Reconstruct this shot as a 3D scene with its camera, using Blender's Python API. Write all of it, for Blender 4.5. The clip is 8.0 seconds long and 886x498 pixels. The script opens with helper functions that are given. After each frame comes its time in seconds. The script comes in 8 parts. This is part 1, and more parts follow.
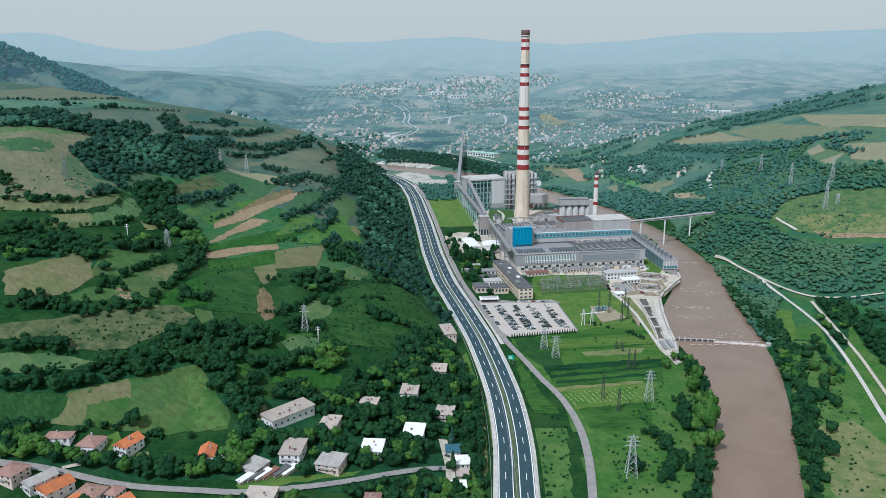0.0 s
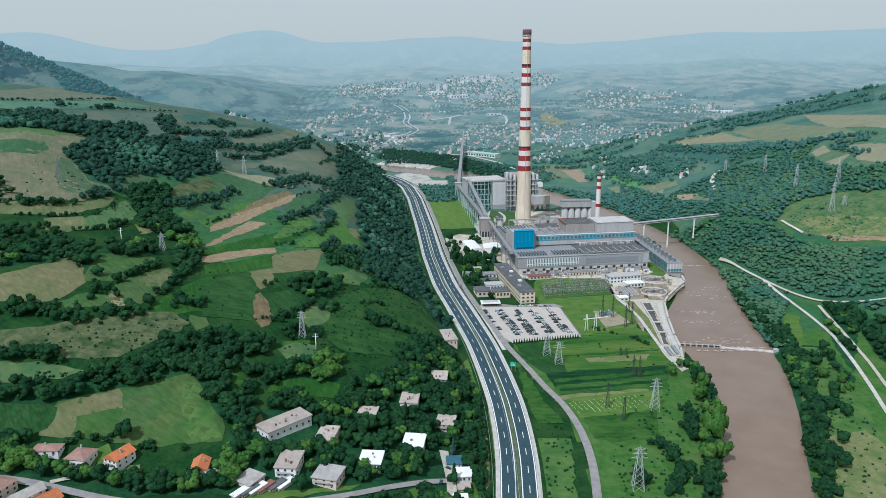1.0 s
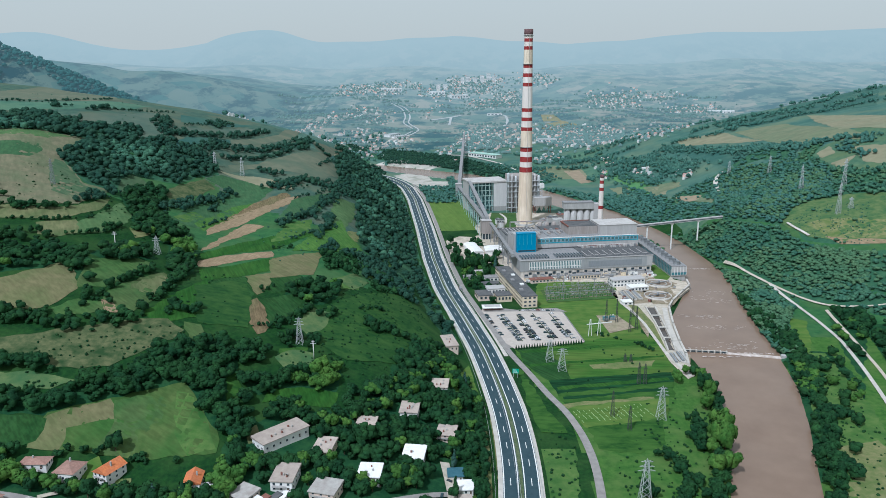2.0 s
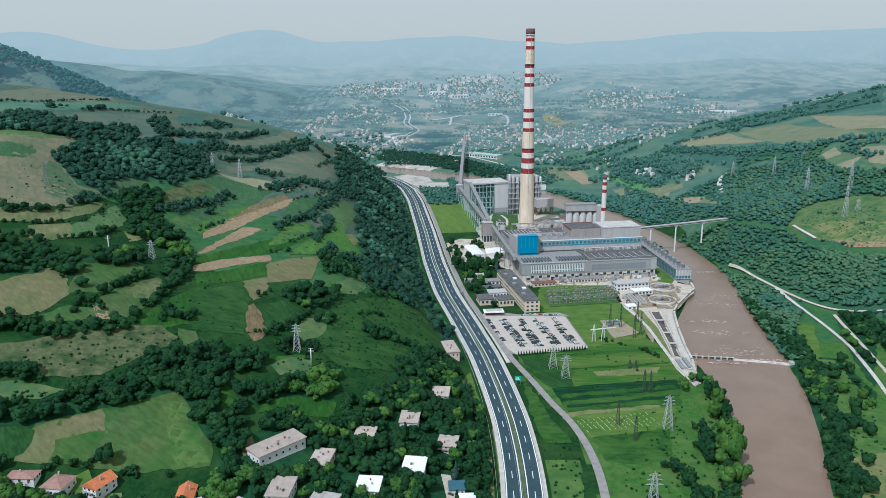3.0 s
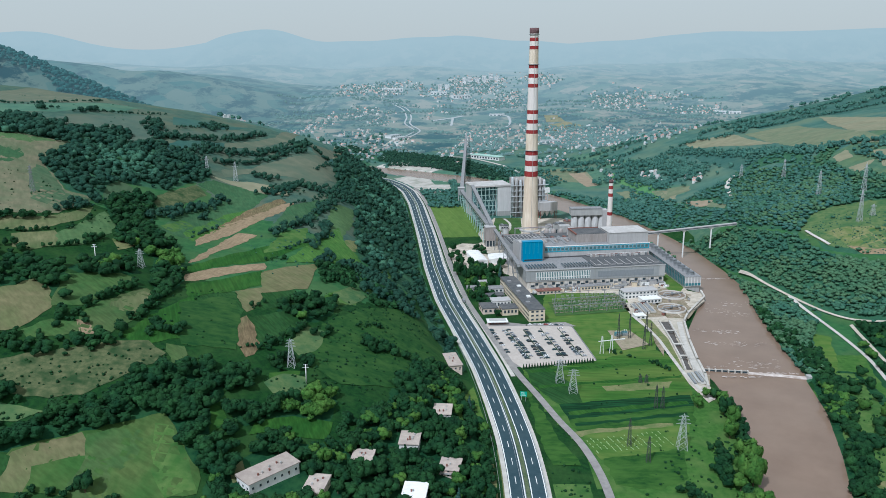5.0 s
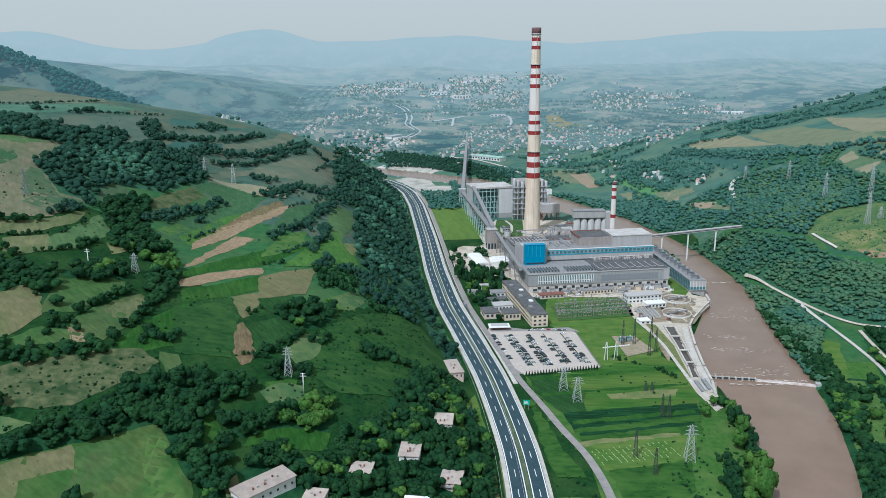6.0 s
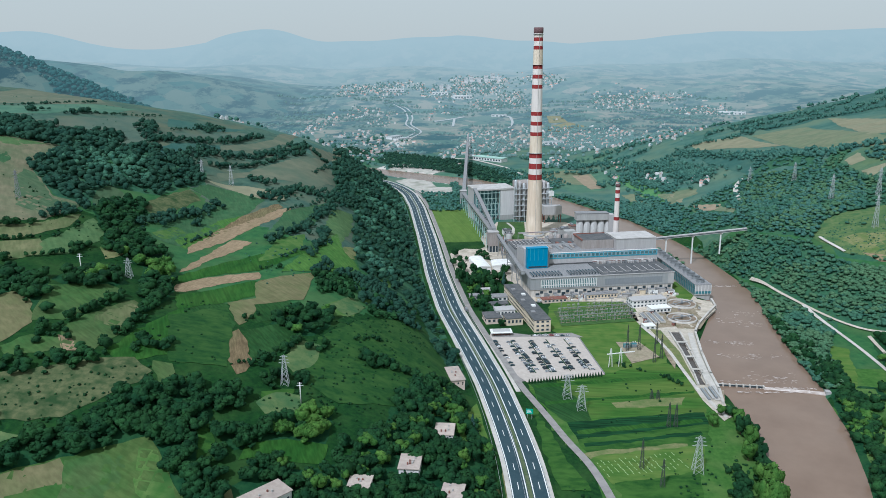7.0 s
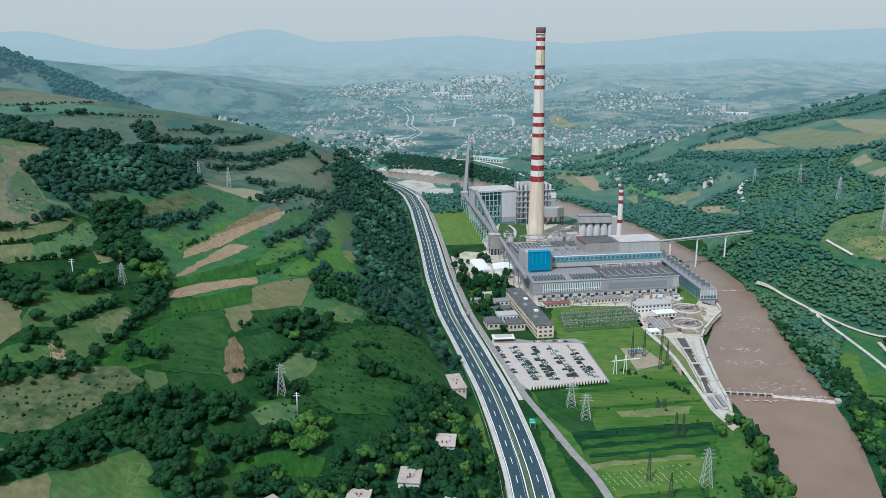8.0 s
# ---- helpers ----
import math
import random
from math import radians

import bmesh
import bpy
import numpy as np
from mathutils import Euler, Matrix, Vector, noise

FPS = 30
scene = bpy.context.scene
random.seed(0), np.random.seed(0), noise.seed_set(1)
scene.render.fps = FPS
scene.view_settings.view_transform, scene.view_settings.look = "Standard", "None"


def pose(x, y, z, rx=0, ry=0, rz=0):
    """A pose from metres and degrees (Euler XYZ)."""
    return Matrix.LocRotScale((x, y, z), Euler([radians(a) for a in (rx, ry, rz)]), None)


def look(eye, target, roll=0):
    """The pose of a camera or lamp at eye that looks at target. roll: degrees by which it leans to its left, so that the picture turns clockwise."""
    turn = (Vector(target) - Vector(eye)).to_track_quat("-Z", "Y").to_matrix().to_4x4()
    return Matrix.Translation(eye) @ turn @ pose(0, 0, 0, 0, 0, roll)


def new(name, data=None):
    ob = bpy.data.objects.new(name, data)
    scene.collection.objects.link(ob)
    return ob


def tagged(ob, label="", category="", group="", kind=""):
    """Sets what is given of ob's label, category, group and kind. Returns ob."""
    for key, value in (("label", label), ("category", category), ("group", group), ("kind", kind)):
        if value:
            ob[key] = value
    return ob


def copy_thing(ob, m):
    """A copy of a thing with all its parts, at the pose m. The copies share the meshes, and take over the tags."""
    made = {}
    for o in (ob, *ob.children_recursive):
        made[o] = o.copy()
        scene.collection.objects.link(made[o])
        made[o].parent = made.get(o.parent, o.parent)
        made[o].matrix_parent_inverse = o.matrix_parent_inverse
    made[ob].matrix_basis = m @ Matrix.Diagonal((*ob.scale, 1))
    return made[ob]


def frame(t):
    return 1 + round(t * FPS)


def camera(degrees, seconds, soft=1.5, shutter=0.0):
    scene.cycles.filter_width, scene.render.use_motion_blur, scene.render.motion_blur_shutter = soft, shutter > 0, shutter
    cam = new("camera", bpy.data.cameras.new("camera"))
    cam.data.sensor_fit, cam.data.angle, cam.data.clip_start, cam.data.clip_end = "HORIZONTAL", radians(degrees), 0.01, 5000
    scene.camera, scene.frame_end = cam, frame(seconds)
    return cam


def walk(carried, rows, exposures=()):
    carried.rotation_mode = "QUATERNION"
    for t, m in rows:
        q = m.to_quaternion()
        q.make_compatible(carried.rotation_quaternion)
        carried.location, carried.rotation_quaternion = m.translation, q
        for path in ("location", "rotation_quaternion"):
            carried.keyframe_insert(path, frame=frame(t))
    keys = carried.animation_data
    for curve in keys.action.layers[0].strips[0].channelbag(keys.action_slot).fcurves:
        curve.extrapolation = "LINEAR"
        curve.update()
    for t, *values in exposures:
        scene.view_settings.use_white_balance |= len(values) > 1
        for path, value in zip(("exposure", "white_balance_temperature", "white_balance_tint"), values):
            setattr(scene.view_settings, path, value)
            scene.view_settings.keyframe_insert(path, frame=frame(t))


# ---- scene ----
cam = camera(61.0, 8.0, soft=0.85)
PATH = [
    (0.0, (3.31, -4.67, 260.80), (-14.27, 964.03, 13.19), -0.36),
    (1.0, (2.66, 10.17, 261.09), (-15.17, 978.76, 13.09), -0.37),
    (2.0, (1.98, 24.83, 261.33), (-16.20, 993.34, 13.01), -0.37),
    (3.0, (1.30, 39.36, 261.55), (-17.36, 1007.79, 12.97), -0.37),
    (4.0, (0.63, 53.80, 261.75), (-18.61, 1022.17, 12.98), -0.37),
    (5.0, (-0.01, 68.18, 261.95), (-19.95, 1036.50, 13.06), -0.36),
    (6.0, (-0.61, 82.54, 262.16), (-21.35, 1050.84, 13.21), -0.36),
    (7.0, (-1.14, 96.93, 262.39), (-22.79, 1065.20, 13.46), -0.35),
    (8.0, (-1.59, 111.37, 262.67), (-24.27, 1079.64, 13.81), -0.35),
]
walk(cam, [(t, look(eye, target, roll)) for t, eye, target, roll in PATH], [(0.0, 0.06, 5330, 4), (8.0, 0.06, 5330, 4)])

# ---- light: hazy summer sun from behind the camera's left shoulder, pale sky ----
SUN_ELEV, SUN_AZ = 52.0, 212.0          # degrees; azimuth from +y, clockwise
world = bpy.data.worlds.new("sky")
scene.world = world
world.use_nodes = True
wn, wl = world.node_tree.nodes, world.node_tree.links
wn.clear()
sky = wn.new("ShaderNodeTexSky")
sky.sky_type, sky.sun_disc = "NISHITA", False
sky.sun_elevation, sky.sun_rotation = radians(SUN_ELEV), radians(SUN_AZ)
sky.air_density, sky.dust_density, sky.ozone_density = 1.0, 4.0, 2.0
veil = wn.new("ShaderNodeMixRGB")
veil.inputs[0].default_value = 0.78
veil.inputs[2].default_value = (7.9, 7.72, 7.0, 1)
back = wn.new("ShaderNodeBackground")
back.inputs[1].default_value = 0.086
wout = wn.new("ShaderNodeOutputWorld")
wl.new(sky.outputs[0], veil.inputs[1])
wl.new(veil.outputs[0], back.inputs[0])
wl.new(back.outputs[0], wout.inputs[0])

sun = new("sun", bpy.data.lights.new("sun", "SUN"))
sun.data.energy, sun.data.angle, sun.data.color = 3.3, radians(1.2), (1.0, 0.935, 0.92)
_d = Vector((math.sin(radians(SUN_AZ)) * math.cos(radians(SUN_ELEV)), math.cos(radians(SUN_AZ)) * math.cos(radians(SUN_ELEV)), math.sin(radians(SUN_ELEV))))
sun.matrix_world = look(_d * 900, (0, 0, 0))

# ---- materials ----
def surface(name, dark, light, size=3.0, fine=0.0, stain=None, stain_size=30.0, stain_amount=0.35, rough=0.85, metal=0.0, bump=0.0, stretch=(1, 1, 1), jitter=0.0, haze_glow=None, island=0.0, rows=None):
    """A node material: two colours mixed by noise of a size in metres, a second, larger stain, relief, and a shift of value from object to object."""
    m = bpy.data.materials.new(name)
    m.use_nodes = True
    n, l = m.node_tree.nodes, m.node_tree.links
    p = n["Principled BSDF"]
    geo = n.new("ShaderNodeNewGeometry")
    mp = n.new("ShaderNodeMapping")
    mp.inputs["Scale"].default_value = stretch
    l.new(geo.outputs["Position"], mp.inputs[0])
    t = n.new("ShaderNodeTexNoise")
    t.inputs["Scale"].default_value, t.inputs["Detail"].default_value, t.inputs["Roughness"].default_value = 1.0 / size, 5.0, 0.62
    l.new(mp.outputs[0], t.inputs["Vector"])
    r = n.new("ShaderNodeValToRGB")
    r.color_ramp.elements[0].position, r.color_ramp.elements[1].position = 0.32, 0.68
    r.color_ramp.elements[0].color, r.color_ramp.elements[1].color = (*dark, 1), (*light, 1)
    l.new(t.outputs["Fac"], r.inputs[0])
    col = r.outputs[0]
    if stain:
        t2 = n.new("ShaderNodeTexNoise")
        t2.inputs["Scale"].default_value, t2.inputs["Detail"].default_value = 1.0 / stain_size, 3.0
        l.new(mp.outputs[0], t2.inputs["Vector"])
        r2 = n.new("ShaderNodeValToRGB")
        r2.color_ramp.elements[0].position, r2.color_ramp.elements[1].position = 0.45, 0.7
        r2.color_ramp.elements[1].color = (stain_amount,) * 3 + (1,)
        l.new(t2.outputs["Fac"], r2.inputs[0])
        mx = n.new("ShaderNodeMixRGB")
        mx.inputs[2].default_value = (*stain, 1)
        l.new(r2.outputs[0], mx.inputs[0])
        l.new(col, mx.inputs[1])
        col = mx.outputs[0]
    if rows:
        turn, pitch, depth = rows
        mq = n.new("ShaderNodeMapping")
        mq.inputs["Rotation"].default_value = (0, 0, radians(turn))
        mq.vector_type = "TEXTURE"
        mq.inputs["Scale"].default_value = (pitch, pitch / 0.03, pitch)
        l.new(geo.outputs["Position"], mq.inputs[0])
        tq = n.new("ShaderNodeTexNoise")
        tq.inputs["Scale"].default_value, tq.inputs["Detail"].default_value = 1.0, 2.0
        l.new(mq.outputs[0], tq.inputs["Vector"])
        rq = n.new("ShaderNodeMapRange")
        rq.inputs[1].default_value, rq.inputs[2].default_value, rq.inputs[3].default_value, rq.inputs[4].default_value = 0.35, 0.65, 1 - depth, 1 + depth
        l.new(tq.outputs["Fac"], rq.inputs[0])
        hq = n.new("ShaderNodeHueSaturation")
        l.new(rq.outputs[0], hq.inputs["Value"])
        l.new(col, hq.inputs["Color"])
        col = hq.outputs[0]
    if jitter or island:
        hs = n.new("ShaderNodeHueSaturation")
        mr = n.new("ShaderNodeMapRange")
        k = jitter or island
        mr.inputs[3].default_value, mr.inputs[4].default_value = 1 - k, 1 + k
        if jitter:
            oi = n.new("ShaderNodeObjectInfo")
            l.new(oi.outputs["Random"], mr.inputs[0])
        else:
            l.new(geo.outputs["Random Per Island"], mr.inputs[0])
        l.new(mr.outputs[0], hs.inputs["Value"])
        l.new(col, hs.inputs["Color"])
        col = hs.outputs[0]
    l.new(col, p.inputs["Base Color"])
    p.inputs["Roughness"].default_value, p.inputs["Metallic"].default_value = rough, metal
    p.inputs["Specular IOR Level"].default_value = 0.25 if rough < 0.7 else 0.07
    if bump:
        b = n.new("ShaderNodeBump")
        b.inputs["Strength"].default_value, b.inputs["Distance"].default_value = 0.6, bump
        l.new(t.outputs["Fac"], b.inputs["Height"])
        l.new(b.outputs[0], p.inputs["Normal"])
    # Haze over distant things, painted as an even emission.
    if haze_glow:
        p.inputs["Emission Color"].default_value = (*haze_glow[:3], 1)
        p.inputs["Emission Strength"].default_value = haze_glow[3]
    return m


M_MEADOW = surface("meadow", (0.006, 0.029, 0.009), (0.018, 0.062, 0.014), 3.2, stain=(0.042, 0.088, 0.023), stain_size=26, stain_amount=0.55, bump=0.6)
M_BANK = surface("lush_bank_grass", (0.03, 0.092, 0.018), (0.068, 0.145, 0.03), 5, stain=(0.1, 0.155, 0.045), stain_size=22, stain_amount=0.7, bump=0.5)
# These four grounds are paler and bluer: haze mixed into the base colours.
M_SLOPE = surface("hazed_slope_grass", (0.045, 0.105, 0.068), (0.09, 0.155, 0.09), 8, stain=(0.12, 0.16, 0.07), stain_size=40, stain_amount=0.6, bump=0.3)
M_UPLAND = surface("hazed_upland_pasture", (0.022, 0.084, 0.031), (0.05, 0.132, 0.045), 8, stain=(0.07, 0.122, 0.045), stain_size=40, stain_amount=0.7, bump=0.4)
M_HILLTOP = surface("hazed_hilltop_pasture", (0.04, 0.085, 0.066), (0.075, 0.128, 0.088), 12, stain=(0.125, 0.13, 0.082), stain_size=40, stain_amount=0.7, bump=0.3)
M_MID = surface("hazed_valley_land", (0.042, 0.108, 0.09), (0.08, 0.155, 0.118), 25, stain=(0.13, 0.175, 0.11), stain_size=70, stain_amount=0.7)
M_ASPHALT = surface("asphalt", (0.03, 0.056, 0.068), (0.045, 0.074, 0.086), 4, stain=(0.055, 0.08, 0.088), stain_size=18, rough=0.7)
M_CONCRETE = surface("pale_concrete", (0.41, 0.385, 0.345), (0.55, 0.515, 0.465), 5, stain=(0.32, 0.29, 0.24), stain_size=16)
M_ROADGREY = surface("worn_grey_asphalt", (0.21, 0.195, 0.185), (0.29, 0.272, 0.255), 5, stain=(0.31, 0.29, 0.26), stain_size=20)
M_GRAVEL = surface("pale_gravel", (0.36, 0.32, 0.26), (0.54, 0.48, 0.4), 3, stain=(0.3, 0.29, 0.2), stain_size=14)
M_PAINT = surface("road_paint", (0.7, 0.7, 0.68), (0.8, 0.8, 0.78), 2)
M_WATER = surface("muddy_water", (0.18, 0.122, 0.086), (0.215, 0.148, 0.105), 25, stain=(0.24, 0.175, 0.13), stain_size=80, rough=0.22, bump=0.0)


def backdrop(name, woods, green, tan, haze_tone, y0, y1, k0, k1):
    """Distance: woods and small fields, with haze painted as emission that grows with the distance."""
    m = bpy.data.materials.new(name)
    m.use_nodes = True
    n, l = m.node_tree.nodes, m.node_tree.links
    n.remove(n["Principled BSDF"])
    geo = n.new("ShaderNodeNewGeometry")
    plots = n.new("ShaderNodeTexVoronoi")
    plots.inputs["Scale"].default_value = 1 / 70.0
    l.new(geo.outputs["Position"], plots.inputs["Vector"])
    shade = n.new("ShaderNodeSeparateColor")
    l.new(plots.outputs["Color"], shade.inputs[0])
    land = n.new("ShaderNodeMixRGB")
    land.inputs[1].default_value, land.inputs[2].default_value = (*green, 1), (*tan, 1)
    l.new(shade.outputs[0], land.inputs[0])
    t = n.new("ShaderNodeTexNoise")
    t.inputs["Scale"].default_value, t.inputs["Detail"].default_value, t.inputs["Roughness"].default_value = 1 / 130.0, 10.0, 0.74
    l.new(geo.outputs["Position"], t.inputs["Vector"])
    r = n.new("ShaderNodeValToRGB")
    r.color_ramp.elements[0].position, r.color_ramp.elements[1].position = 0.44, 0.51
    l.new(t.outputs["Fac"], r.inputs[0])
    col = n.new("ShaderNodeMixRGB")
    col.inputs[1].default_value = (*woods, 1)
    l.new(r.outputs[0], col.inputs[0])
    l.new(land.outputs[0], col.inputs[2])
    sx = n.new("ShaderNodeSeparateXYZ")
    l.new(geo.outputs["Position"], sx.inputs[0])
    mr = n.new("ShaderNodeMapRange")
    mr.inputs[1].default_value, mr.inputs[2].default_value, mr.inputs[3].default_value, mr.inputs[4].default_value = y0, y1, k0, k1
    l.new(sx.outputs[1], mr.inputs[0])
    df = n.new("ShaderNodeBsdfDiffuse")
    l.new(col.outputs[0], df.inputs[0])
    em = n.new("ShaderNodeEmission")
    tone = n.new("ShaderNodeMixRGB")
    tone.inputs[1].default_value, tone.inputs[2].default_value = (0.2, 0.355, 0.385, 1), (*haze_tone, 1)
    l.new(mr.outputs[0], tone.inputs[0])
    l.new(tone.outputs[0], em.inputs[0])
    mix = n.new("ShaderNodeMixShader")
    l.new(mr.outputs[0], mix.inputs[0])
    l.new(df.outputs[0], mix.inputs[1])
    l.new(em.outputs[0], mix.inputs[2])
    l.new(mix.outputs[0], n["Material Output"].inputs[0])
    return m


# Both carry painted haze: emission mixed over the land colours, stronger with y.
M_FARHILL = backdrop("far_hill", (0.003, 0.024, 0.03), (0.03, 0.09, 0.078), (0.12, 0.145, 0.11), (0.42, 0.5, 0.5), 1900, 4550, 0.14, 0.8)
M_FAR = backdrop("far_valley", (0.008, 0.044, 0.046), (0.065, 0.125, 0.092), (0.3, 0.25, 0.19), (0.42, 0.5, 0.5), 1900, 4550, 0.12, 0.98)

# ---- mesh helpers ----
def grid_mesh(name, V, faces, mats, idx=None, smooth=False):
    me = bpy.data.meshes.new(name)
    V = np.asarray(V, dtype=np.float32).reshape(-1, 3)
    faces = np.asarray(faces, dtype=np.int32)
    k = faces.shape[1]
    me.vertices.add(len(V))
    me.vertices.foreach_set("co", V.ravel())
    me.loops.add(faces.size)
    me.loops.foreach_set("vertex_index", faces.ravel())
    me.polygons.add(len(faces))
    me.polygons.foreach_set("loop_start", np.arange(0, faces.size, k, dtype=np.int32))
    me.polygons.foreach_set("loop_total", np.full(len(faces), k, dtype=np.int32))
    for m in mats:
        me.materials.append(m)
    if idx is not None:
        me.polygons.foreach_set("material_index", np.asarray(idx, dtype=np.int32))
    if smooth:
        me.polygons.foreach_set("use_smooth", np.ones(len(faces), dtype=bool))
    me.update(calc_edges=True)
    me.validate()
    return me


def part(name, bm, material, parent=None, label="", m=None):
    """Links a bmesh (or mesh) as one object under a thing or a part."""
    if isinstance(bm, bpy.types.Mesh):
        me = bm
    else:
        me = bpy.data.meshes.new(name)
        bm.to_mesh(me)
        bm.free()
    if material and not me.materials:
        me.materials.append(material)
    ob = new(name, me)
    ob.parent = parent
    if m is not None:
        ob.matrix_basis = m
    return tagged(ob, label)


def box(bm, x0, y0, z0, x1, y1, z1, bevel=0.0):
    c = bmesh.ops.create_cube(bm, size=1.0, matrix=Matrix.Translation(((x0 + x1) / 2, (y0 + y1) / 2, (z0 + z1) / 2)) @ Matrix.Diagonal((abs(x1 - x0), abs(y1 - y0), abs(z1 - z0), 1)))
    return c["verts"]


def boxes(*rows):
    bm = bmesh.new()
    for r in rows:
        box(bm, *r)
    return bm


def lathe(profile, seg=32, cap=True):
    """A turned body from (radius, height) rows."""
    bm = bmesh.new()
    rings = [[bm.verts.new((r * math.cos(2 * math.pi * i / seg), r * math.sin(2 * math.pi * i / seg), z)) for i in range(seg)] for r, z in profile]
    for a, b in zip(rings, rings[1:]):
        for i in range(seg):
            f = bm.faces.new((a[i], a[(i + 1) % seg], b[(i + 1) % seg], b[i]))
            f.smooth = True
    if cap:
        bm.faces.new(rings[-1])
        bm.faces.new(rings[0][::-1])
    return bm


def beam(bm, a, b, w, h=None):
    """A square bar from a to b."""
    a, b = Vector(a), Vector(b)
    d = b - a
    m = Matrix.Translation((a + b) / 2) @ d.to_track_quat("Z", "Y").to_matrix().to_4x4() @ Matrix.Diagonal((w, h or w, d.length, 1))
    bmesh.ops.create_cube(bm, size=1.0, matrix=m)


# ---- relief ----
U_L, Y_L = [0, 40, 90, 150, 230, 330, 450, 700, 1100], [300, 400, 470, 560, 680, 850, 1050, 1300, 1600, 2000]
HILL_L = np.array([
    [0, 0, 0, 0, 0, 0, 0, 0, 0, 0],
    [6, 10, 13, 17, 27, 33, 35, 38, 30, 2],
    [11, 17, 22, 35, 54, 69, 74, 82, 72, 5],
    [12, 25, 38, 56, 70, 85, 102, 122, 98, 10],
    [16, 32, 58, 79, 80, 91, 119, 150, 118, 20],
    [24, 52, 76, 105, 116, 130, 170, 172, 142, 37],
    [39, 71, 93, 119, 148, 179, 200, 192, 162, 60],
    [64, 93, 112, 138, 169, 201, 220, 226, 195, 100],
    [90, 118, 136, 158, 185, 218, 250, 278, 264, 151]], float)
U_R, Y_R = [0, 60, 120, 200, 320, 500, 900], [300, 600, 850, 1050, 1250, 1550, 1900, 2300]
HILL_R = np.array([
    [0, 0, 0, 0, 0, 0, 0, 0], [6, 12, 38, 57, 24, 21, 23, 16], [14, 24, 57, 75, 43, 43, 46, 30], [29, 47, 81, 90, 87, 78, 72, 44],
    [49, 81, 111, 131, 146, 112, 96, 61], [80, 119, 146, 165, 171, 148, 135, 92], [156, 170, 181, 192, 213, 238, 228, 122]], float)


def foot_l(y):
    return np.interp(y, [200, 400, 500, 600, 670, 750, 850, 990, 1170, 1410, 1620, 1800, 2600], [22, 22, 25, 17, 8, -8, -29, -47, -65, -94, -134, -180, -400])


def foot_r(y):
    return np.interp(y, [200, 500, 650, 750, 800, 865, 930, 1060, 1180, 1300, 1500, 2600], [330, 355, 380, 388, 385, 362, 345, 336, 322, 310, 300, 300])


RIVER_R = [(150, 200), (219, 411), (241, 474), (263, 535), (283, 600), (294, 662), (296, 695), (303, 754), (315, 822), (333, 929), (334, 985), (328, 1101), (314, 1179), (278, 1320), (207, 1480), (120, 1653), (40, 1750), (-100, 1850), (-260, 1960)]
RIVER_L = [(100, 200), (160, 409), (180, 466), (203, 535), (211, 577), (214, 624), (215, 672), (216, 711), (225, 763), (264, 850), (274, 891), (289, 943), (298, 986), (290, 1083), (270, 1180), (226, 1290), (160, 1420), (90, 1570), (10, 1665), (-120, 1770), (-280, 1880)]


def lattice(S, ax, ay, u, y):
    u, y = np.clip(u, ax[0], ax[-1] - 0.01), np.clip(y, ay[0], ay[-1] - 0.01)
    ax, ay = np.array(ax, float), np.array(ay, float)
    i, j = np.searchsorted(ax, u, side="right") - 1, np.searchsorted(ay, y, side="right") - 1
    f, g = (u - ax[i]) / (ax[i + 1] - ax[i]), (y - ay[j]) / (ay[j + 1] - ay[j])
    return S[i, j] * (1 - f) * (1 - g) + S[i + 1, j] * f * (1 - g) + S[i, j + 1] * (1 - f) * g + S[i + 1, j + 1] * f * g


def skyline(x):
    """Crest of the farthest mountains."""
    return np.interp(x, [-2800, -2707, -2567, -2432, -2336, -2207, -2040, -1838, -1634, -1496, -1323, -1187, -1053, -888, -789, -555, -19, 314, 647, 978, 1306, 1502, 1799, 2508, 2800],
                     [400, 405, 437, 436, 391, 342, 315, 300, 312, 344, 401, 424, 420, 366, 345, 350, 380, 350, 330, 345, 377, 398, 385, 407, 420]) + 3 * np.sin(x / 60.0)


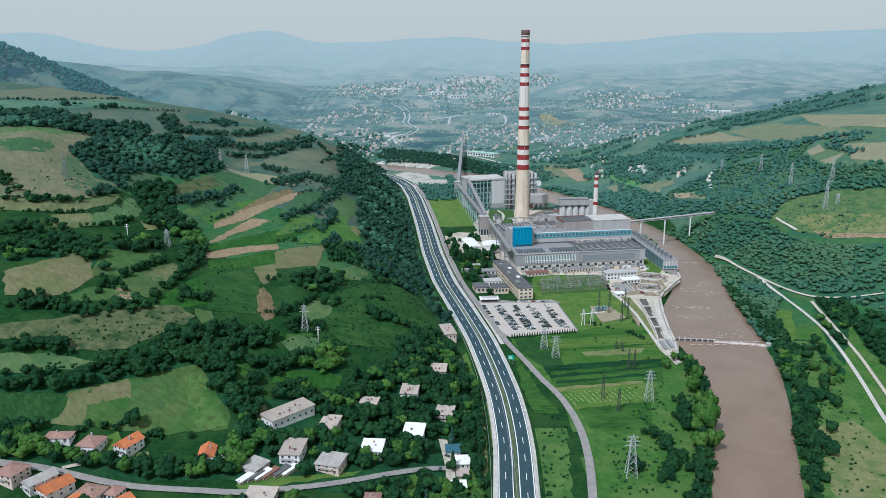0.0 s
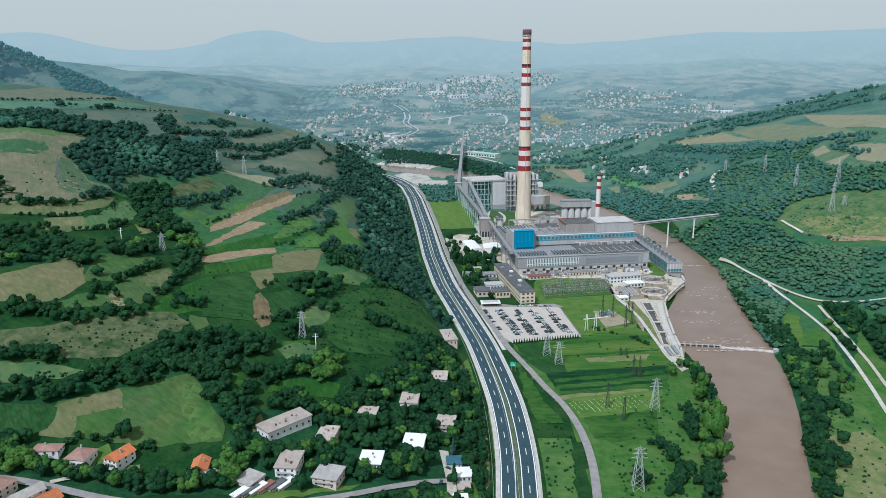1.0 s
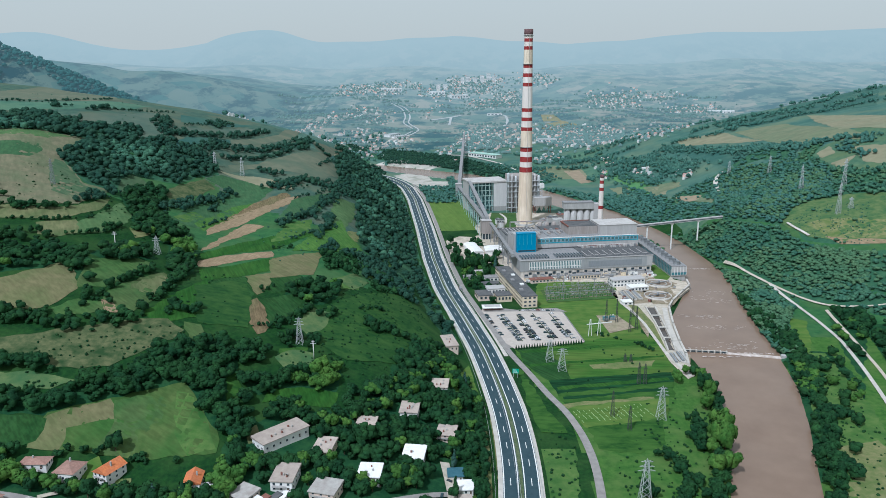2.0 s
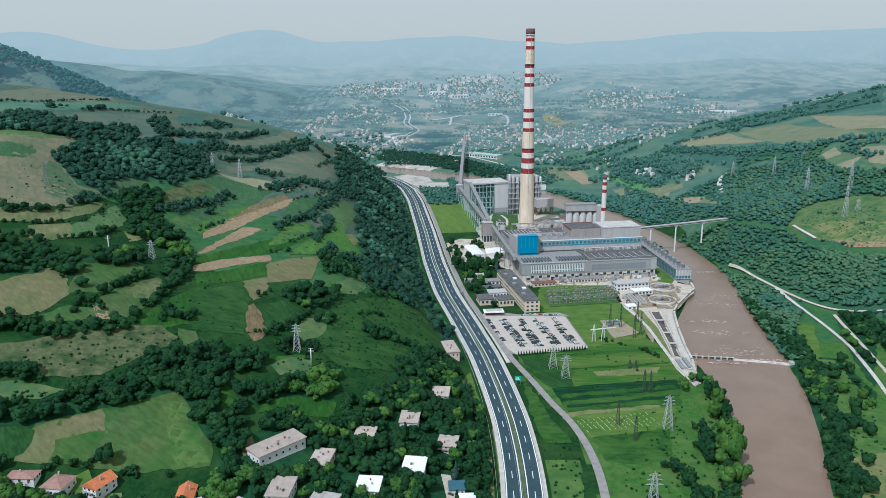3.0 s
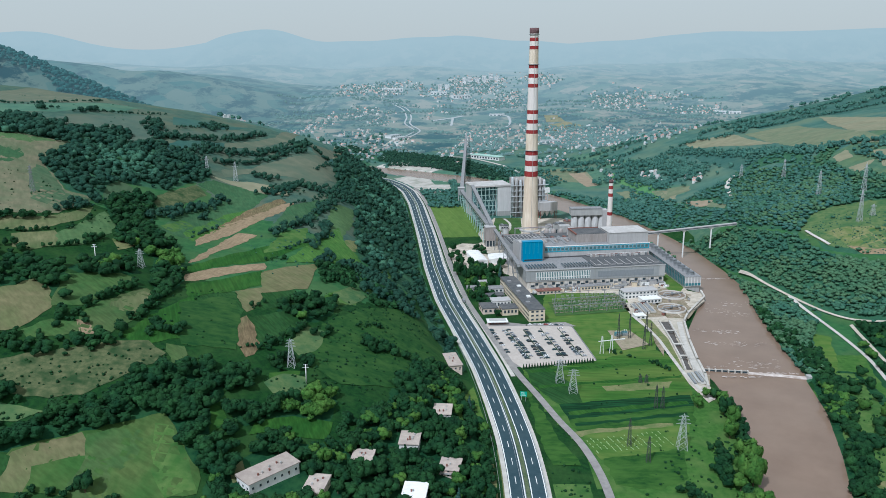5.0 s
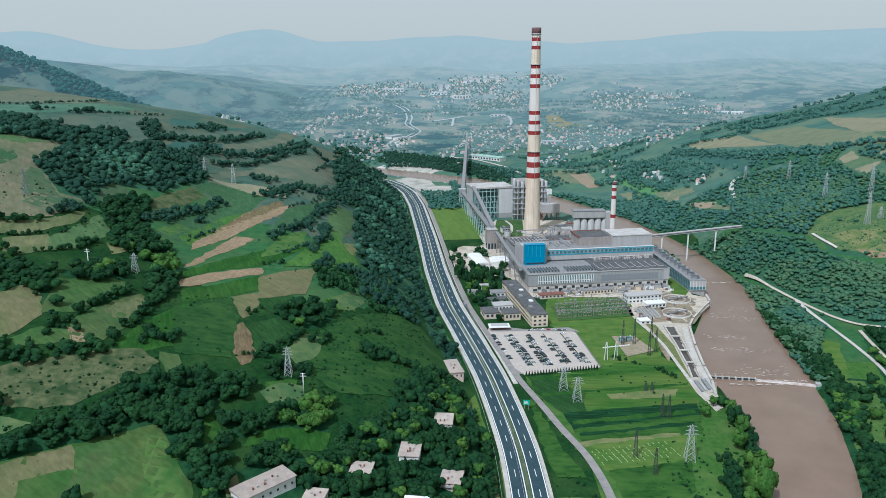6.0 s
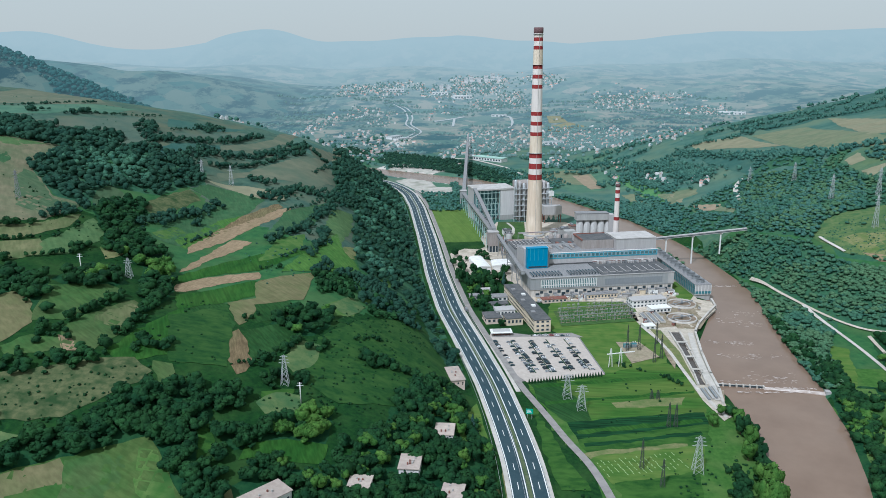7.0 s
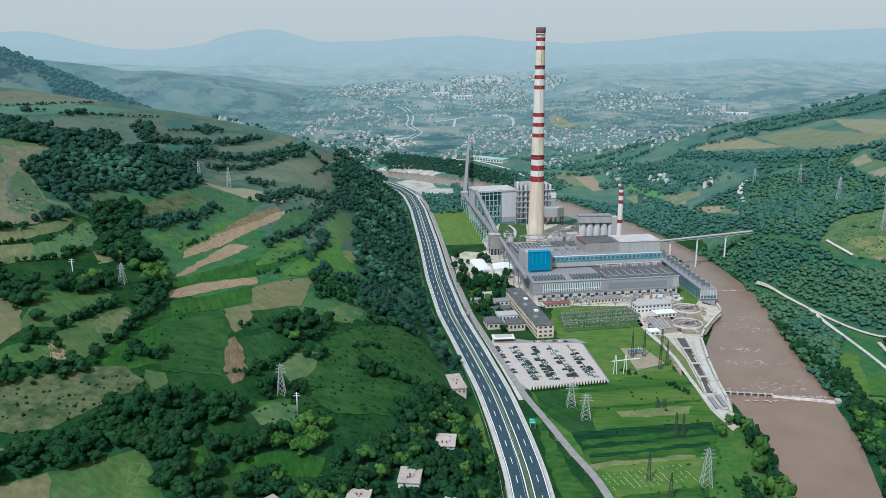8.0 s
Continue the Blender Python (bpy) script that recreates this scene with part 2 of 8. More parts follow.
def raw_height(x, y):
    z = lattice(HILL_L, U_L, Y_L, foot_l(y) - x, y) + lattice(HILL_R, U_R, Y_R, x - foot_r(y), y)
    near = np.clip((y - 2000) / 500, 0, 1)
    far = np.interp(y, [2300, 2600, 3000, 3500, 3900, 4300], [0, 14, 40, 112, 160, 235])
    z = z * (1 - 0.75 * near) + far
    # two dark wooded hills far out to the side, one behind the other, and low hills round the town
    crest = np.interp(x, [-2600, -1754, -1585, -1416, -1333, -1248, -1163, -1078, -975, -888, -760], [470, 408, 365, 316, 276, 240, 207, 166, 122, 84, 0])
    crest = crest + 5 * np.sin(x / 31.0) + 3 * np.sin(x / 13.0 + 1)
    z = np.maximum(z, crest * np.exp(-((y - 2400) / 330.0) ** 2))
    crest = np.interp(x, [-2800, -2203, -1956, -1772, -1649, -1471, -1351, -1229, -1109, -988, -867, -698, -500], [290, 276, 280, 281, 283, 238, 213, 212, 188, 165, 149, 100, 0])
    z = np.maximum(z, (crest + 4 * np.sin(x / 43.0)) * np.exp(-((y - 3300) / 380.0) ** 2))
    hx = np.interp(x, [250, 600, 1000, 1400, 2000, 2600], [0, 30, 60, 110, 170, 220])
    z = np.maximum(z, hx * np.exp(-((y - 3000) / 420.0) ** 2))
    z = z + np.clip((y - 2300) / 900, 0, 1) * 22 * (np.sin(x / 190.0 + y / 330.0) * np.sin(y / 240.0 - x / 520.0))
    mtn = skyline(x * 4600 / np.maximum(y, 3500)) * np.clip((y - 3900) / 680, 0, 1) ** 1.3
    z = np.where(y > 3900, np.maximum(z * np.clip((4650 - y) / 500, 0, 1), mtn), z)
    return z


def edge_offset(poly_l, poly_r, x, y):
    """How far (x, y) lies outside the river, in metres; negative within it."""
    d = np.full(np.shape(x), 1e9)
    side = np.zeros(np.shape(x), bool)
    ring = poly_l + poly_r[::-1]
    for (x0, y0), (x1, y1) in zip(ring, ring[1:] + ring[:1]):
        dx, dy = x1 - x0, y1 - y0
        t = np.clip(((x - x0) * dx + (y - y0) * dy) / (dx * dx + dy * dy + 1e-9), 0, 1)
        d = np.minimum(d, np.hypot(x - x0 - t * dx, y - y0 - t * dy))
        cross = ((y0 > y) != (y1 > y)) & (x < (x1 - x0) * (y - y0) / (y1 - y0 + 1e-9) + x0)
        side ^= cross
    return np.where(side, -d, d)


def spaced(stops):
    out = [stops[0][0]]
    for (a, step), (b, _) in zip(stops, stops[1:]):
        n = max(1, round((b - a) / step))
        out += [a + (b - a) * (i + 1) / n for i in range(n)]
    return np.array(out)


GX = spaced([(-4000, 80), (-1500, 30), (-700, 10), (-480, 7), (520, 10), (720, 30), (1500, 80), (4000, 80)])
GY = spaced([(-500, 60), (200, 12), (360, 7), (1250, 10), (1500, 20), (2400, 40), (4760, 40)])
XX, YY = np.meshgrid(GX, GY)


def smooth(Z, n):
    for _ in range(n):
        Z = (np.pad(Z, 1, "edge")[:-2, 1:-1] + np.pad(Z, 1, "edge")[2:, 1:-1] + np.pad(Z, 1, "edge")[1:-1, :-2] + np.pad(Z, 1, "edge")[1:-1, 2:] + 2 * Z) / 6
    return Z


GZ = smooth(raw_height(XX, YY), 9)
_rough = np.clip(GZ / 25.0, 0, 1) * (YY < 2300)
GZ = GZ + _rough * 1.0 * (np.sin(XX / 23.0 + 1.7 * np.sin(YY / 41.0)) * np.sin(YY / 29.0 + 1.3 * np.sin(XX / 37.0)))
MOTORWAY = [(30, 250), (38, 350), (40, 402), (43, 458), (43, 498), (41, 546), (35, 602), (26, 669), (10, 752), (-11, 855), (-29, 988), (-47, 1165), (-76, 1414), (-98, 1544), (-122, 1618), (-160, 1690), (-230, 1760)]
_road = np.full(XX.shape, 1e9)
for (_x0, _y0), (_x1, _y1) in zip(MOTORWAY, MOTORWAY[1:]):
    _t = np.clip(((XX - _x0) * (_x1 - _x0) + (YY - _y0) * (_y1 - _y0)) / ((_x1 - _x0) ** 2 + (_y1 - _y0) ** 2), 0, 1)
    _road = np.minimum(_road, np.hypot(XX - _x0 - _t * (_x1 - _x0), YY - _y0 - _t * (_y1 - _y0)))
GZ = np.minimum(GZ, 0.4 + np.clip(_road - 24, 0, 4000) * 0.8)
_off = edge_offset(RIVER_L, RIVER_R, XX, YY)
GZ = np.where(_off < 14, np.minimum(GZ, -7 + np.clip(_off + 6, 0, 20) * 0.36), GZ)


def ground_z(x, y):
    """Height of the ground sheet at x, y (numbers or arrays)."""
    x, y = np.asarray(x, float), np.asarray(y, float)
    i = np.clip(np.searchsorted(GX, x, side="right") - 1, 0, len(GX) - 2)
    j = np.clip(np.searchsorted(GY, y, side="right") - 1, 0, len(GY) - 2)
    f, g = (x - GX[i]) / (GX[i + 1] - GX[i]), (y - GY[j]) / (GY[j + 1] - GY[j])
    return GZ[j, i] * (1 - f) * (1 - g) + GZ[j, i + 1] * f * (1 - g) + GZ[j + 1, i] * (1 - f) * g + GZ[j + 1, i + 1] * f * g


# ---- ground, one sheet to the mountains ----
_nx, _ny = len(GX), len(GY)
_q = (np.arange(_ny - 1)[:, None] * _nx + np.arange(_nx - 1)[None, :]).ravel()
_cy, _cx = YY[:-1, :-1].ravel(), XX[:-1, :-1].ravel()
_wave = 90 * np.sin(_cx / 130.0) + 60 * np.sin(_cx / 57.0 + 1.0)
# Farther cells take the materials that hold painted haze.
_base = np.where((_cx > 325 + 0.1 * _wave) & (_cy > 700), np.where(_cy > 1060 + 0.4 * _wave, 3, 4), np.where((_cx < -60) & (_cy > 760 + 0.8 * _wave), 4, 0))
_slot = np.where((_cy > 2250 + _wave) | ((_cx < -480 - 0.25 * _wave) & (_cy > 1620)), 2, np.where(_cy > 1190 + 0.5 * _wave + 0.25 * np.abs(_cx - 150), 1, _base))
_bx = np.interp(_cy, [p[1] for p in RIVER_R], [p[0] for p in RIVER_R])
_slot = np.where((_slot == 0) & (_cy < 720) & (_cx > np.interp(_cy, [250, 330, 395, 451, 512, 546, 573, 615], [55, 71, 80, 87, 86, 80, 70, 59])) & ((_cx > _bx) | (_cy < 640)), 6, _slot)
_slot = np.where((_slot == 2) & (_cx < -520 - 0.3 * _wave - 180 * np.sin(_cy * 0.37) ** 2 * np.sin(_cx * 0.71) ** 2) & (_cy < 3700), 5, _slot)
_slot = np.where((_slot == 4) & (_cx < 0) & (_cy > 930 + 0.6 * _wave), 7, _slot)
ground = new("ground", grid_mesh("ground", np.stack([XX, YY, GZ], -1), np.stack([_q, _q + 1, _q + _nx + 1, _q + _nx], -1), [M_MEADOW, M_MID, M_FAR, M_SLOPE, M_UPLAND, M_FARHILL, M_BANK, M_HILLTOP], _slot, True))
tagged(ground, "green hilly valley land reaching to hazy mountains", "ground", kind="structure")


def ribbon(name, line, width, mat, lift=0.3, label="", category="", step=8.0, side=0.0, kind="structure", flat=None, parent=None, thick=0.0):
    """A strip along a line of (x, y), draped on the ground; side shifts it across; flat holds one height."""
    P = np.array(line, float)
    s = np.r_[0, np.cumsum(np.hypot(*np.diff(P, axis=0).T))]
    t = np.linspace(0, s[-1], max(2, int(s[-1] / step) + 1))
    X, Y = np.interp(t, s, P[:, 0]), np.interp(t, s, P[:, 1])
    for _ in range(6):
        X[1:-1], Y[1:-1] = (X[:-2] + 2 * X[1:-1] + X[2:]) / 4, (Y[:-2] + 2 * Y[1:-1] + Y[2:]) / 4
    dx, dy = np.gradient(X), np.gradient(Y)
    n = np.hypot(dx, dy)
    nx, ny = dy / n, -dx / n
    cols = [side - width / 2, side - width / 6, side + width / 6, side + width / 2]
    V = []
    for c in cols:
        x, y = X + nx * c, Y + ny * c
        z = np.full(len(x), flat) if flat is not None else np.maximum.reduce([ground_z(x, y), ground_z(x + 3, y), ground_z(x - 3, y), ground_z(x, y + 3), ground_z(x, y - 3)]) + lift
        V.append(np.stack([x, y, z], -1))
    k = len(X)
    F = [(c * k + i, (c + 1) * k + i, (c + 1) * k + i + 1, c * k + i + 1) for c in range(len(cols) - 1) for i in range(k - 1)]
    ob = new(name, grid_mesh(name, np.concatenate(V), F, [mat]))
    ob.parent = parent
    return tagged(ob, label, category, kind=kind)


KEEP_CLEAR = []          # (x, y, radius) of houses, yards and masts

# ---- river ----
_rl, _rr = np.array(RIVER_L, float), np.array(RIVER_R, float)


def along(P, n):
    s = np.r_[0, np.cumsum(np.hypot(*np.diff(P, axis=0).T))]
    t = np.linspace(0, s[-1], n)
    return np.stack([np.interp(t, s, P[:, 0]), np.interp(t, s, P[:, 1])], -1)


_a, _b = along(_rl, 160), along(_rr, 160)
_w = [(a + (b - a) * f) for a, b in zip(_a, _b) for f in np.linspace(-0.12, 1.12, 9)]
_WV = [(x, y, -4.0 if y > 662 else -5.0) for x, y in _w]
_WF = [(i * 9 + j, i * 9 + j + 1, (i + 1) * 9 + j + 1, (i + 1) * 9 + j) for i in range(159) for j in range(8)]
river = tagged(new("water", grid_mesh("water", _WV, _WF, [M_WATER])), "muddy brown river water with small ripples", "river", kind="structure")

# ---- motorway ----
road = ribbon("road", MOTORWAY, 23, M_ASPHALT, flat=1.6, label="dark blue-grey asphalt dual carriageway motorway", category="motorway")


# ---- fields laid on the slopes ----
FIELD_MATS = {
    "lawn2": surface("sunny_lawn", (0.085, 0.15, 0.03), (0.122, 0.186, 0.044), 9, stain=(0.075, 0.14, 0.034), stain_size=30, stretch=(1, 0.4, 1), rows=(12, 3, 0.1)),
    "olive": surface("olive_hay_meadow", (0.048, 0.092, 0.025), (0.085, 0.122, 0.038), 8, stain=(0.035, 0.1, 0.022), stain_size=30, stain_amount=0.8, stretch=(1, 0.5, 1), rows=(60, 2.4, 0.14)),
    "lime": surface("lime_meadow", (0.045, 0.118, 0.024), (0.075, 0.155, 0.033), 8, stain=(0.045, 0.11, 0.026), stain_size=25, stretch=(1, 0.4, 1), rows=(35, 2, 0.16)),
    "lime2": surface("rough_yellow_meadow", (0.05, 0.12, 0.026), (0.105, 0.165, 0.048), 6, stain=(0.03, 0.09, 0.022), stain_size=18, stain_amount=0.8),
    "green1": surface("hay_meadow", (0.036, 0.09, 0.026), (0.066, 0.12, 0.036), 10, stain=(0.09, 0.105, 0.046), stain_size=35, stain_amount=0.7, stretch=(1, 0.5, 1), rows=(60, 2.4, 0.16)),
    "green2": surface("lush_field", (0.016, 0.062, 0.011), (0.03, 0.092, 0.015), 7, stain=(0.048, 0.11, 0.02), stain_size=22, stain_amount=0.6, stretch=(1, 0.4, 1), rows=(25, 1.8, 0.2)),
    "green3": surface("dark_field", (0.014, 0.05, 0.013), (0.026, 0.07, 0.018), 7, stain=(0.042, 0.1, 0.036), stain_size=30, stretch=(1, 0.5, 1), rows=(40, 1.8, 0.22)),
    "lawn": surface("bright_lawn", (0.055, 0.12, 0.022), (0.09, 0.158, 0.034), 8, stain=(0.12, 0.165, 0.04), stain_size=16, stain_amount=0.75, stretch=(0.6, 1, 1), rows=(84, 2.2, 0.08)),
    "corn": surface("corn_rows", (0.006, 0.03, 0.012), (0.014, 0.055, 0.018), 2.5, stain=(0.02, 0.07, 0.02), stain_size=14, stretch=(0.25, 1, 1), rows=(84, 1.4, 0.4)),
    "tan": surface("mown_tan_field", (0.115, 0.132, 0.058), (0.172, 0.172, 0.085), 9, stain=(0.055, 0.1, 0.034), stain_size=30, stain_amount=0.8, stretch=(1, 0.5, 1), rows=(30, 2.2, 0.13)),
    "tan2": surface("mown_olive_field", (0.115, 0.12, 0.055), (0.16, 0.148, 0.075), 9, stain=(0.09, 0.125, 0.045), stain_size=30, stain_amount=0.6, rows=(50, 2.2, 0.12)),
    "dry": surface("dry_grass", (0.12, 0.15, 0.055), (0.21, 0.2, 0.095), 4, stain=(0.075, 0.13, 0.035), stain_size=14, stain_amount=0.9),
    "grey": surface("grey_green_field", (0.048, 0.088, 0.045), (0.07, 0.112, 0.055), 12, stain=(0.036, 0.085, 0.045), stain_size=30, rows=(15, 3, 0.12)),
    "grey2": surface("pale_hill_field", (0.135, 0.14, 0.08), (0.185, 0.175, 0.1), 16, stain=(0.09, 0.125, 0.075), stain_size=50, rows=(30, 4, 0.1)),
    "brown": surface("ploughed_field", (0.2, 0.15, 0.09), (0.28, 0.21, 0.13), 3, stain=(0.17, 0.15, 0.075), stain_size=18, stretch=(1, 0.3, 1), rows=(62, 1.2, 0.14)),
    "brown2": surface("dark_ploughed_field", (0.11, 0.085, 0.045), (0.18, 0.135, 0.075), 3, stain=(0.1, 0.12, 0.05), stain_size=14, stretch=(1, 0.3, 1), rows=(20, 1.2, 0.2)),
    "stripe": surface("stubble_plot", (0.1, 0.1, 0.042), (0.17, 0.145, 0.07), 2.5, stain=(0.11, 0.14, 0.05), stain_size=12, stretch=(1, 0.15, 1), rows=(10, 1.6, 0.25)),
    "hayrows": surface("mown_grass_rows", (0.03, 0.088, 0.015), (0.055, 0.128, 0.022), 7, stain=(0.11, 0.155, 0.036), stain_size=34, stain_amount=0.85, stretch=(0.4, 1, 1), rows=(84, 2.6, 0.14)),
    "rough": surface("weedy_grass", (0.012, 0.05, 0.011), (0.045, 0.11, 0.02), 4, stain=(0.06, 0.13, 0.026), stain_size=14, stain_amount=0.8, stretch=(0.5, 1, 1)),
    "hillrough": surface("weedy_hill_grass", (0.013, 0.05, 0.014), (0.034, 0.085, 0.02), 4, stain=(0.05, 0.105, 0.026), stain_size=16, stain_amount=0.6, stretch=(0.5, 1, 1)),
    # Sheets under woods: shade between crowns in the colour, haze in the far one.
    "floor": surface("wood_floor_shade", (0.008, 0.04, 0.018), (0.02, 0.07, 0.026), 3, stain=(0.03, 0.085, 0.03), stain_size=12, stain_amount=0.7),
    "farfloor": surface("hazed_wood_floor", (0.026, 0.08, 0.048), (0.045, 0.115, 0.06), 4, stain=(0.062, 0.135, 0.066), stain_size=18, stain_amount=0.7),
    # h kinds: washed-out copies with haze mixed into the colour.
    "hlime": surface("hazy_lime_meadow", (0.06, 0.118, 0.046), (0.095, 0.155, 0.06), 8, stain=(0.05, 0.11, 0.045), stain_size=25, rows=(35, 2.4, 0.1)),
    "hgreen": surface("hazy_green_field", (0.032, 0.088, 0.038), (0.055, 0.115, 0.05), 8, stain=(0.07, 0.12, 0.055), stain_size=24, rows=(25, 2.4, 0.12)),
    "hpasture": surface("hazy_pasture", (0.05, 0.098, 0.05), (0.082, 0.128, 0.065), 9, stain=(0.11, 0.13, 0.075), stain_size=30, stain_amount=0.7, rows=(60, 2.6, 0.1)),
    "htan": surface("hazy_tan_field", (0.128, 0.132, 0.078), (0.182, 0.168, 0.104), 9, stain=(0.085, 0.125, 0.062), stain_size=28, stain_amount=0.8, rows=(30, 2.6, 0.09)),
    "scrubgreen": surface("olive_scrub_grass", (0.06, 0.115, 0.042), (0.125, 0.165, 0.066), 5, stain=(0.035, 0.1, 0.04), stain_size=14, stain_amount=0.8),
    "scrub": surface("dry_scrub", (0.052, 0.08, 0.033), (0.125, 0.133, 0.063), 3.5, stain=(0.02, 0.052, 0.018), stain_size=9, stain_amount=0.9),
}
# f kinds: blue-grey haze is put into their base colours.
FIELD_MATS.update({
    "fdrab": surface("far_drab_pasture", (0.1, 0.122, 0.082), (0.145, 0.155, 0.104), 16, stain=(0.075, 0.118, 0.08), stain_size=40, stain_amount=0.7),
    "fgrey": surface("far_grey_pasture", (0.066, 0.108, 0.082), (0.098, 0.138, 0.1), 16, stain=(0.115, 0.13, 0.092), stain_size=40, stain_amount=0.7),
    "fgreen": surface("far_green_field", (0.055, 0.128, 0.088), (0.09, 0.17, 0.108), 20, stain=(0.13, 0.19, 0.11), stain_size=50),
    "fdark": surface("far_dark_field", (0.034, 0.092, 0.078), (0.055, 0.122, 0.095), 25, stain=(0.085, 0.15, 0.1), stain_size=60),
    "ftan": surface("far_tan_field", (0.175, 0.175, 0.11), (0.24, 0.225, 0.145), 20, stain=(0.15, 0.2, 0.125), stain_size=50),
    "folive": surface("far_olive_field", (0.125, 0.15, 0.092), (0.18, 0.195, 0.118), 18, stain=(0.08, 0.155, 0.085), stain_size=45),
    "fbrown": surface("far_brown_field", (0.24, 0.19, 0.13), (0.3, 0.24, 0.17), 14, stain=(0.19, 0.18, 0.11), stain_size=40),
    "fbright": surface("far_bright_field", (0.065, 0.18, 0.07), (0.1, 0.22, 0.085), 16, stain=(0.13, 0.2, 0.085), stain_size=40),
    "pale": surface("far_gravel_yard", (0.36, 0.34, 0.3), (0.5, 0.47, 0.42), 8, stain=(0.22, 0.23, 0.18), stain_size=25, stain_amount=0.8),
})
FIELD_LABELS = {"hillrough": "rough green weedy grass on a slope", "fdrab": "drab olive pasture on a far hilltop", "fgrey": "grey-green pasture on a far hilltop", "hlime": "pale yellow-green meadow high on a slope", "hgreen": "soft green field high on a slope", "hpasture": "soft green pasture high on a slope", "htan": "dry tan field high on a slope", "scrubgreen": "sunny olive scrub grass on a hillside clearing", "floor": "wood floor with the trees' shade put into its dark colour", "farfloor": "undergrowth of a hillside wood with haze in its colour", "hayrows": "patchy green and yellowish mown grass in long rows", "rough": "rough dark green weedy grass", "olive": "olive green mown meadow above a village", "lawn2": "sunny yellow-green lawn beside the power station", "folive": "distant olive meadow", "fbrown": "distant bare brown strip", "fbright": "distant bright green field", "fgreen": "distant green field", "fdark": "distant dark green field", "ftan": "distant dry tan field", "pale": "pale bare gravel yard", "lime": "bright yellow-green meadow on a slope", "lime2": "rough yellow-green grassland", "green1": "mown green hay meadow", "green2": "lush green crop field", "green3": "dark green crop field", "lawn": "bright green flat grass field",
                "corn": "dark green rows of tall crop", "tan": "dry tan mown field", "tan2": "olive brown mown field", "dry": "dry yellowish rough grass", "grey": "grey-green pasture on a hill", "grey2": "pale hill pasture",
                "brown": "bare brown ploughed strip field", "brown2": "dark brown ploughed plot", "stripe": "striped stubble plot", "scrub": "dry brown scrubland with bushes"}
_frng = random.Random(5)
_layer = [0]


HAZED_FAR_KIND = {"tan2": "fdrab", "hlime": "fgreen", "hgreen": "fdark", "hpasture": "fgreen", "htan": "ftan", "lime": "fgreen", "lime2": "fgreen", "green1": "fgreen", "green2": "fgreen", "green3": "fdark", "grey": "fgrey", "grey2": "ftan", "tan": "ftan", "dry": "ftan"}


HAZED_HILL_KIND = {"lime": "hlime", "lime2": "hlime", "green2": "hgreen", "green3": "hgreen", "green1": "hpasture", "tan": "htan", "tan2": "htan"}


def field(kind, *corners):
    # Distant fields swap to the copies whose colour includes haze.
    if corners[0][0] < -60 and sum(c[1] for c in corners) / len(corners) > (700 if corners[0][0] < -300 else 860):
        kind = HAZED_HILL_KIND.get(kind, kind)
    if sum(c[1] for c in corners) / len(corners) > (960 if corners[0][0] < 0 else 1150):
        kind = HAZED_FAR_KIND.get(kind, kind)
    P = []
    n = len(corners)
    for i in range(n):
        a, b = Vector(corners[i]), Vector(corners[(i + 1) % n])
        k = max(1, int((b - a).length / 6))
        nrm = Vector((-(b - a).y, (b - a).x)).normalized() if (b - a).length else Vector((0, 0))
        for j in range(k):
            P.append(a + (b - a) * (j / k) + nrm * (_frng.uniform(-1.5, 1.5) if j else 0))
    turn = 1 if sum(a.x * b.y - b.x * a.y for a, b in zip(P, P[1:] + P[:1])) > 0 else -1
    Q = []
    for i, p in enumerate(P):
        d = P[(i + 1) % len(P)] - P[i - 1]
        Q.append(p + Vector((d.y, -d.x)).normalized() * 1.1 * turn if d.length else p)
    P = Q
    bm = bmesh.new()
    f = bm.faces.new([bm.verts.new((p.x, p.y, 0)) for p in P])
    bmesh.ops.triangulate(bm, faces=[f])
    xs, ys = [p.x for p in P], [p.y for p in P]
    for c in GX[(GX > min(xs)) & (GX < max(xs))]:
        bmesh.ops.bisect_plane(bm, geom=bm.verts[:] + bm.edges[:] + bm.faces[:], plane_co=(c, 0, 0), plane_no=(1, 0, 0))
    for c in GY[(GY > min(ys)) & (GY < max(ys))]:
        bmesh.ops.bisect_plane(bm, geom=bm.verts[:] + bm.edges[:] + bm.faces[:], plane_co=(0, c, 0), plane_no=(0, 1, 0))
    _layer[0] += 1
    lift = 0.02 + 0.0004 * (_layer[0] - 120) if kind in ("floor", "farfloor") else 0.12 + 0.0017 * _layer[0]
    for v in bm.verts:
        v.co.z = float(ground_z(v.co.x, v.co.y)) + lift
    bmesh.ops.recalc_face_normals(bm, faces=bm.faces[:])
    if sum(f.normal.z * f.calc_area() for f in bm.faces) < 0:
        bmesh.ops.reverse_faces(bm, faces=bm.faces[:])
    for g in bm.faces:
        g.smooth = True
    ob = part("field", bm, FIELD_MATS[kind])
    return tagged(ob, FIELD_LABELS[kind], "field", kind="structure")


field("lime", (-13, 603), (2, 628), (3, 600), (-10, 581))
field("fdark", (648, 1896), (791, 1875), (1899, 3496), (857, 1597), (757, 1660), (632, 1663))
field("green1", (329, 1496), (363, 1460), (376, 1377), (339, 1362), (323, 1423))
field("lime", (379, 1437), (409, 1397), (389, 1352), (369, 1365))
field("tan", (246, 1758), (305, 1807), (339, 1685), (297, 1617), (257, 1590))
field("green1", (178, 1785), (255, 1828), (291, 1585), (229, 1556), (184, 1663))
field("green3", (305, 1807), (365, 1666), (352, 1507), (310, 1566))
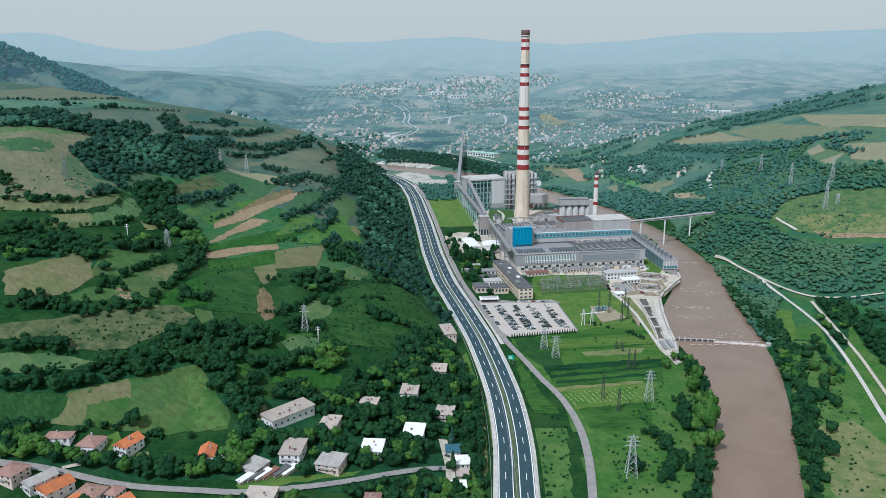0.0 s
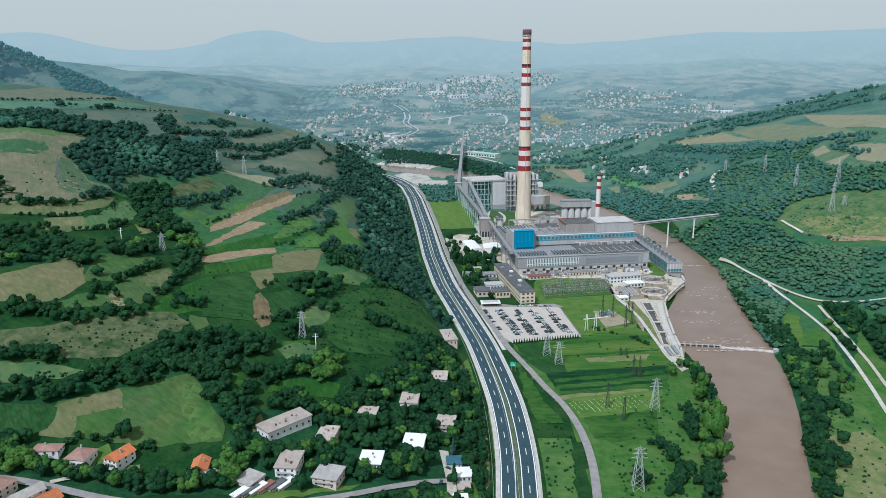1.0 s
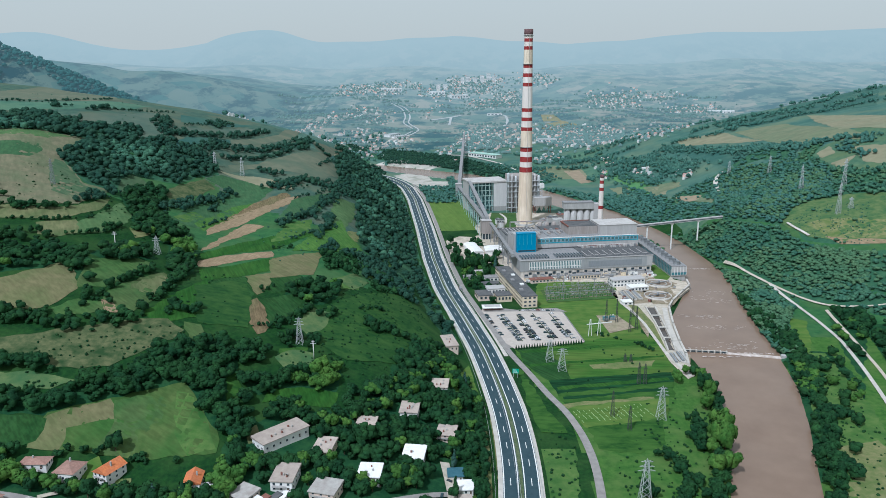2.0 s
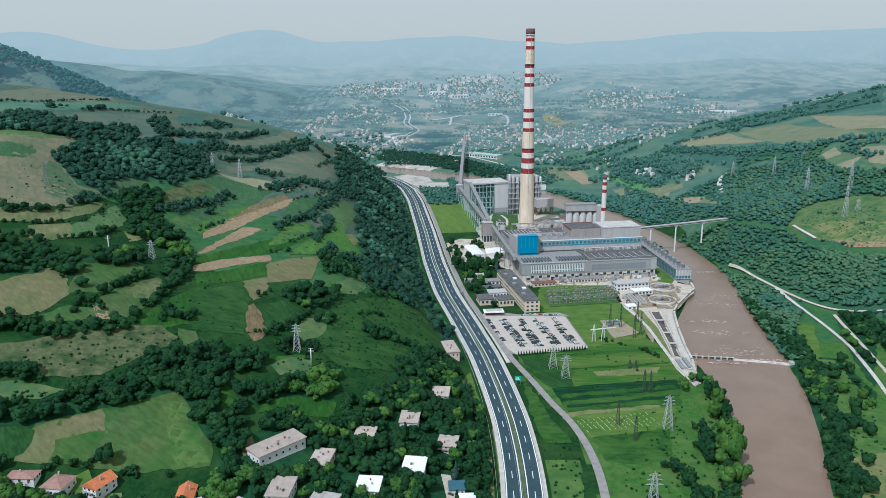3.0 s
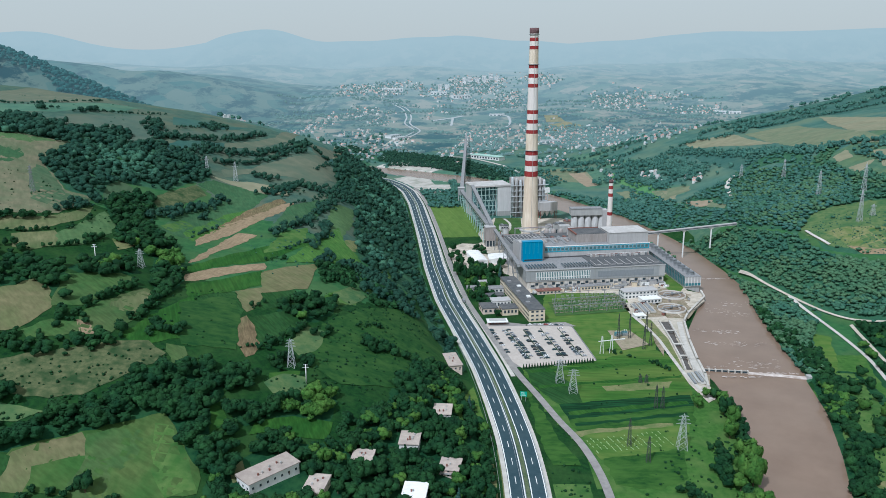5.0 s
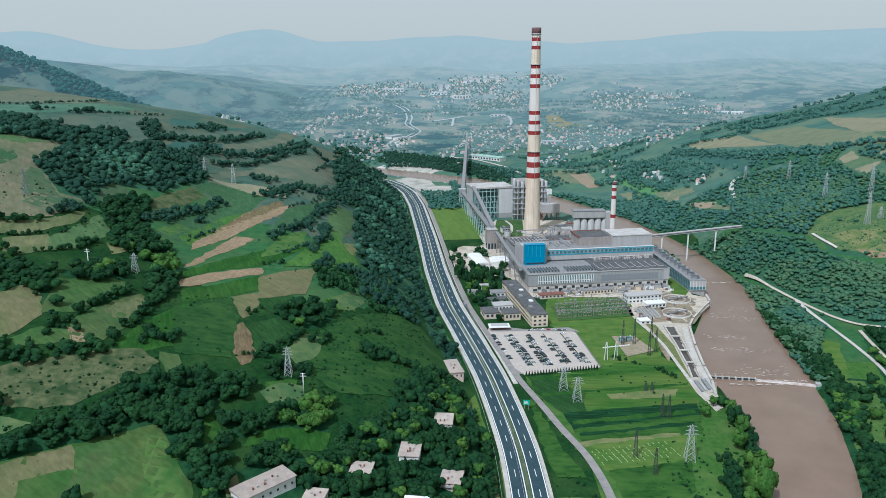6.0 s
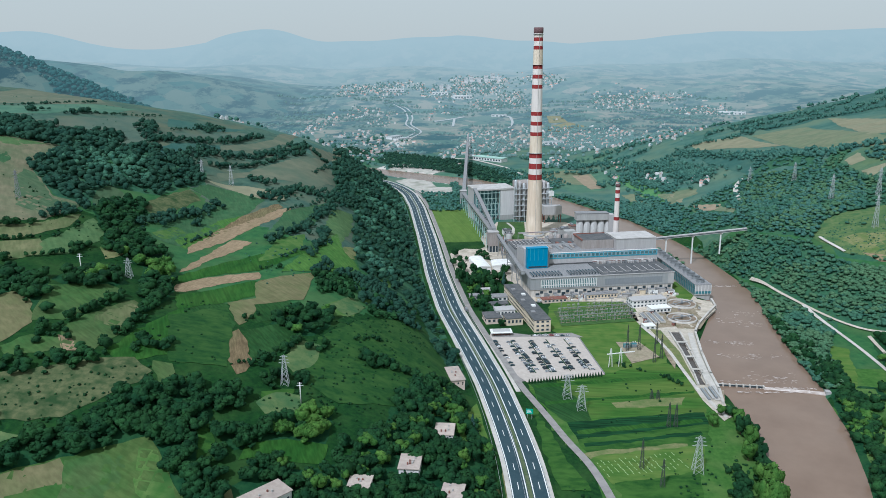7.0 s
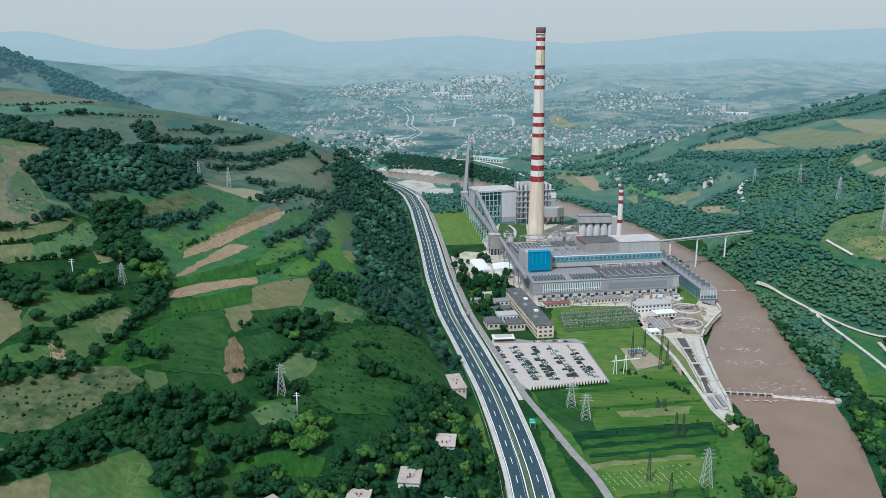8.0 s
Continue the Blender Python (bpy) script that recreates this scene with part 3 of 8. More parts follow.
field("lawn2", (-51, 1390), (8, 1400), (37, 1164), (-21, 1156))
field("lime", (305, 2085), (378, 1977), (357, 1863), (303, 1964))
field("lawn", (107, 919), (188, 930), (191, 804), (180, 722), (123, 715), (107, 774), (84, 803))
field("hayrows", (56, 678), (60, 640), (79, 604), (111, 610), (144, 615), (184, 620), (196, 680), (180, 718), (122, 693), (108, 690))
field("lawn", (69, 764), (96, 770), (127, 775), (158, 781), (191, 788), (186, 730), (180, 716), (124, 694), (118, 700), (112, 776))
field("green3", (58, 676), (61, 640), (78, 606), (96, 608), (92, 640), (78, 676), (66, 682))
field("dry", (118, 636), (150, 642), (176, 646), (170, 634), (140, 629), (120, 628))
field("green2", (60, 668), (90, 673), (124, 679), (159, 685), (188, 690), (187, 686), (157, 681), (123, 675), (89, 669), (62, 664))
field("green2", (66, 637), (88, 641), (123, 647), (158, 653), (188, 658), (186, 655), (156, 649), (122, 644), (87, 638), (66, 633))
field("corn", (79, 603), (111, 609), (144, 614), (183, 620), (180, 601), (129, 588), (83, 577))
field("green2", (84, 590), (128, 599), (178, 609), (178, 606), (128, 596), (84, 587))
field("rough", (83, 577), (129, 588), (180, 601), (172, 573), (153, 571), (121, 562), (88, 556))
field("corn", (86, 572), (130, 581), (172, 590), (172, 587), (130, 578), (86, 569))
field("dry", (87, 553), (107, 559), (140, 566), (156, 569), (157, 572), (141, 571), (108, 564), (84, 559))
field("lawn", (89, 553), (107, 558), (140, 565), (168, 571), (162, 552), (154, 536), (96, 522))
field("rough", (98, 522), (154, 536), (146, 500), (126, 486), (100, 492))
field("lime2", (314, 662), (333, 662), (317, 557), (300, 491), (298, 467), (261, 399), (221, 404), (257, 495), (277, 563))
field("dry", (260, 492), (295, 504), (298, 467), (261, 399), (235, 399), (239, 440))
field("lawn", (344, 755), (354, 748), (323, 670), (304, 650), (317, 700))
field("lawn", (-0, 592), (15, 640), (22, 589), (-0, 527))
field("lime2", (59, 490), (82, 490), (72, 398), (53, 398))
field("pale", (-202, 1922), (-155, 1967), (-77, 1955), (-20, 1861), (-65, 1825), (-138, 1754))
field("pale", (-140, 1706), (-83, 1790), (-18, 1657), (-17, 1558), (-54, 1517), (-92, 1604))
field("fgreen", (-86, 1830), (-12, 1817), (4, 1630), (-47, 1631))
field("fgreen", (132, 1878), (213, 1926), (269, 1828), (198, 1678), (134, 1727))
field("fdark", (-222, 1464), (-168, 2102), (-169, 1935), (-199, 1448))
field("ftan", (257, 2690), (380, 2738), (425, 2648), (323, 2591))
field("fgreen", (95, 1832), (130, 1850), (124, 1680), (96, 1728))
field("fgreen", (341, 1863), (396, 1755), (389, 1669), (337, 1771))
field("tan", (-230, 1467), (-348, 2313), (-201, 1354), (-209, 1320))
field("folive", (192, 1821), (256, 1856), (274, 1846), (264, 1647), (230, 1663), (189, 1694))
field("fbrown", (253, 1775), (288, 1780), (285, 1609), (264, 1597), (255, 1701))
field("fgreen", (298, 1835), (331, 1767), (325, 1634), (327, 1540), (292, 1599))
field("fbright", (326, 1734), (351, 1627), (371, 1488), (385, 1423), (359, 1438), (333, 1518), (325, 1634))
field("folive", (308, 1516), (345, 1462), (346, 1368), (321, 1395), (310, 1477))
field("ftan", (361, 1428), (383, 1386), (371, 1341), (356, 1367))
field("fbright", (344, 1455), (361, 1428), (355, 1368), (348, 1371))
field("fgreen", (385, 1662), (423, 1683), (439, 1631), (419, 1555), (386, 1597))
field("ftan", (320, 2901), (365, 2870), (376, 2740), (315, 2763))
field("fbright", (337, 1516), (355, 1451), (353, 1362), (337, 1360), (333, 1448))
field("folive", (320, 1507), (332, 1483), (332, 1386), (310, 1455))
field("folive", (375, 1415), (400, 1402), (402, 1359), (373, 1372))
field("folive", (355, 1441), (366, 1414), (365, 1327), (355, 1345))
field("fgreen", (386, 1641), (417, 1672), (421, 1597), (402, 1575))
field("fdrab", (-685, 1093), (-685, 1244), (-698, 1333), (-1150, 2274), (-545, 1261), (-537, 1154), (-578, 1095), (-638, 1021))
field("grey", (-492, 993), (-455, 1059), (-436, 1152), (-401, 1053), (-420, 1019), (-432, 989), (-453, 975), (-479, 974))
field("fgreen", (-630, 1007), (-564, 1068), (-524, 1196), (-481, 1225), (-475, 1106), (-507, 1017), (-605, 968))
field("grey", (-417, 1016), (-399, 1052), (-381, 1006), (-400, 979))
field("fdark", (-420, 1188), (-332, 1263), (-395, 1116))
field("grey", (-381, 1088), (-334, 1235), (-305, 1259), (-308, 1237), (-370, 1066))
field("fdrab", (-329, 1127), (-285, 1251), (-308, 1560), (-262, 1264), (-303, 1148), (-323, 1108))
field("fdark", (-372, 1002), (-329, 1127), (-324, 1099), (-352, 994))
field("fdrab", (-299, 1011), (-277, 1051), (-236, 1181), (-212, 1260), (-193, 1223), (-177, 1149), (-190, 1064), (-234, 1054), (-268, 1042), (-291, 996))
field("fdrab", (-242, 1302), (-215, 1433), (-209, 1252), (-226, 1247))
field("tan", (-539, 864), (-472, 895), (-450, 913), (-441, 920), (-438, 864), (-437, 844), (-407, 812), (-382, 783), (-358, 789), (-355, 758), (-359, 724), (-418, 666))
field("green2", (-509, 815), (-460, 850), (-449, 835), (-448, 807), (-485, 777))
field("lime", (-538, 862), (-471, 893), (-449, 911), (-462, 877), (-524, 839))
field("tan2", (-461, 877), (-450, 911), (-439, 914), (-437, 869), (-448, 861))
field("green1", (-430, 826), (-418, 823), (-378, 775), (-357, 785), (-363, 734), (-389, 737), (-419, 792))
field("tan", (-417, 665), (-370, 697), (-356, 718), (-346, 762), (-340, 726), (-357, 673), (-406, 646))
field("lime", (-337, 676), (-334, 733), (-335, 762), (-315, 736), (-309, 714), (-313, 669), (-325, 656))
field("tan", (-363, 658), (-342, 683), (-327, 655), (-338, 637), (-350, 635))
field("dry", (-301, 701), (-299, 731), (-284, 707), (-289, 683))
field("grey", (-364, 836), (-362, 859), (-349, 855), (-337, 839), (-340, 805), (-351, 798))
field("scrub", (-327, 843), (-319, 877), (-304, 926), (-288, 910), (-298, 870), (-306, 826))
field("green2", (-304, 932), (-296, 967), (-258, 976), (-229, 956), (-234, 910), (-250, 851), (-257, 782), (-260, 766), (-285, 767), (-288, 840), (-270, 919))
field("lime", (-267, 777), (-256, 871), (-238, 898), (-246, 841), (-254, 763))
field("lime2", (-288, 777), (-279, 813), (-268, 805), (-276, 772))
field("tan2", (-300, 979), (-264, 999), (-211, 1000), (-208, 971), (-234, 961), (-272, 977))
field("brown2", (-237, 894), (-211, 949), (-204, 940), (-225, 873), (-250, 821))
field("brown", (-252, 768), (-246, 837), (-226, 877), (-206, 929), (-195, 946), (-196, 920), (-216, 861), (-226, 830), (-238, 791), (-248, 754))
field("brown", (-239, 715), (-230, 783), (-225, 815), (-206, 811), (-214, 787), (-229, 744), (-238, 706))
field("brown", (-231, 679), (-217, 705), (-179, 733), (-175, 719), (-204, 694), (-227, 665))
field("green2", (-224, 728), (-190, 780), (-147, 818), (-180, 740), (-219, 709), (-231, 686), (-237, 697))
field("green2", (-224, 659), (-176, 712), (-167, 682), (-184, 660), (-212, 630))
field("green3", (-208, 631), (-185, 653), (-168, 624), (-169, 605), (-193, 581), (-209, 597))
field("green3", (-164, 660), (-141, 680), (-128, 662), (-154, 631), (-160, 641))
field("green3", (-157, 617), (-126, 647), (-126, 607), (-141, 571), (-150, 594))
field("stripe", (-173, 713), (-136, 756), (-132, 710), (-166, 684))
field("tan2", (-183, 656), (-166, 673), (-161, 643), (-165, 622))
field("brown2", (-170, 599), (-163, 614), (-152, 592), (-143, 568), (-144, 558), (-147, 553), (-153, 562))
field("green2", (-198, 922), (-166, 1008), (-163, 911), (-178, 856), (-197, 831))
field("lime2", (-184, 827), (-164, 863), (-159, 819), (-173, 778), (-186, 764))
field("lime", (-155, 1003), (-139, 1046), (-128, 944), (-129, 848), (-150, 871))
field("lime", (-157, 757), (-147, 818), (-136, 899), (-117, 826), (-101, 813), (-106, 766), (-133, 774))
field("dry", (-122, 858), (-115, 885), (-109, 840), (-115, 821))
field("lime2", (-110, 693), (-91, 723), (-89, 685), (-102, 674))
field("lime2", (-95, 774), (-75, 861), (-69, 790), (-84, 727))
field("tan2", (-342, 543), (-313, 573), (-308, 588), (-292, 576), (-282, 556), (-287, 537), (-295, 525), (-326, 515))
field("green1", (-296, 608), (-267, 635), (-255, 634), (-259, 596), (-266, 567), (-282, 559), (-287, 576))
field("green1", (-262, 559), (-254, 586), (-242, 622), (-233, 614), (-229, 579), (-233, 554), (-236, 542), (-254, 539))
field("tan", (-251, 583), (-241, 616), (-235, 613), (-231, 578), (-248, 574))
field("brown", (-260, 549), (-254, 549), (-244, 539), (-252, 537))
field("green1", (-275, 544), (-259, 547), (-253, 537), (-280, 523), (-286, 528))
field("green2", (-227, 544), (-218, 598), (-210, 632), (-180, 598), (-189, 562), (-215, 538))
field("green1", (-199, 546), (-188, 547), (-180, 527), (-188, 527))
field("scrubgreen", (416, 970), (444, 1001), (476, 1012), (516, 1006), (577, 957), (509, 836), (446, 887), (425, 911))
field("dry", (434, 945), (459, 943), (532, 878), (512, 842), (445, 897))
field("brown", (440, 901), (456, 882), (509, 836), (506, 830), (447, 876))
field("ftan", (565, 1210), (586, 1219), (580, 1185), (563, 1186))
field("ftan", (561, 1153), (590, 1144), (560, 1121))
field("ftan", (605, 1176), (660, 1104), (619, 1032), (587, 1113))
field("ftan", (496, 1725), (537, 1720), (582, 1676), (573, 1555), (571, 1440), (541, 1526), (487, 1654))
field("folive", (595, 1646), (679, 1601), (659, 1415), (633, 1215), (633, 1183), (597, 1244), (569, 1297), (571, 1440))
field("grey2", (744, 1648), (767, 1555), (767, 1288), (696, 1167), (637, 1292))
field("fdark", (470, 1612), (512, 1501), (533, 1366), (480, 1348), (466, 1488))
field("folive", (370, 1391), (407, 1389), (398, 1357), (367, 1364))
field("fbrown", (375, 1301), (406, 1259), (391, 1239), (376, 1264))
field("folive", (401, 1258), (409, 1201), (396, 1175), (389, 1231))
field("scrub", (-317, 482), (-287, 496), (-273, 507), (-245, 525), (-211, 544), (-197, 536), (-200, 523), (-216, 500), (-228, 484), (-244, 476), (-257, 474), (-285, 477), (-311, 472))
field("scrubgreen", (-303, 457), (-272, 466), (-255, 465), (-242, 465), (-253, 456), (-296, 445))
field("olive", (-245, 437), (-215, 456), (-199, 466), (-178, 480), (-170, 472), (-161, 461), (-152, 448), (-144, 438), (-143, 428), (-160, 422), (-188, 416), (-211, 416), (-245, 412), (-247, 426))
field("tan2", (-244, 435), (-216, 455), (-208, 442), (-232, 429), (-229, 413), (-245, 412), (-246, 424))
field("green1", (-212, 455), (-201, 462), (-184, 464), (-182, 447), (-191, 432), (-189, 418), (-209, 418), (-206, 440))
field("lime2", (-179, 471), (-170, 471), (-153, 447), (-144, 431), (-157, 423), (-169, 438))
field("green3", (-287, 428), (-256, 433), (-245, 432), (-244, 417), (-252, 411), (-275, 407))
field("lawn", (-211, 407), (-206, 413), (-199, 404), (-207, 400))
field("green2", (-125, 490), (-105, 506), (-82, 510), (-83, 493), (-94, 490), (-113, 491), (-126, 479))
field("rough", (-128, 542), (-111, 554), (-108, 535), (-123, 526))
field("rough", (-154, 494), (-149, 502), (-143, 481), (-148, 473))
field("lawn", (-16, 598), (-2, 608), (-4, 589), (-20, 578))
field("tan2", (-130, 450), (-125, 456), (-121, 444), (-125, 440))
field("dry", (19, 482), (29, 546), (29, 490), (25, 436), (19, 422))
field("lawn", (-32, 404), (-15, 413), (-10, 407), (-21, 389), (-31, 387))
field("lawn", (6, 448), (20, 457), (18, 422), (5, 403))
field("lawn", (-123, 379), (-99, 390), (-81, 396), (-55, 406), (-67, 398), (-98, 385), (-119, 375))
field("lawn", (-208, 399), (-205, 408), (-202, 400), (-204, 393))
field("dry", (-190, 400), (-183, 401), (-181, 395), (-185, 391))


# ---- more materials ----
M_GREY_CLAD = surface("grey_cladding", (0.27, 0.28, 0.28), (0.34, 0.345, 0.34), 1.6, stain=(0.23, 0.22, 0.2), stain_size=14, stretch=(6, 6, 0.2), rough=0.6)
M_LIGHT_CLAD = surface("light_grey_cladding", (0.37, 0.355, 0.345), (0.46, 0.44, 0.425), 2, stain=(0.3, 0.28, 0.26), stain_size=15, stretch=(5, 5, 0.25), rough=0.6)
M_BLUE = surface("blue_cladding", (0.01, 0.2, 0.36), (0.018, 0.25, 0.42), 2, stain=(0.035, 0.19, 0.27), stain_size=10, stretch=(5, 5, 0.3), rough=0.5)
M_BLUE_LIGHT = surface("light_blue_strip", (0.04, 0.28, 0.39), (0.07, 0.35, 0.46), 3, rough=0.5)
M_TEAL = surface("teal_panels", (0.035, 0.14, 0.17), (0.06, 0.2, 0.22), 2, stain=(0.1, 0.2, 0.2), stain_size=9, rough=0.5)
M_WHITE = surface("white_plaster", (0.66, 0.65, 0.62), (0.76, 0.75, 0.72), 2, stain=(0.52, 0.5, 0.45), stain_size=7)
M_CREAM = surface("cream_plaster", (0.6, 0.5, 0.36), (0.7, 0.6, 0.45), 2, stain=(0.5, 0.42, 0.33), stain_size=7)
M_PINK = surface("pale_pink_plaster", (0.6, 0.48, 0.4), (0.68, 0.56, 0.47), 2, stain=(0.52, 0.44, 0.38), stain_size=7)
M_DARK_ROOF = surface("bitumen_roof", (0.075, 0.08, 0.085), (0.125, 0.125, 0.125), 4, stain=(0.18, 0.17, 0.16), stain_size=12, rough=0.9)
M_GREY_ROOF = surface("grey_roof_sheets", (0.2, 0.2, 0.205), (0.28, 0.275, 0.27), 3, stain=(0.26, 0.25, 0.24), stain_size=10, stretch=(3, 0.4, 1), rough=0.7)
M_PALE_ROOF = surface("pale_roof_felt", (0.42, 0.4, 0.38), (0.52, 0.495, 0.47), 4, stain=(0.33, 0.31, 0.28), stain_size=11, stain_amount=0.7)
M_RUST = surface("rust_red_paint", (0.17, 0.08, 0.065), (0.25, 0.115, 0.09), 2, stain=(0.16, 0.1, 0.08), stain_size=8)
M_RED = surface("red_band_paint", (0.22, 0.028, 0.03), (0.31, 0.05, 0.047), 3, stain=(0.25, 0.06, 0.05), stain_size=16, rough=0.7)
M_DUSTY_WHITE = surface("dusty_white_plaster", (0.5, 0.46, 0.41), (0.64, 0.6, 0.54), 3, stain=(0.33, 0.28, 0.23), stain_size=7, stain_amount=0.8, stretch=(2, 2, 0.5))
M_DUSTY_CLAD = surface("dusty_brown_cladding", (0.27, 0.24, 0.22), (0.37, 0.335, 0.31), 3, stain=(0.2, 0.15, 0.13), stain_size=9, stretch=(3, 3, 0.3))
M_SHAFT = surface("weathered_chimney_concrete", (0.6, 0.5, 0.38), (0.76, 0.66, 0.53), 5, stain=(0.5, 0.34, 0.21), stain_size=22, stretch=(2, 2, 0.25))
M_SHAFT_WHITE = surface("white_band_paint", (0.64, 0.58, 0.53), (0.77, 0.72, 0.67), 5, stain=(0.5, 0.38, 0.29), stain_size=20, stretch=(2, 2, 0.25))
M_SOOT = surface("sooty_rim", (0.1, 0.06, 0.06), (0.17, 0.1, 0.1), 3)
M_STEEL = surface("galvanised_steel", (0.42, 0.44, 0.45), (0.56, 0.57, 0.57), 2, rough=0.5, metal=0.3)
M_DULL_STEEL = surface("dull_grey_steel", (0.2, 0.21, 0.22), (0.3, 0.31, 0.31), 2, rough=0.6, metal=0.3)
M_DARK_STEEL = surface("dark_weathered_steel", (0.05, 0.06, 0.055), (0.09, 0.1, 0.09), 2, rough=0.7, metal=0.2)
M_GREEN_STEEL = surface("pale_green_frame", (0.3, 0.44, 0.42), (0.4, 0.54, 0.5), 2, rough=0.6)
M_WINDOW = surface("dark_window_glass", (0.03, 0.045, 0.055), (0.05, 0.07, 0.08), 2, rough=0.12)
M_GLAZING = surface("teal_glazing", (0.06, 0.14, 0.15), (0.1, 0.2, 0.21), 6, rough=0.15)
M_SILO = surface("silo_concrete", (0.34, 0.335, 0.32), (0.43, 0.42, 0.4), 4, stain=(0.27, 0.26, 0.24), stain_size=12, stretch=(2, 2, 0.3))
M_YARD = surface("dusty_yard", (0.4, 0.35, 0.28), (0.58, 0.51, 0.42), 4, stain=(0.22, 0.2, 0.15), stain_size=18, stain_amount=0.7)
M_PARK = surface("parking_paving", (0.41, 0.36, 0.315), (0.49, 0.435, 0.385), 3, stain=(0.35, 0.315, 0.28), stain_size=14)
M_FOAM = surface("white_water", (0.5, 0.42, 0.37), (0.72, 0.66, 0.62), 2.5, stain=(0.3, 0.22, 0.17), stain_size=8, stain_amount=0.8)
M_BARE = surface("bare_earth", (0.24, 0.2, 0.14), (0.34, 0.29, 0.21), 3, stain=(0.15, 0.17, 0.08), stain_size=9)


def thing(name, label, category, m=None, group="", kind=""):
    ob = new(name)
    ob.empty_display_size = 2
    if m is not None:
        ob.matrix_basis = m
    return tagged(ob, label, category, group, kind)


def one(name, bm, mat, label, category, m=None, group="", kind=""):
    return tagged(part(name, bm, mat, None, label, m), "", category, group, kind)


# ---- motorway edges, lines, barriers ----
def strips(name, line, offsets, width, mat, z, label, category):
    for o in offsets:
        ribbon(name, line, width, mat, flat=z, side=o, label=label, category=category)


strips("pavement", MOTORWAY, (-13.0, 12.7), 3.0, M_CONCRETE, 1.5, "pale concrete verge along the motorway", "verge")
strips("trim", MOTORWAY, (-10.9, -2.1, 2.1, 10.9), 0.6, M_PAINT, 1.68, "solid white painted edge line on asphalt", "road line")
ribbon("pavement", MOTORWAY, 2.6, surface("median_grass", (0.05, 0.085, 0.04), (0.11, 0.135, 0.07), 2, stain=(0.2, 0.2, 0.13), stain_size=9), flat=1.72, label="grassy median strip between carriageways", category="median")


def centre_line(line, step):
    P = np.array(line, float)
    s = np.r_[0, np.cumsum(np.hypot(*np.diff(P, axis=0).T))]
    t = np.arange(0, s[-1], step)
    X, Y = np.interp(t, s, P[:, 0]), np.interp(t, s, P[:, 1])
    for _ in range(int(500 / step)):
        X[1:-1], Y[1:-1] = (X[:-2] + 2 * X[1:-1] + X[2:]) / 4, (Y[:-2] + 2 * Y[1:-1] + Y[2:]) / 4
    return X, Y


def rail_run(name, line, side, z, label):
    """A crash barrier: a run of beam on posts, cut into lengths."""
    X, Y = centre_line(line, 24.0)
    dx, dy = np.gradient(X), np.gradient(Y)
    n = np.hypot(dx, dy)
    X, Y = X + dy / n * side, Y - dx / n * side
    fence = thing(name, label, "crash barrier")
    for i in range(len(X) - 1):
        if not 330 < Y[i] < 1500:
            continue
        bm = bmesh.new()
        beam(bm, (X[i], Y[i], z + 0.65), (X[i + 1], Y[i + 1], z + 0.65), 0.12, 0.42)
        part("rail", bm, M_STEEL, fence)
        bm = boxes((X[i] - 0.08, Y[i] - 0.08, z - 0.2, X[i] + 0.08, Y[i] + 0.08, z + 0.75))
        part("post", bm, M_STEEL, fence)


for _s in (-14.7, -0.9, 0.9, 14.4):
    rail_run("crash_barrier", MOTORWAY, _s, 1.62, "galvanised steel crash barrier along the motorway")
# grassy embankment slopes under the verges
_X, _Y = centre_line(MOTORWAY, 8.0)
_dx, _dy = np.gradient(_X), np.gradient(_Y)
_n = np.hypot(_dx, _dy)
for _in, _out in ((-14.5, -19.5), (14.2, 19.0)):
    _ax, _ay, _bx, _by = _X + _dy / _n * _in, _Y - _dx / _n * _in, _X + _dy / _n * _out, _Y - _dx / _n * _out
    _V = np.concatenate([np.stack([_ax, _ay, np.full(len(_X), 1.5)], -1), np.stack([_bx, _by, np.minimum(ground_z(_bx, _by), 1.4) - 0.4], -1)])
    _k0 = len(_X)
    tagged(new("verge", grid_mesh("verge", _V, [(i, i + 1, _k0 + i + 1, _k0 + i) for i in range(_k0 - 1)], [M_MEADOW])), "grassy motorway embankment slope", "embankment", kind="structure")
# lane dashes, one piece each
_dash = boxes((-0.2, -4.2, 0, 0.2, 4.2, 0.03))
_dash_mesh = bpy.data.meshes.new("lane_mark")
_dash.to_mesh(_dash_mesh)
_dash.free()
_dash_mesh.materials.append(M_PAINT)
_X, _Y = centre_line(MOTORWAY, 1.0)
for _o in (-6.6, 6.6):
    for _i in range(60, len(_X) - 2, 23):
        if _Y[_i] < 300 or _Y[_i] > 1560:
            continue
        _a = math.atan2(_Y[_i + 1] - _Y[_i], _X[_i + 1] - _X[_i])
        part("lane_mark", _dash_mesh, None, road, m=pose(_X[_i] + math.sin(_a) * _o, _Y[_i] - math.cos(_a) * _o, 1.64, 0, 0, math.degrees(_a) - 90))

# ---- other roads and tracks ----
SIDE = [(-90, 1590), (-72, 1520), (-50, 1370), (-31, 1208), (-8, 988), (10, 855), (27, 771), (39, 717), (50, 662), (64, 615), (75, 573), (85, 546), (91, 512), (93, 482), (92, 451), (89, 423), (85, 395), (76, 330), (60, 250)]
ribbon("road", SIDE, 5.6, M_ROADGREY, 0.62, "worn grey asphalt access road", "road", step=6)
ribbon("pavement", [(-84, 1560), (-60, 1400), (-38, 1208), (-15, 988), (4, 855), (22, 765), (34, 705), (44, 655)], 9, M_CONCRETE, 0.3, "wide pale concrete strip beside the motorway", "verge", step=6)
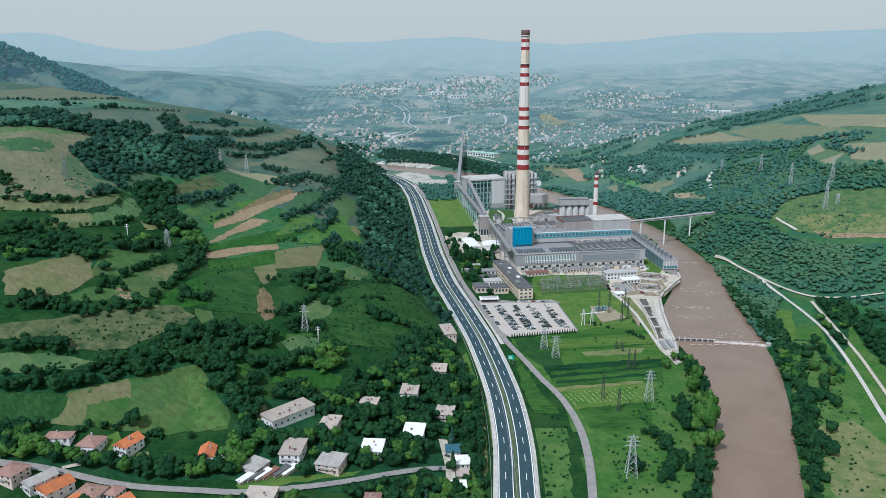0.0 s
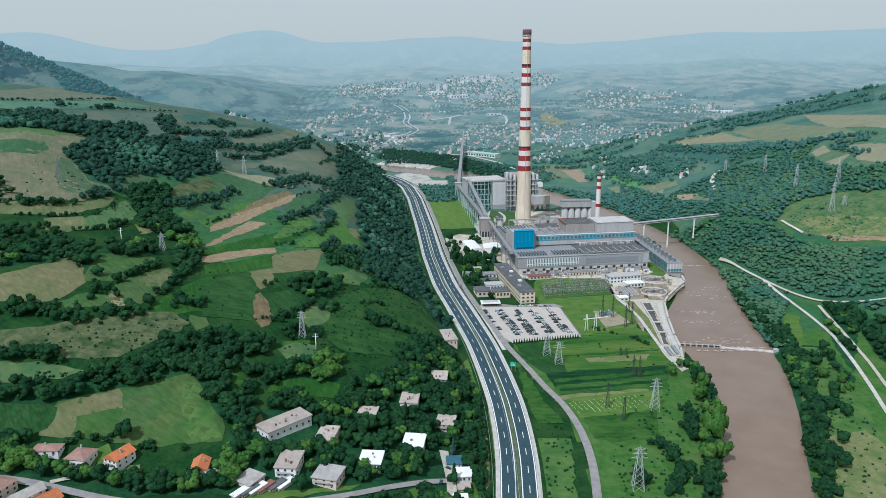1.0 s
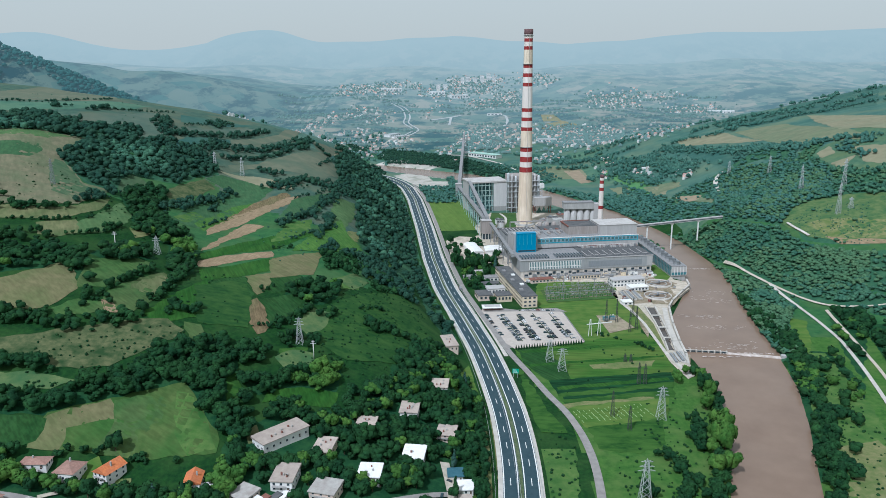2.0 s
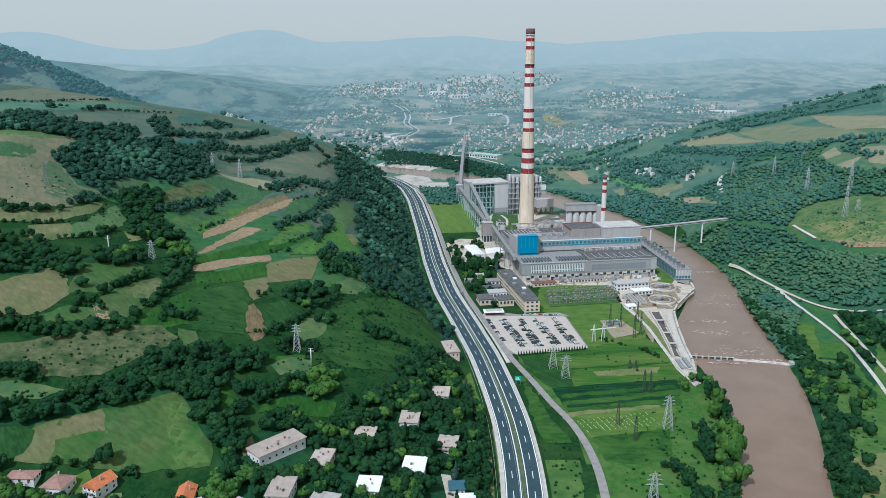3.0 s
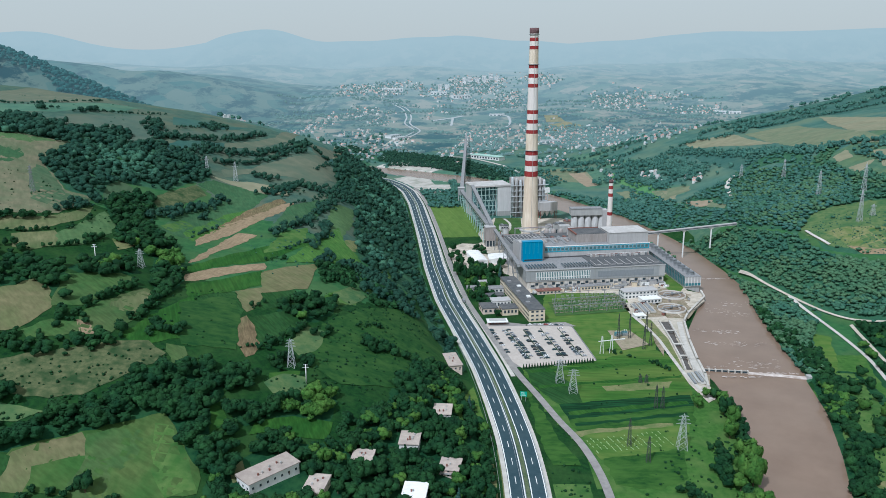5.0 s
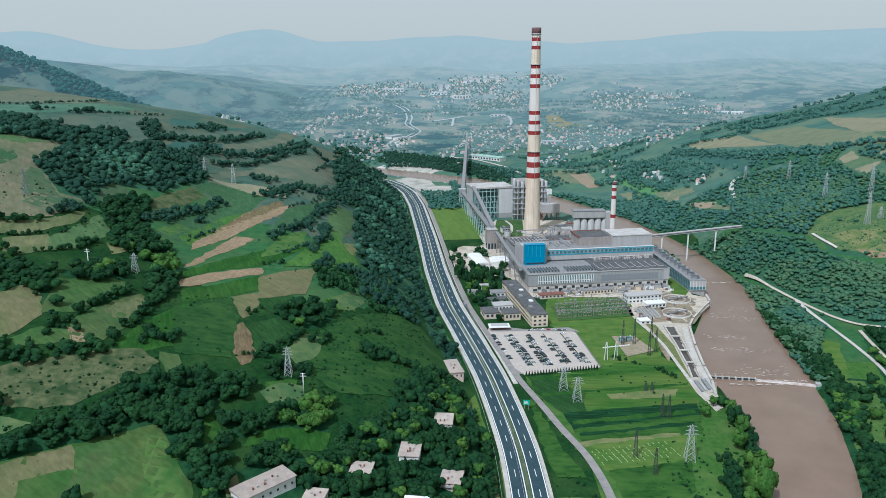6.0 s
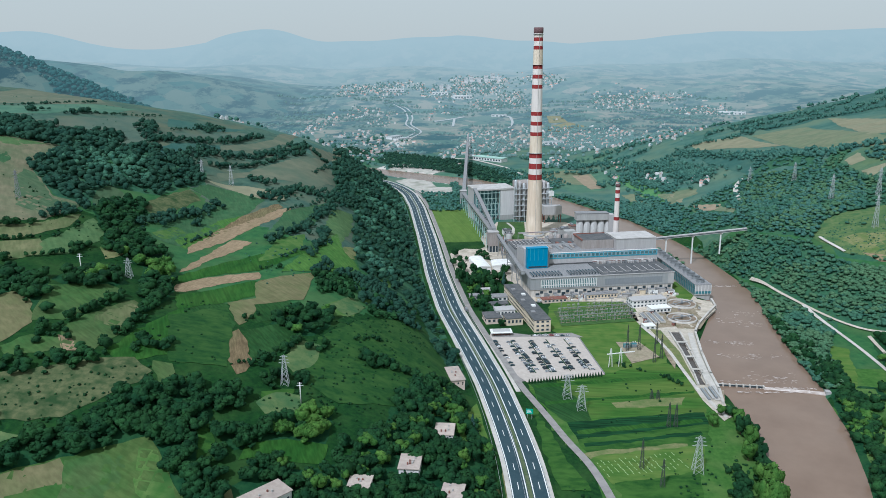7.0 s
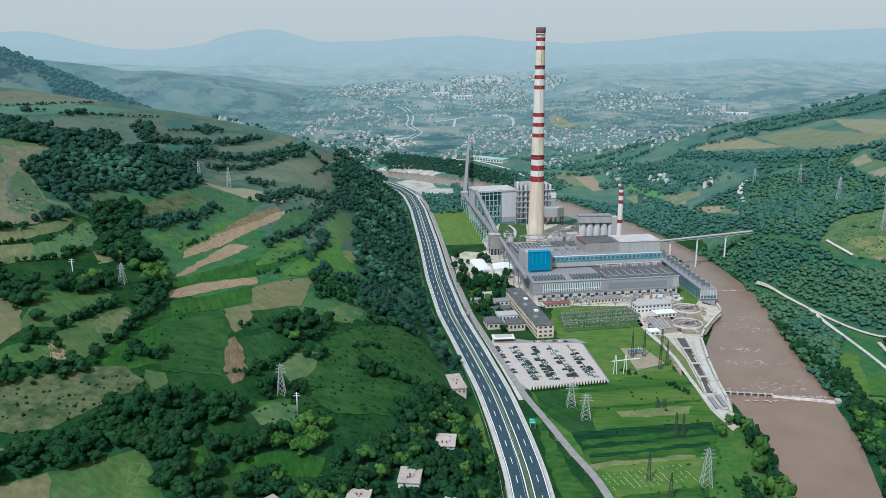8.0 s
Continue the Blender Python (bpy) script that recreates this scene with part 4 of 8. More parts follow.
ribbon("road", [(30, 770), (46, 700), (54, 676)], 13, M_ROADGREY, 0.25, "pale dusty junction apron at the car park", "road apron", step=5)
TRACKS = [([(300, 420), (318, 504), (337, 575), (350, 629), (363, 694), (366, 747), (366, 799), (363, 861)], 3.4, M_CONCRETE, "pale concrete embankment strip beside a ditch"),
          ([(322, 470), (344, 551), (362, 625), (371, 674), (378, 717), (386, 773)], 3.0, M_GRAVEL, "pale gravel track along the foot of the hill"),
          ([(345, 962), (352, 911), (363, 861), (376, 818), (392, 780), (418, 747), (440, 735)], 2.6, M_GRAVEL, "pale gravel track climbing from the river bank")]
for _line, _w, _m, _l in TRACKS:
    ribbon("road", _line, _w, _m, 0.5, _l, "track", step=6)
ribbon("road", [(469, 1336), (454, 1325), (443, 1306), (436, 1272), (429, 1239)], 7, M_CONCRETE, 0.8, "pale bend of a hill road", "road", step=5)
ribbon("road", [(420, 962), (421, 938), (425, 911)], 3.0, M_CONCRETE, 0.8, "pale hillside road with a wall", "road", step=5)

for _line in [q[0] for q in TRACKS] + [[(420, 962), (421, 938), (425, 911)]]:
    _X, _Y = centre_line(_line, 7.0)
    KEEP_CLEAR += [(float(a), float(b), 2.6) for a, b in zip(_X, _Y)]

# ---- the tall chimney ----
CH_H, CH_R0, CH_R1 = 300.0, 12.4, 6.1


def shaft_r(h):
    k = h / CH_H
    return CH_R0 + (CH_R1 - CH_R0) * (1.55 * k - 0.85 * k * k + 0.3 * k ** 3)


chimney = thing("chimney", "tall tapered concrete power station chimney with red and white bands", "chimney", pose(110.6, 1200, 0))
_levels = [(0, 85, "shaft", M_SHAFT), (85, 93, "red_band", M_RED), (93, 101, "white_band", M_SHAFT_WHITE), (101, 109, "red_band", M_RED), (109, 117, "white_band", M_SHAFT_WHITE), (117, 124, "red_band", M_RED), (124, 149, "shaft", M_SHAFT),
           (149, 154.5, "red_band", M_RED), (154.5, 164, "white_band", M_SHAFT_WHITE), (164, 169.5, "red_band", M_RED), (169.5, 178, "white_band", M_SHAFT_WHITE), (178, 183.5, "red_band", M_RED), (183.5, 216, "white_band", M_SHAFT_WHITE),
           (216, 221.5, "red_band", M_RED), (221.5, 230, "white_band", M_SHAFT_WHITE), (230, 235.5, "red_band", M_RED), (235.5, 243.5, "white_band", M_SHAFT_WHITE), (243.5, 249, "red_band", M_RED), (249, 270, "shaft", M_SHAFT), (270, 275, "red_band", M_RED), (275, 281.5, "white_band", M_SHAFT_WHITE), (281.5, 286.5, "red_band", M_RED), (286.5, 292, "white_band", M_SHAFT_WHITE), (292, 300, "rim", M_SOOT)]
for _a0, _a1, _n, _m in _levels:
    _k = max(2, int((_a1 - _a0) / 12) + 1)
    _pr = [(shaft_r(h) + (0.9 if _n == "rim" else 0.0), h) for h in np.linspace(_a0, _a1, _k)]
    if _n == "rim":
        _pr = [(shaft_r(292), 292), (shaft_r(292) + 0.6, 293.5), (shaft_r(300) + 0.6, 300), (shaft_r(300) - 1.0, 300), (shaft_r(300) - 1.0, 296)]
    part(_n, lathe(_pr, 40, cap=False), _m, chimney)
for _h in (124, 249, 291):
    part("gallery", lathe([(shaft_r(_h), _h - 0.4), (shaft_r(_h) + 1.3, _h - 0.4), (shaft_r(_h) + 1.3, _h + 0.2), (shaft_r(_h), _h + 0.2)], 40, cap=False), M_DULL_STEEL, chimney)
_bm = bmesh.new()
_rings = [[_bm.verts.new((0.9 + a, -shaft_r(z) - b, z)) for a, b in ((-0.16, 0.1), (0.16, 0.1), (0.16, 0.4), (-0.16, 0.4))] for z in range(3, 300, 11)]
for _r0, _r1 in zip(_rings, _rings[1:]):
    for _i in range(4):
        _bm.faces.new((_r0[_i], _r0[(_i + 1) % 4], _r1[(_i + 1) % 4], _r1[_i]))
part("ladder", _bm, M_SILO, chimney)
part("plinth", lathe([(16, 0), (16, 2.5), (13, 3.2)], 40), M_SILO, chimney)

chimney2 = thing("chimney", "slender white boiler chimney with dark red bands", "chimney", pose(201, 1049, 0))
for _a0, _a1, _n, _m in ((0, 56, "shaft", M_SHAFT_WHITE), (56, 60.5, "red_band", M_RED), (60.5, 81, "shaft", M_SHAFT_WHITE), (81, 85.5, "red_band", M_RED), (85.5, 91, "white_band", M_SHAFT_WHITE), (91, 95.5, "red_band", M_RED), (95.5, 99, "white_band", M_SHAFT_WHITE), (99, 103, "rim", M_SOOT)):
    part(_n, lathe([(4.0 - 0.012 * _a0, _a0), (4.0 - 0.012 * _a1, _a1)], 28, cap=_n == "rim"), _m, chimney2)

# ---- turbine hall ----
PLANT = pose(78, 897, 0, 0, 0, 9.5)


def at_plant(u, v, z=0, turn=0):
    return PLANT @ pose(u, v, z, 0, 0, turn)


def window_row(parent, n, u0, u1, v, z0, z1, mat=None, border=0.25, gap=0.3):
    """Panes set into a wall that faces -v, each with its frame."""
    w = (u1 - u0) / n
    pane_bm = None
    for i in range(n):
        a, b = u0 + i * w + w * gap / 2, u0 + (i + 1) * w - w * gap / 2
        win = part("window", boxes((a, v - 0.12, z0, b, v + 0.1, z1)), mat or M_WINDOW, parent)
        bm = boxes((a - border, v - 0.22, z1, b + border, v, z1 + border), (a - border, v - 0.22, z0 - border, b + border, v, z0))
        box(bm, a - border, v - 0.22, z0, a, v, z1)
        box(bm, b, v - 0.22, z0, b + border, v, z1)
        part("frame", bm, M_LIGHT_CLAD, win)


hall = thing("turbine_hall", "long grey clad turbine hall with a glazed strip", "industrial building", at_plant(0, 0))
part("wall", boxes((0, 0, 9, 168, 50, 22.2)), M_GREY_CLAD, hall)
part("base_wall", boxes((1, 0.6, 0, 167, 49, 9)), M_DUSTY_WHITE, hall)
part("parapet", boxes((-0.4, -0.5, 22.2, 168.4, 0.6, 23.1)), M_LIGHT_CLAD, hall)
_bm = bmesh.new()
_vs = [_bm.verts.new(c) for c in ((0, 0.6, 22.6), (82, 0.6, 22.6), (82, 30, 23.5), (0, 30, 23.5), (0, 50, 22.9), (82, 50, 22.9))]
_bm.faces.new((_vs[0], _vs[1], _vs[2], _vs[3]))
_bm.faces.new((_vs[3], _vs[2], _vs[5], _vs[4]))
part("roof", _bm, M_GREY_ROOF, hall)
part("roof", boxes((82.5, 0.7, 22.2, 167.6, 49.6, 23.5)), M_DARK_ROOF, hall, "flat dark bitumen roof")
part("glazed_strip", boxes((12, -0.15, 11.2, 76, 0.4, 20)), M_GLAZING, hall)
for _i in range(33):
    _u = 12 + 64 * _i / 32
    part("mullion", boxes((_u - 0.42, -0.6, 11, _u + 0.42, 0.1, 20.2)), M_WHITE, hall)
part("transom", boxes((12, -0.5, 13.6, 76, 0.1, 14.2)), M_WHITE, hall)
part("dark_panel", boxes((86, -0.18, 11.5, 154, 0.4, 18.5)), surface("dark_grey_panel", (0.2, 0.215, 0.225), (0.26, 0.275, 0.285), 2, stretch=(5, 5, 0.3)), hall)
part("end_panel", boxes((161, -0.25, 9.2, 167.8, 0.4, 22)), M_LIGHT_CLAD, hall)
for _i in range(22):
    if _i in (10, 11):
        continue
    _u = 3.5 + _i * 3.6
    _p = part("skylight", boxes((_u, 5, 22.6, _u + 1.7, 20, 24.7)), M_DULL_STEEL, hall)
    part("glass", boxes((_u + 0.25, 4.9, 23.4, _u + 1.45, 19.8, 24.85)), M_WINDOW, _p)
for _i in range(9):
    _u = 86 + _i * 9
    part("roof_rib", boxes((_u, 8, 23.5, _u + 0.5, 30, 24.0), (_u, 8, 23.5, _u + 6, 8.6, 24.0)), M_LIGHT_CLAD, hall)
for _i in range(16):
    _u = 6 + _i * 10
    part("door", boxes((_u, 0.35, 0.2, _u + 4.4, 0.7, 5.2)), M_DULL_STEEL if _i % 3 else M_WINDOW, hall)
    part("window", boxes((_u + 5.2, 0.35, 4.6, _u + 8.8, 0.7, 7.6)), M_WINDOW, hall)

# annexes along the foot of the hall
_crng = random.Random(3)
for _i in range(15):
    _u, _w, _h = 4 + _i * 11, _crng.uniform(4, 8.5), _crng.uniform(2.6, 6)
    _y = _crng.uniform(-14, -5)
    _m = _crng.choice([M_WHITE, M_LIGHT_CLAD, M_SILO, M_CREAM])
    _t = thing("transformer_bay" if _i % 2 else "annex", "pale flat-roofed annex at the foot of a hall", "annex", at_plant(_u, _y))
    part("body", boxes((0, 0, 0, _w, 4.5, _h)), _m, _t)
    part("roof", boxes((-0.3, -0.3, _h, _w + 0.3, 4.8, _h + 0.4)), M_GREY_ROOF, _t)
    part("tank" if _i % 2 else "door", lathe([(1.3, 0), (1.3, 3.2), (0.8, 3.8)], 14) if _i % 2 else boxes((1, -0.1, 0, 2.4, 0.1, 2.2)), M_DULL_STEEL, _t, m=pose(_w + 1.8, 2, 0) if _i % 2 else None)

# ---- boiler block with blue tower ----
block = thing("boiler_block", "grey boiler block with a blue tower and light blue window strip", "industrial building", at_plant(8, 52))
part("wall", boxes((0, 0, 0, 162, 46, 36)), M_LIGHT_CLAD, block)
part("strip", boxes((21.5, -0.3, 29.6, 161.5, 0.2, 36.2)), M_BLUE_LIGHT, block)
window_row(block, 27, 22.5, 160.5, -0.42, 31.4, 34.8, M_GLAZING, 0.3, 0.3)
part("parapet", boxes((26, -0.5, 36.2, 162.3, 0.6, 37)), M_WHITE, block)
part("tower", boxes((-2.5, -15, 20, 21.5, -7, 47)), M_BLUE, block, "bright blue clad stair and lift tower")
part("tower_wall", boxes((-4.5, -7, 0, 26, 6, 45)), M_LIGHT_CLAD, block)
for _u in (0.5, 5.5, 10.5, 15.5):
    part("light_bar", boxes((_u, -15.3, 33, _u + 0.6, -14.9, 46.6)), M_BLUE_LIGHT, block)
part("tower_roof", boxes((-2.9, -15.4, 47, 21.9, -6.6, 47.6)), M_BLUE, block)
part("window_strip", boxes((-1, -15.25, 24.4, 20.5, -14.9, 26)), M_WINDOW, block)
part("lower_band", boxes((28, -0.8, 23.2, 150, 0.2, 24)), M_DARK_ROOF, block)
# ducts, fans and pipes on the dark low roof in front of the block
_vr = random.Random(12)
for _i in range(26):
    _u = 84 + _i * 2.9
    part("roof_vent", boxes((_u, -9 + _vr.uniform(-1, 1), 23.5, _u + _vr.uniform(1.2, 2.2), -6, 23.5 + _vr.uniform(1.6, 3.6))), (M_LIGHT_CLAD, M_PALE_ROOF, M_DULL_STEEL, M_DUSTY_CLAD)[_vr.randrange(4)], block)
for _j in range(3):
    _b = bmesh.new()
    beam(_b, (80, -4.4 + _j * 1.4, 24.6 + 0.5 * _j), (158, -4.4 + _j * 1.4, 24.6 + 0.5 * _j), 0.5)
    part("roof_pipe", _b, (M_STEEL, M_RUST, M_WHITE)[_j], block)
part("roof", boxes((0.4, 0.7, 36, 161.6, 45.6, 36.5)), M_GREY_ROOF, block)
part("upper_wall", boxes((112, 6, 36.5, 162, 40, 48.8)), M_LIGHT_CLAD, block)
part("upper_roof", boxes((111.5, 5.5, 48.8, 162.5, 40.5, 49.5)), M_PALE_ROOF, block)
for _i in range(5):
    part("roof_unit", boxes((118 + _i * 8, 14 + 4 * (_i % 2), 46.7, 122 + _i * 8, 19 + 4 * (_i % 2), 48.6)), M_LIGHT_CLAD if _i % 2 else M_DULL_STEEL, block)
part("boiler_wall", boxes((72, 14, 36.5, 111.5, 46, 46.8)), M_DUSTY_CLAD, block)
part("boiler_roof", boxes((72.5, 14.5, 46.8, 111, 45.5, 47.4)), M_DARK_ROOF, block)
part("red_parapet", boxes((71, 13.5, 46.8, 72.5, 46, 48.4), (72.5, 45, 46.8, 111, 46, 48.4)), M_RUST, block)
for _i in range(7):
    part("roof_hatch", boxes((76 + _i * 5, 20 + 8 * (_i % 3), 44.6, 78.5 + _i * 5, 23 + 8 * (_i % 3), 46)), M_DUSTY_CLAD if _i % 3 == 0 else M_DULL_STEEL, block)
for _i in range(9):
    part("roof_duct", boxes((30 + _i * 4.6, 12 + 7 * (_i % 3), 36.5, 32.4 + _i * 4.6, 30 + 4 * (_i % 2), 37.4 + 0.9 * (_i % 3))), (M_DULL_STEEL, M_DUSTY_CLAD, M_GREY_ROOF)[_i % 3], block)
# sawtooth of light domes on the low dark roof
shed = thing("workshop", "low building with a dark roof of pale light domes", "industrial building", at_plant(6, 99))
part("wall", boxes((0, 0, 0, 46, 40, 31)), M_GREY_CLAD, shed)
part("roof", boxes((-0.4, -0.4, 31, 46.4, 40.4, 31.7)), M_DARK_ROOF, shed)
for _i in range(9):
    for _j in range(5):
        part("light_dome", boxes((2.4 + _i * 4.8, 3.5 + _j * 7.4, 31.7, 4.1 + _i * 4.8, 5.6 + _j * 7.4, 32.3)), M_LIGHT_CLAD, shed)

# ---- boilers and hoppers between block and chimney ----
bunker = thing("bunker_house", "worn grey bunker house with rusty red roof edge", "industrial building", at_plant(58, 106))
part("wall", boxes((0, 0, 0, 40, 28, 33)), M_DUSTY_CLAD, bunker)
part("slope_roof", boxes((-0.5, -0.5, 33, 40.5, 28.5, 33.8)), M_DARK_ROOF, bunker)
for _i in range(4):
    part("hopper", lathe([(1.2, 26), (3.2, 31), (3.2, 37), (1.0, 38.5)], 16), M_DUSTY_CLAD, bunker, m=pose(5 + _i * 10, 32.4, 0))
for _i in range(5):
    part("duct", boxes((2 + _i * 8, -5, 33.8, 5 + _i * 8, 3, 36)), M_DULL_STEEL if _i % 2 else M_RUST, bunker)
part("lift_shaft", boxes((28, 8, 33.8, 36, 16, 44)), M_LIGHT_CLAD, bunker)
for _i in range(5):
    _bm = bmesh.new()
    beam(_bm, (-18 + _i * 3.4, 2 + _i * 3, 18), (-18 + _i * 3.4, 2 + _i * 3, 33), 0.6)
    part("rack_post", _bm, M_DULL_STEEL, bunker)
    _bm = bmesh.new()
    beam(_bm, (-18, 2 + _i * 3, 26 + _i * 1.6), (0, 2 + _i * 3, 26 + _i * 1.6), 0.9)
    part("rack_pipe", _bm, M_RUST if _i % 2 else M_STEEL, bunker)

silos = thing("silo_bank", "bank of grey concrete ash silos under a long head house", "silo", pose(155, 1072, 0, 0, 0, 4))
for _i in range(5):
    part("silo", lathe([(4.6, 0), (4.6, 50)], 22), M_SILO, silos, m=pose(5 + _i * 9.4, 8, 0))
part("head_house", boxes((-1, 2, 50, 42, 15, 59)), M_SILO, silos)
part("stair_tower", boxes((42.2, 2, 0, 50, 14, 57)), M_LIGHT_CLAD, silos)
part("roof", boxes((-1.5, 1.5, 59, 42, 15.5, 59.8)), M_GREY_ROOF, silos)
part("annex", boxes((-16, 0, 0, -1.5, 14, 36)), M_SILO, silos)

# ---- pipes, tanks and small houses round the chimney foot ----
_pr = random.Random(17)
M_DUSTY = surface("dusty_brown_concrete", (0.25, 0.215, 0.185), (0.36, 0.32, 0.285), 4, stain=(0.18, 0.14, 0.115), stain_size=9, stretch=(2, 2, 0.4))
M_PIPE = surface("lagged_tank_sheet", (0.5, 0.5, 0.5), (0.6, 0.6, 0.59), 3, stain=(0.38, 0.33, 0.28), stain_size=8, stretch=(3, 3, 0.3), rough=0.45, metal=0.2)


def pipe_bridge(a, b, z, n):
    """A run of pipes on trestles between two points of the yard."""
    t = thing("pipe_bridge", "rack of grey and rusty pipes on steel trestles", "pipe bridge", None, "yard pipe bridges")
    A, B = Vector((*a, 0)), Vector((*b, 0))
    d = (B - A).normalized()
    s = Vector((-d.y, d.x, 0))
    for i in range(n):
        bm = bmesh.new()
        o = s * (i - (n - 1) / 2) * 1.5 + Vector((0, 0, z + 0.4))
        beam(bm, A + o, B + o, 0.9 if i % 2 else 0.6)
        part("pipe", bm, (M_STEEL, M_RUST, M_DULL_STEEL)[i % 3], t)
    k = max(2, int((B - A).length / 12))
    for i in range(k + 1):
        p = A.lerp(B, i / k)
        bm = bmesh.new()
        for q in (-1, 1):
            beam(bm, p + s * q * n * 0.6, p + s * q * n * 0.6 + Vector((0, 0, z)), 0.5)
        beam(bm, p - s * n * 0.8 + Vector((0, 0, z)), p + s * n * 0.8 + Vector((0, 0, z)), 0.5)
        part("trestle", bm, M_DULL_STEEL, t)


pipe_bridge((84, 1152), (150, 1166), 14, 4)
pipe_bridge((56, 1060), (62, 1140), 12, 3)
pipe_bridge((136, 1140), (166, 1086), 22, 3)
pipe_bridge((66, 1132), (140, 1144), 9, 3)
pipe_bridge((205, 1062), (236, 1150), 12, 3)
for _x, _y, _r, _h in ((140, 1190, 7, 12), (156, 1196, 6, 14), (138, 1164, 4, 14), (147, 1154, 4, 16), (210, 1098, 7, 9), (226, 1092, 6, 9), (72, 1176, 5, 9), (198, 1140, 8, 8)):
    tk = thing("storage_tank", "round grey storage tank with a low cone roof", "tank", pose(_x, _y, 0), "yard tanks")
    part("shell", lathe([(_r, 0), (_r, _h)], 22, cap=False), M_SILO if _r > 5 else M_PIPE, tk)
    part("roof", lathe([(_r + 0.2, _h), (0.3, _h + _r * 0.2)], 22), M_GREY_ROOF, tk)
for _x, _y, _w, _d, _h, _m in ((86, 1116, 16, 12, 9, M_SILO), (104, 1112, 12, 14, 12, M_DUSTY), (122, 1116, 16, 14, 15, M_LIGHT_CLAD), (150, 1092, 9, 12, 38, M_DUSTY), (70, 1106, 12, 10, 10, M_DUSTY), (134, 1082, 14, 10, 36, M_SILO), (62, 1140, 14, 10, 5, M_CREAM), (150, 1124, 16, 12, 22, M_LIGHT_CLAD),
                             (176, 1112, 22, 14, 12, M_SILO), (164, 1150, 14, 12, 15, M_WHITE), (184, 1170, 16, 10, 9, M_GREY_CLAD), (66, 1196, 12, 12, 8, M_WHITE)):
    hs = thing("machine_house", "worn grey machine house with ducts on its roof", "machine house", pose(_x, _y, 0, 0, 0, 12), "yard machine houses")
    part("wall", boxes((0, 0, 0, _w, _d, _h)), _m, hs)
    part("roof", boxes((-0.3, -0.3, _h, _w + 0.3, _d + 0.3, _h + 0.5)), _pr.choice([M_DARK_ROOF, M_GREY_ROOF, M_RUST]), hs)
    part("duct", boxes((_w * 0.2, _d * 0.2, _h + 0.5, _w * 0.45, _d * 0.9, _h + _pr.uniform(1.5, 3.5))), M_DULL_STEEL, hs)
    for _i in range(int(_w / 4)):
        part("opening", boxes((1 + _i * 4, -0.15, _h * 0.55, 3 + _i * 4, 0.1, _h * 0.8)), M_WINDOW, hs)
    for _i in range(3):
        part("girder", boxes((0, -0.6, _h * (0.2 + 0.3 * _i), _w, -0.05, _h * (0.2 + 0.3 * _i) + 0.7)), M_DULL_STEEL if _i else M_RUST, hs)

# ---- big boiler house behind the chimney ----
M_PALE_CLAD = surface("pale_grey_lilac_cladding", (0.56, 0.55, 0.535), (0.66, 0.645, 0.63), 3, stain=(0.48, 0.46, 0.44), stain_size=14, stretch=(4, 4, 0.3), rough=0.6)
boiler = thing("boiler_house", "tall boiler house with pale walls and a green steel frame", "industrial building", pose(26, 1298, 0, 0, 0, 16))
part("wall", boxes((42, 0, 8, 66, 46, 50)), M_PALE_CLAD, boiler)
part("base_wall", boxes((42, -0.2, 0, 66.2, 46, 8)), M_SILO, boiler)
part("back_wall", boxes((0, 14, 0, 42, 46, 50)), M_LIGHT_CLAD, boiler)
part("roof", boxes((-1, -1, 50, 67, 47, 52.5)), M_PALE_ROOF, boiler)
part("glazing", boxes((1, 13, 2, 41.5, 13.9, 50)), M_GLAZING, boiler)
for _i in range(7):
    part("column", boxes((_i * 6.7, 0, 0, _i * 6.7 + 0.9, 1, 50)), M_GREEN_STEEL, boiler)
for _j in range(5):
    part("girder", boxes((0, 0.1, 9 + _j * 9, 41, 0.9, 10 + _j * 9)), M_GREEN_STEEL, boiler)
for _i in range(6):
    part("brace", (lambda b: (beam(b, (_i * 6.7 + 0.5, 0.5, 1), (_i * 6.7 + 7, 0.5, 19), 0.5), beam(b, (_i * 6.7 + 0.5, 0.5, 37), (_i * 6.7 + 7, 0.5, 19), 0.5), b)[-1])(bmesh.new()), M_GREEN_STEEL, boiler)

frame_house = thing("boiler_structure", "open grey steel boiler structure with vertical ducts and platforms", "industrial structure", pose(88, 1296, 0, 0, 0, 12))
part("core", boxes((8, 6, 0, 58, 40, 62)), M_DUSTY_CLAD, frame_house)
for _i in range(9):
    part("vertical_duct", lathe([(2.4, 6), (2.4, 66 - 3 * (_i % 3)), (1.4, 68 - 3 * (_i % 3))], 14), M_LIGHT_CLAD if _i % 2 else M_STEEL, frame_house, m=pose(3 + _i * 6.8, 3.5, 0))
for _j in range(6):
    part("platform", boxes((-1, -1, 8 + 9 * _j, 64, 2, 8.7 + 9 * _j)), M_STEEL, frame_house)
for _i in range(8):
    part("column", boxes((-1 + _i * 9, -1.2, 0, -0.2 + _i * 9, -0.4, 60 - (10 if _i > 5 else 0))), M_STEEL, frame_house)
for _i in range(3):
    part("hopper", lathe([(1.0, 5), (5.2, 14), (5.2, 24)], 4), M_PALE_CLAD, frame_house, m=pose(48 + _i * 8, -19, 0, 0, 0, 45))
part("filter_house", boxes((42, -25, 14, 72, -13, 28)), M_LIGHT_CLAD, frame_house)
for _x in (43, 70):
    for _y in (-24, -15):
        part("filter_leg", boxes((_x, _y, 0, _x + 1, _y + 1, 14)), M_RUST, frame_house)
part("white_house", boxes((58, -2, 40, 66, 8, 48)), M_WHITE, frame_house)

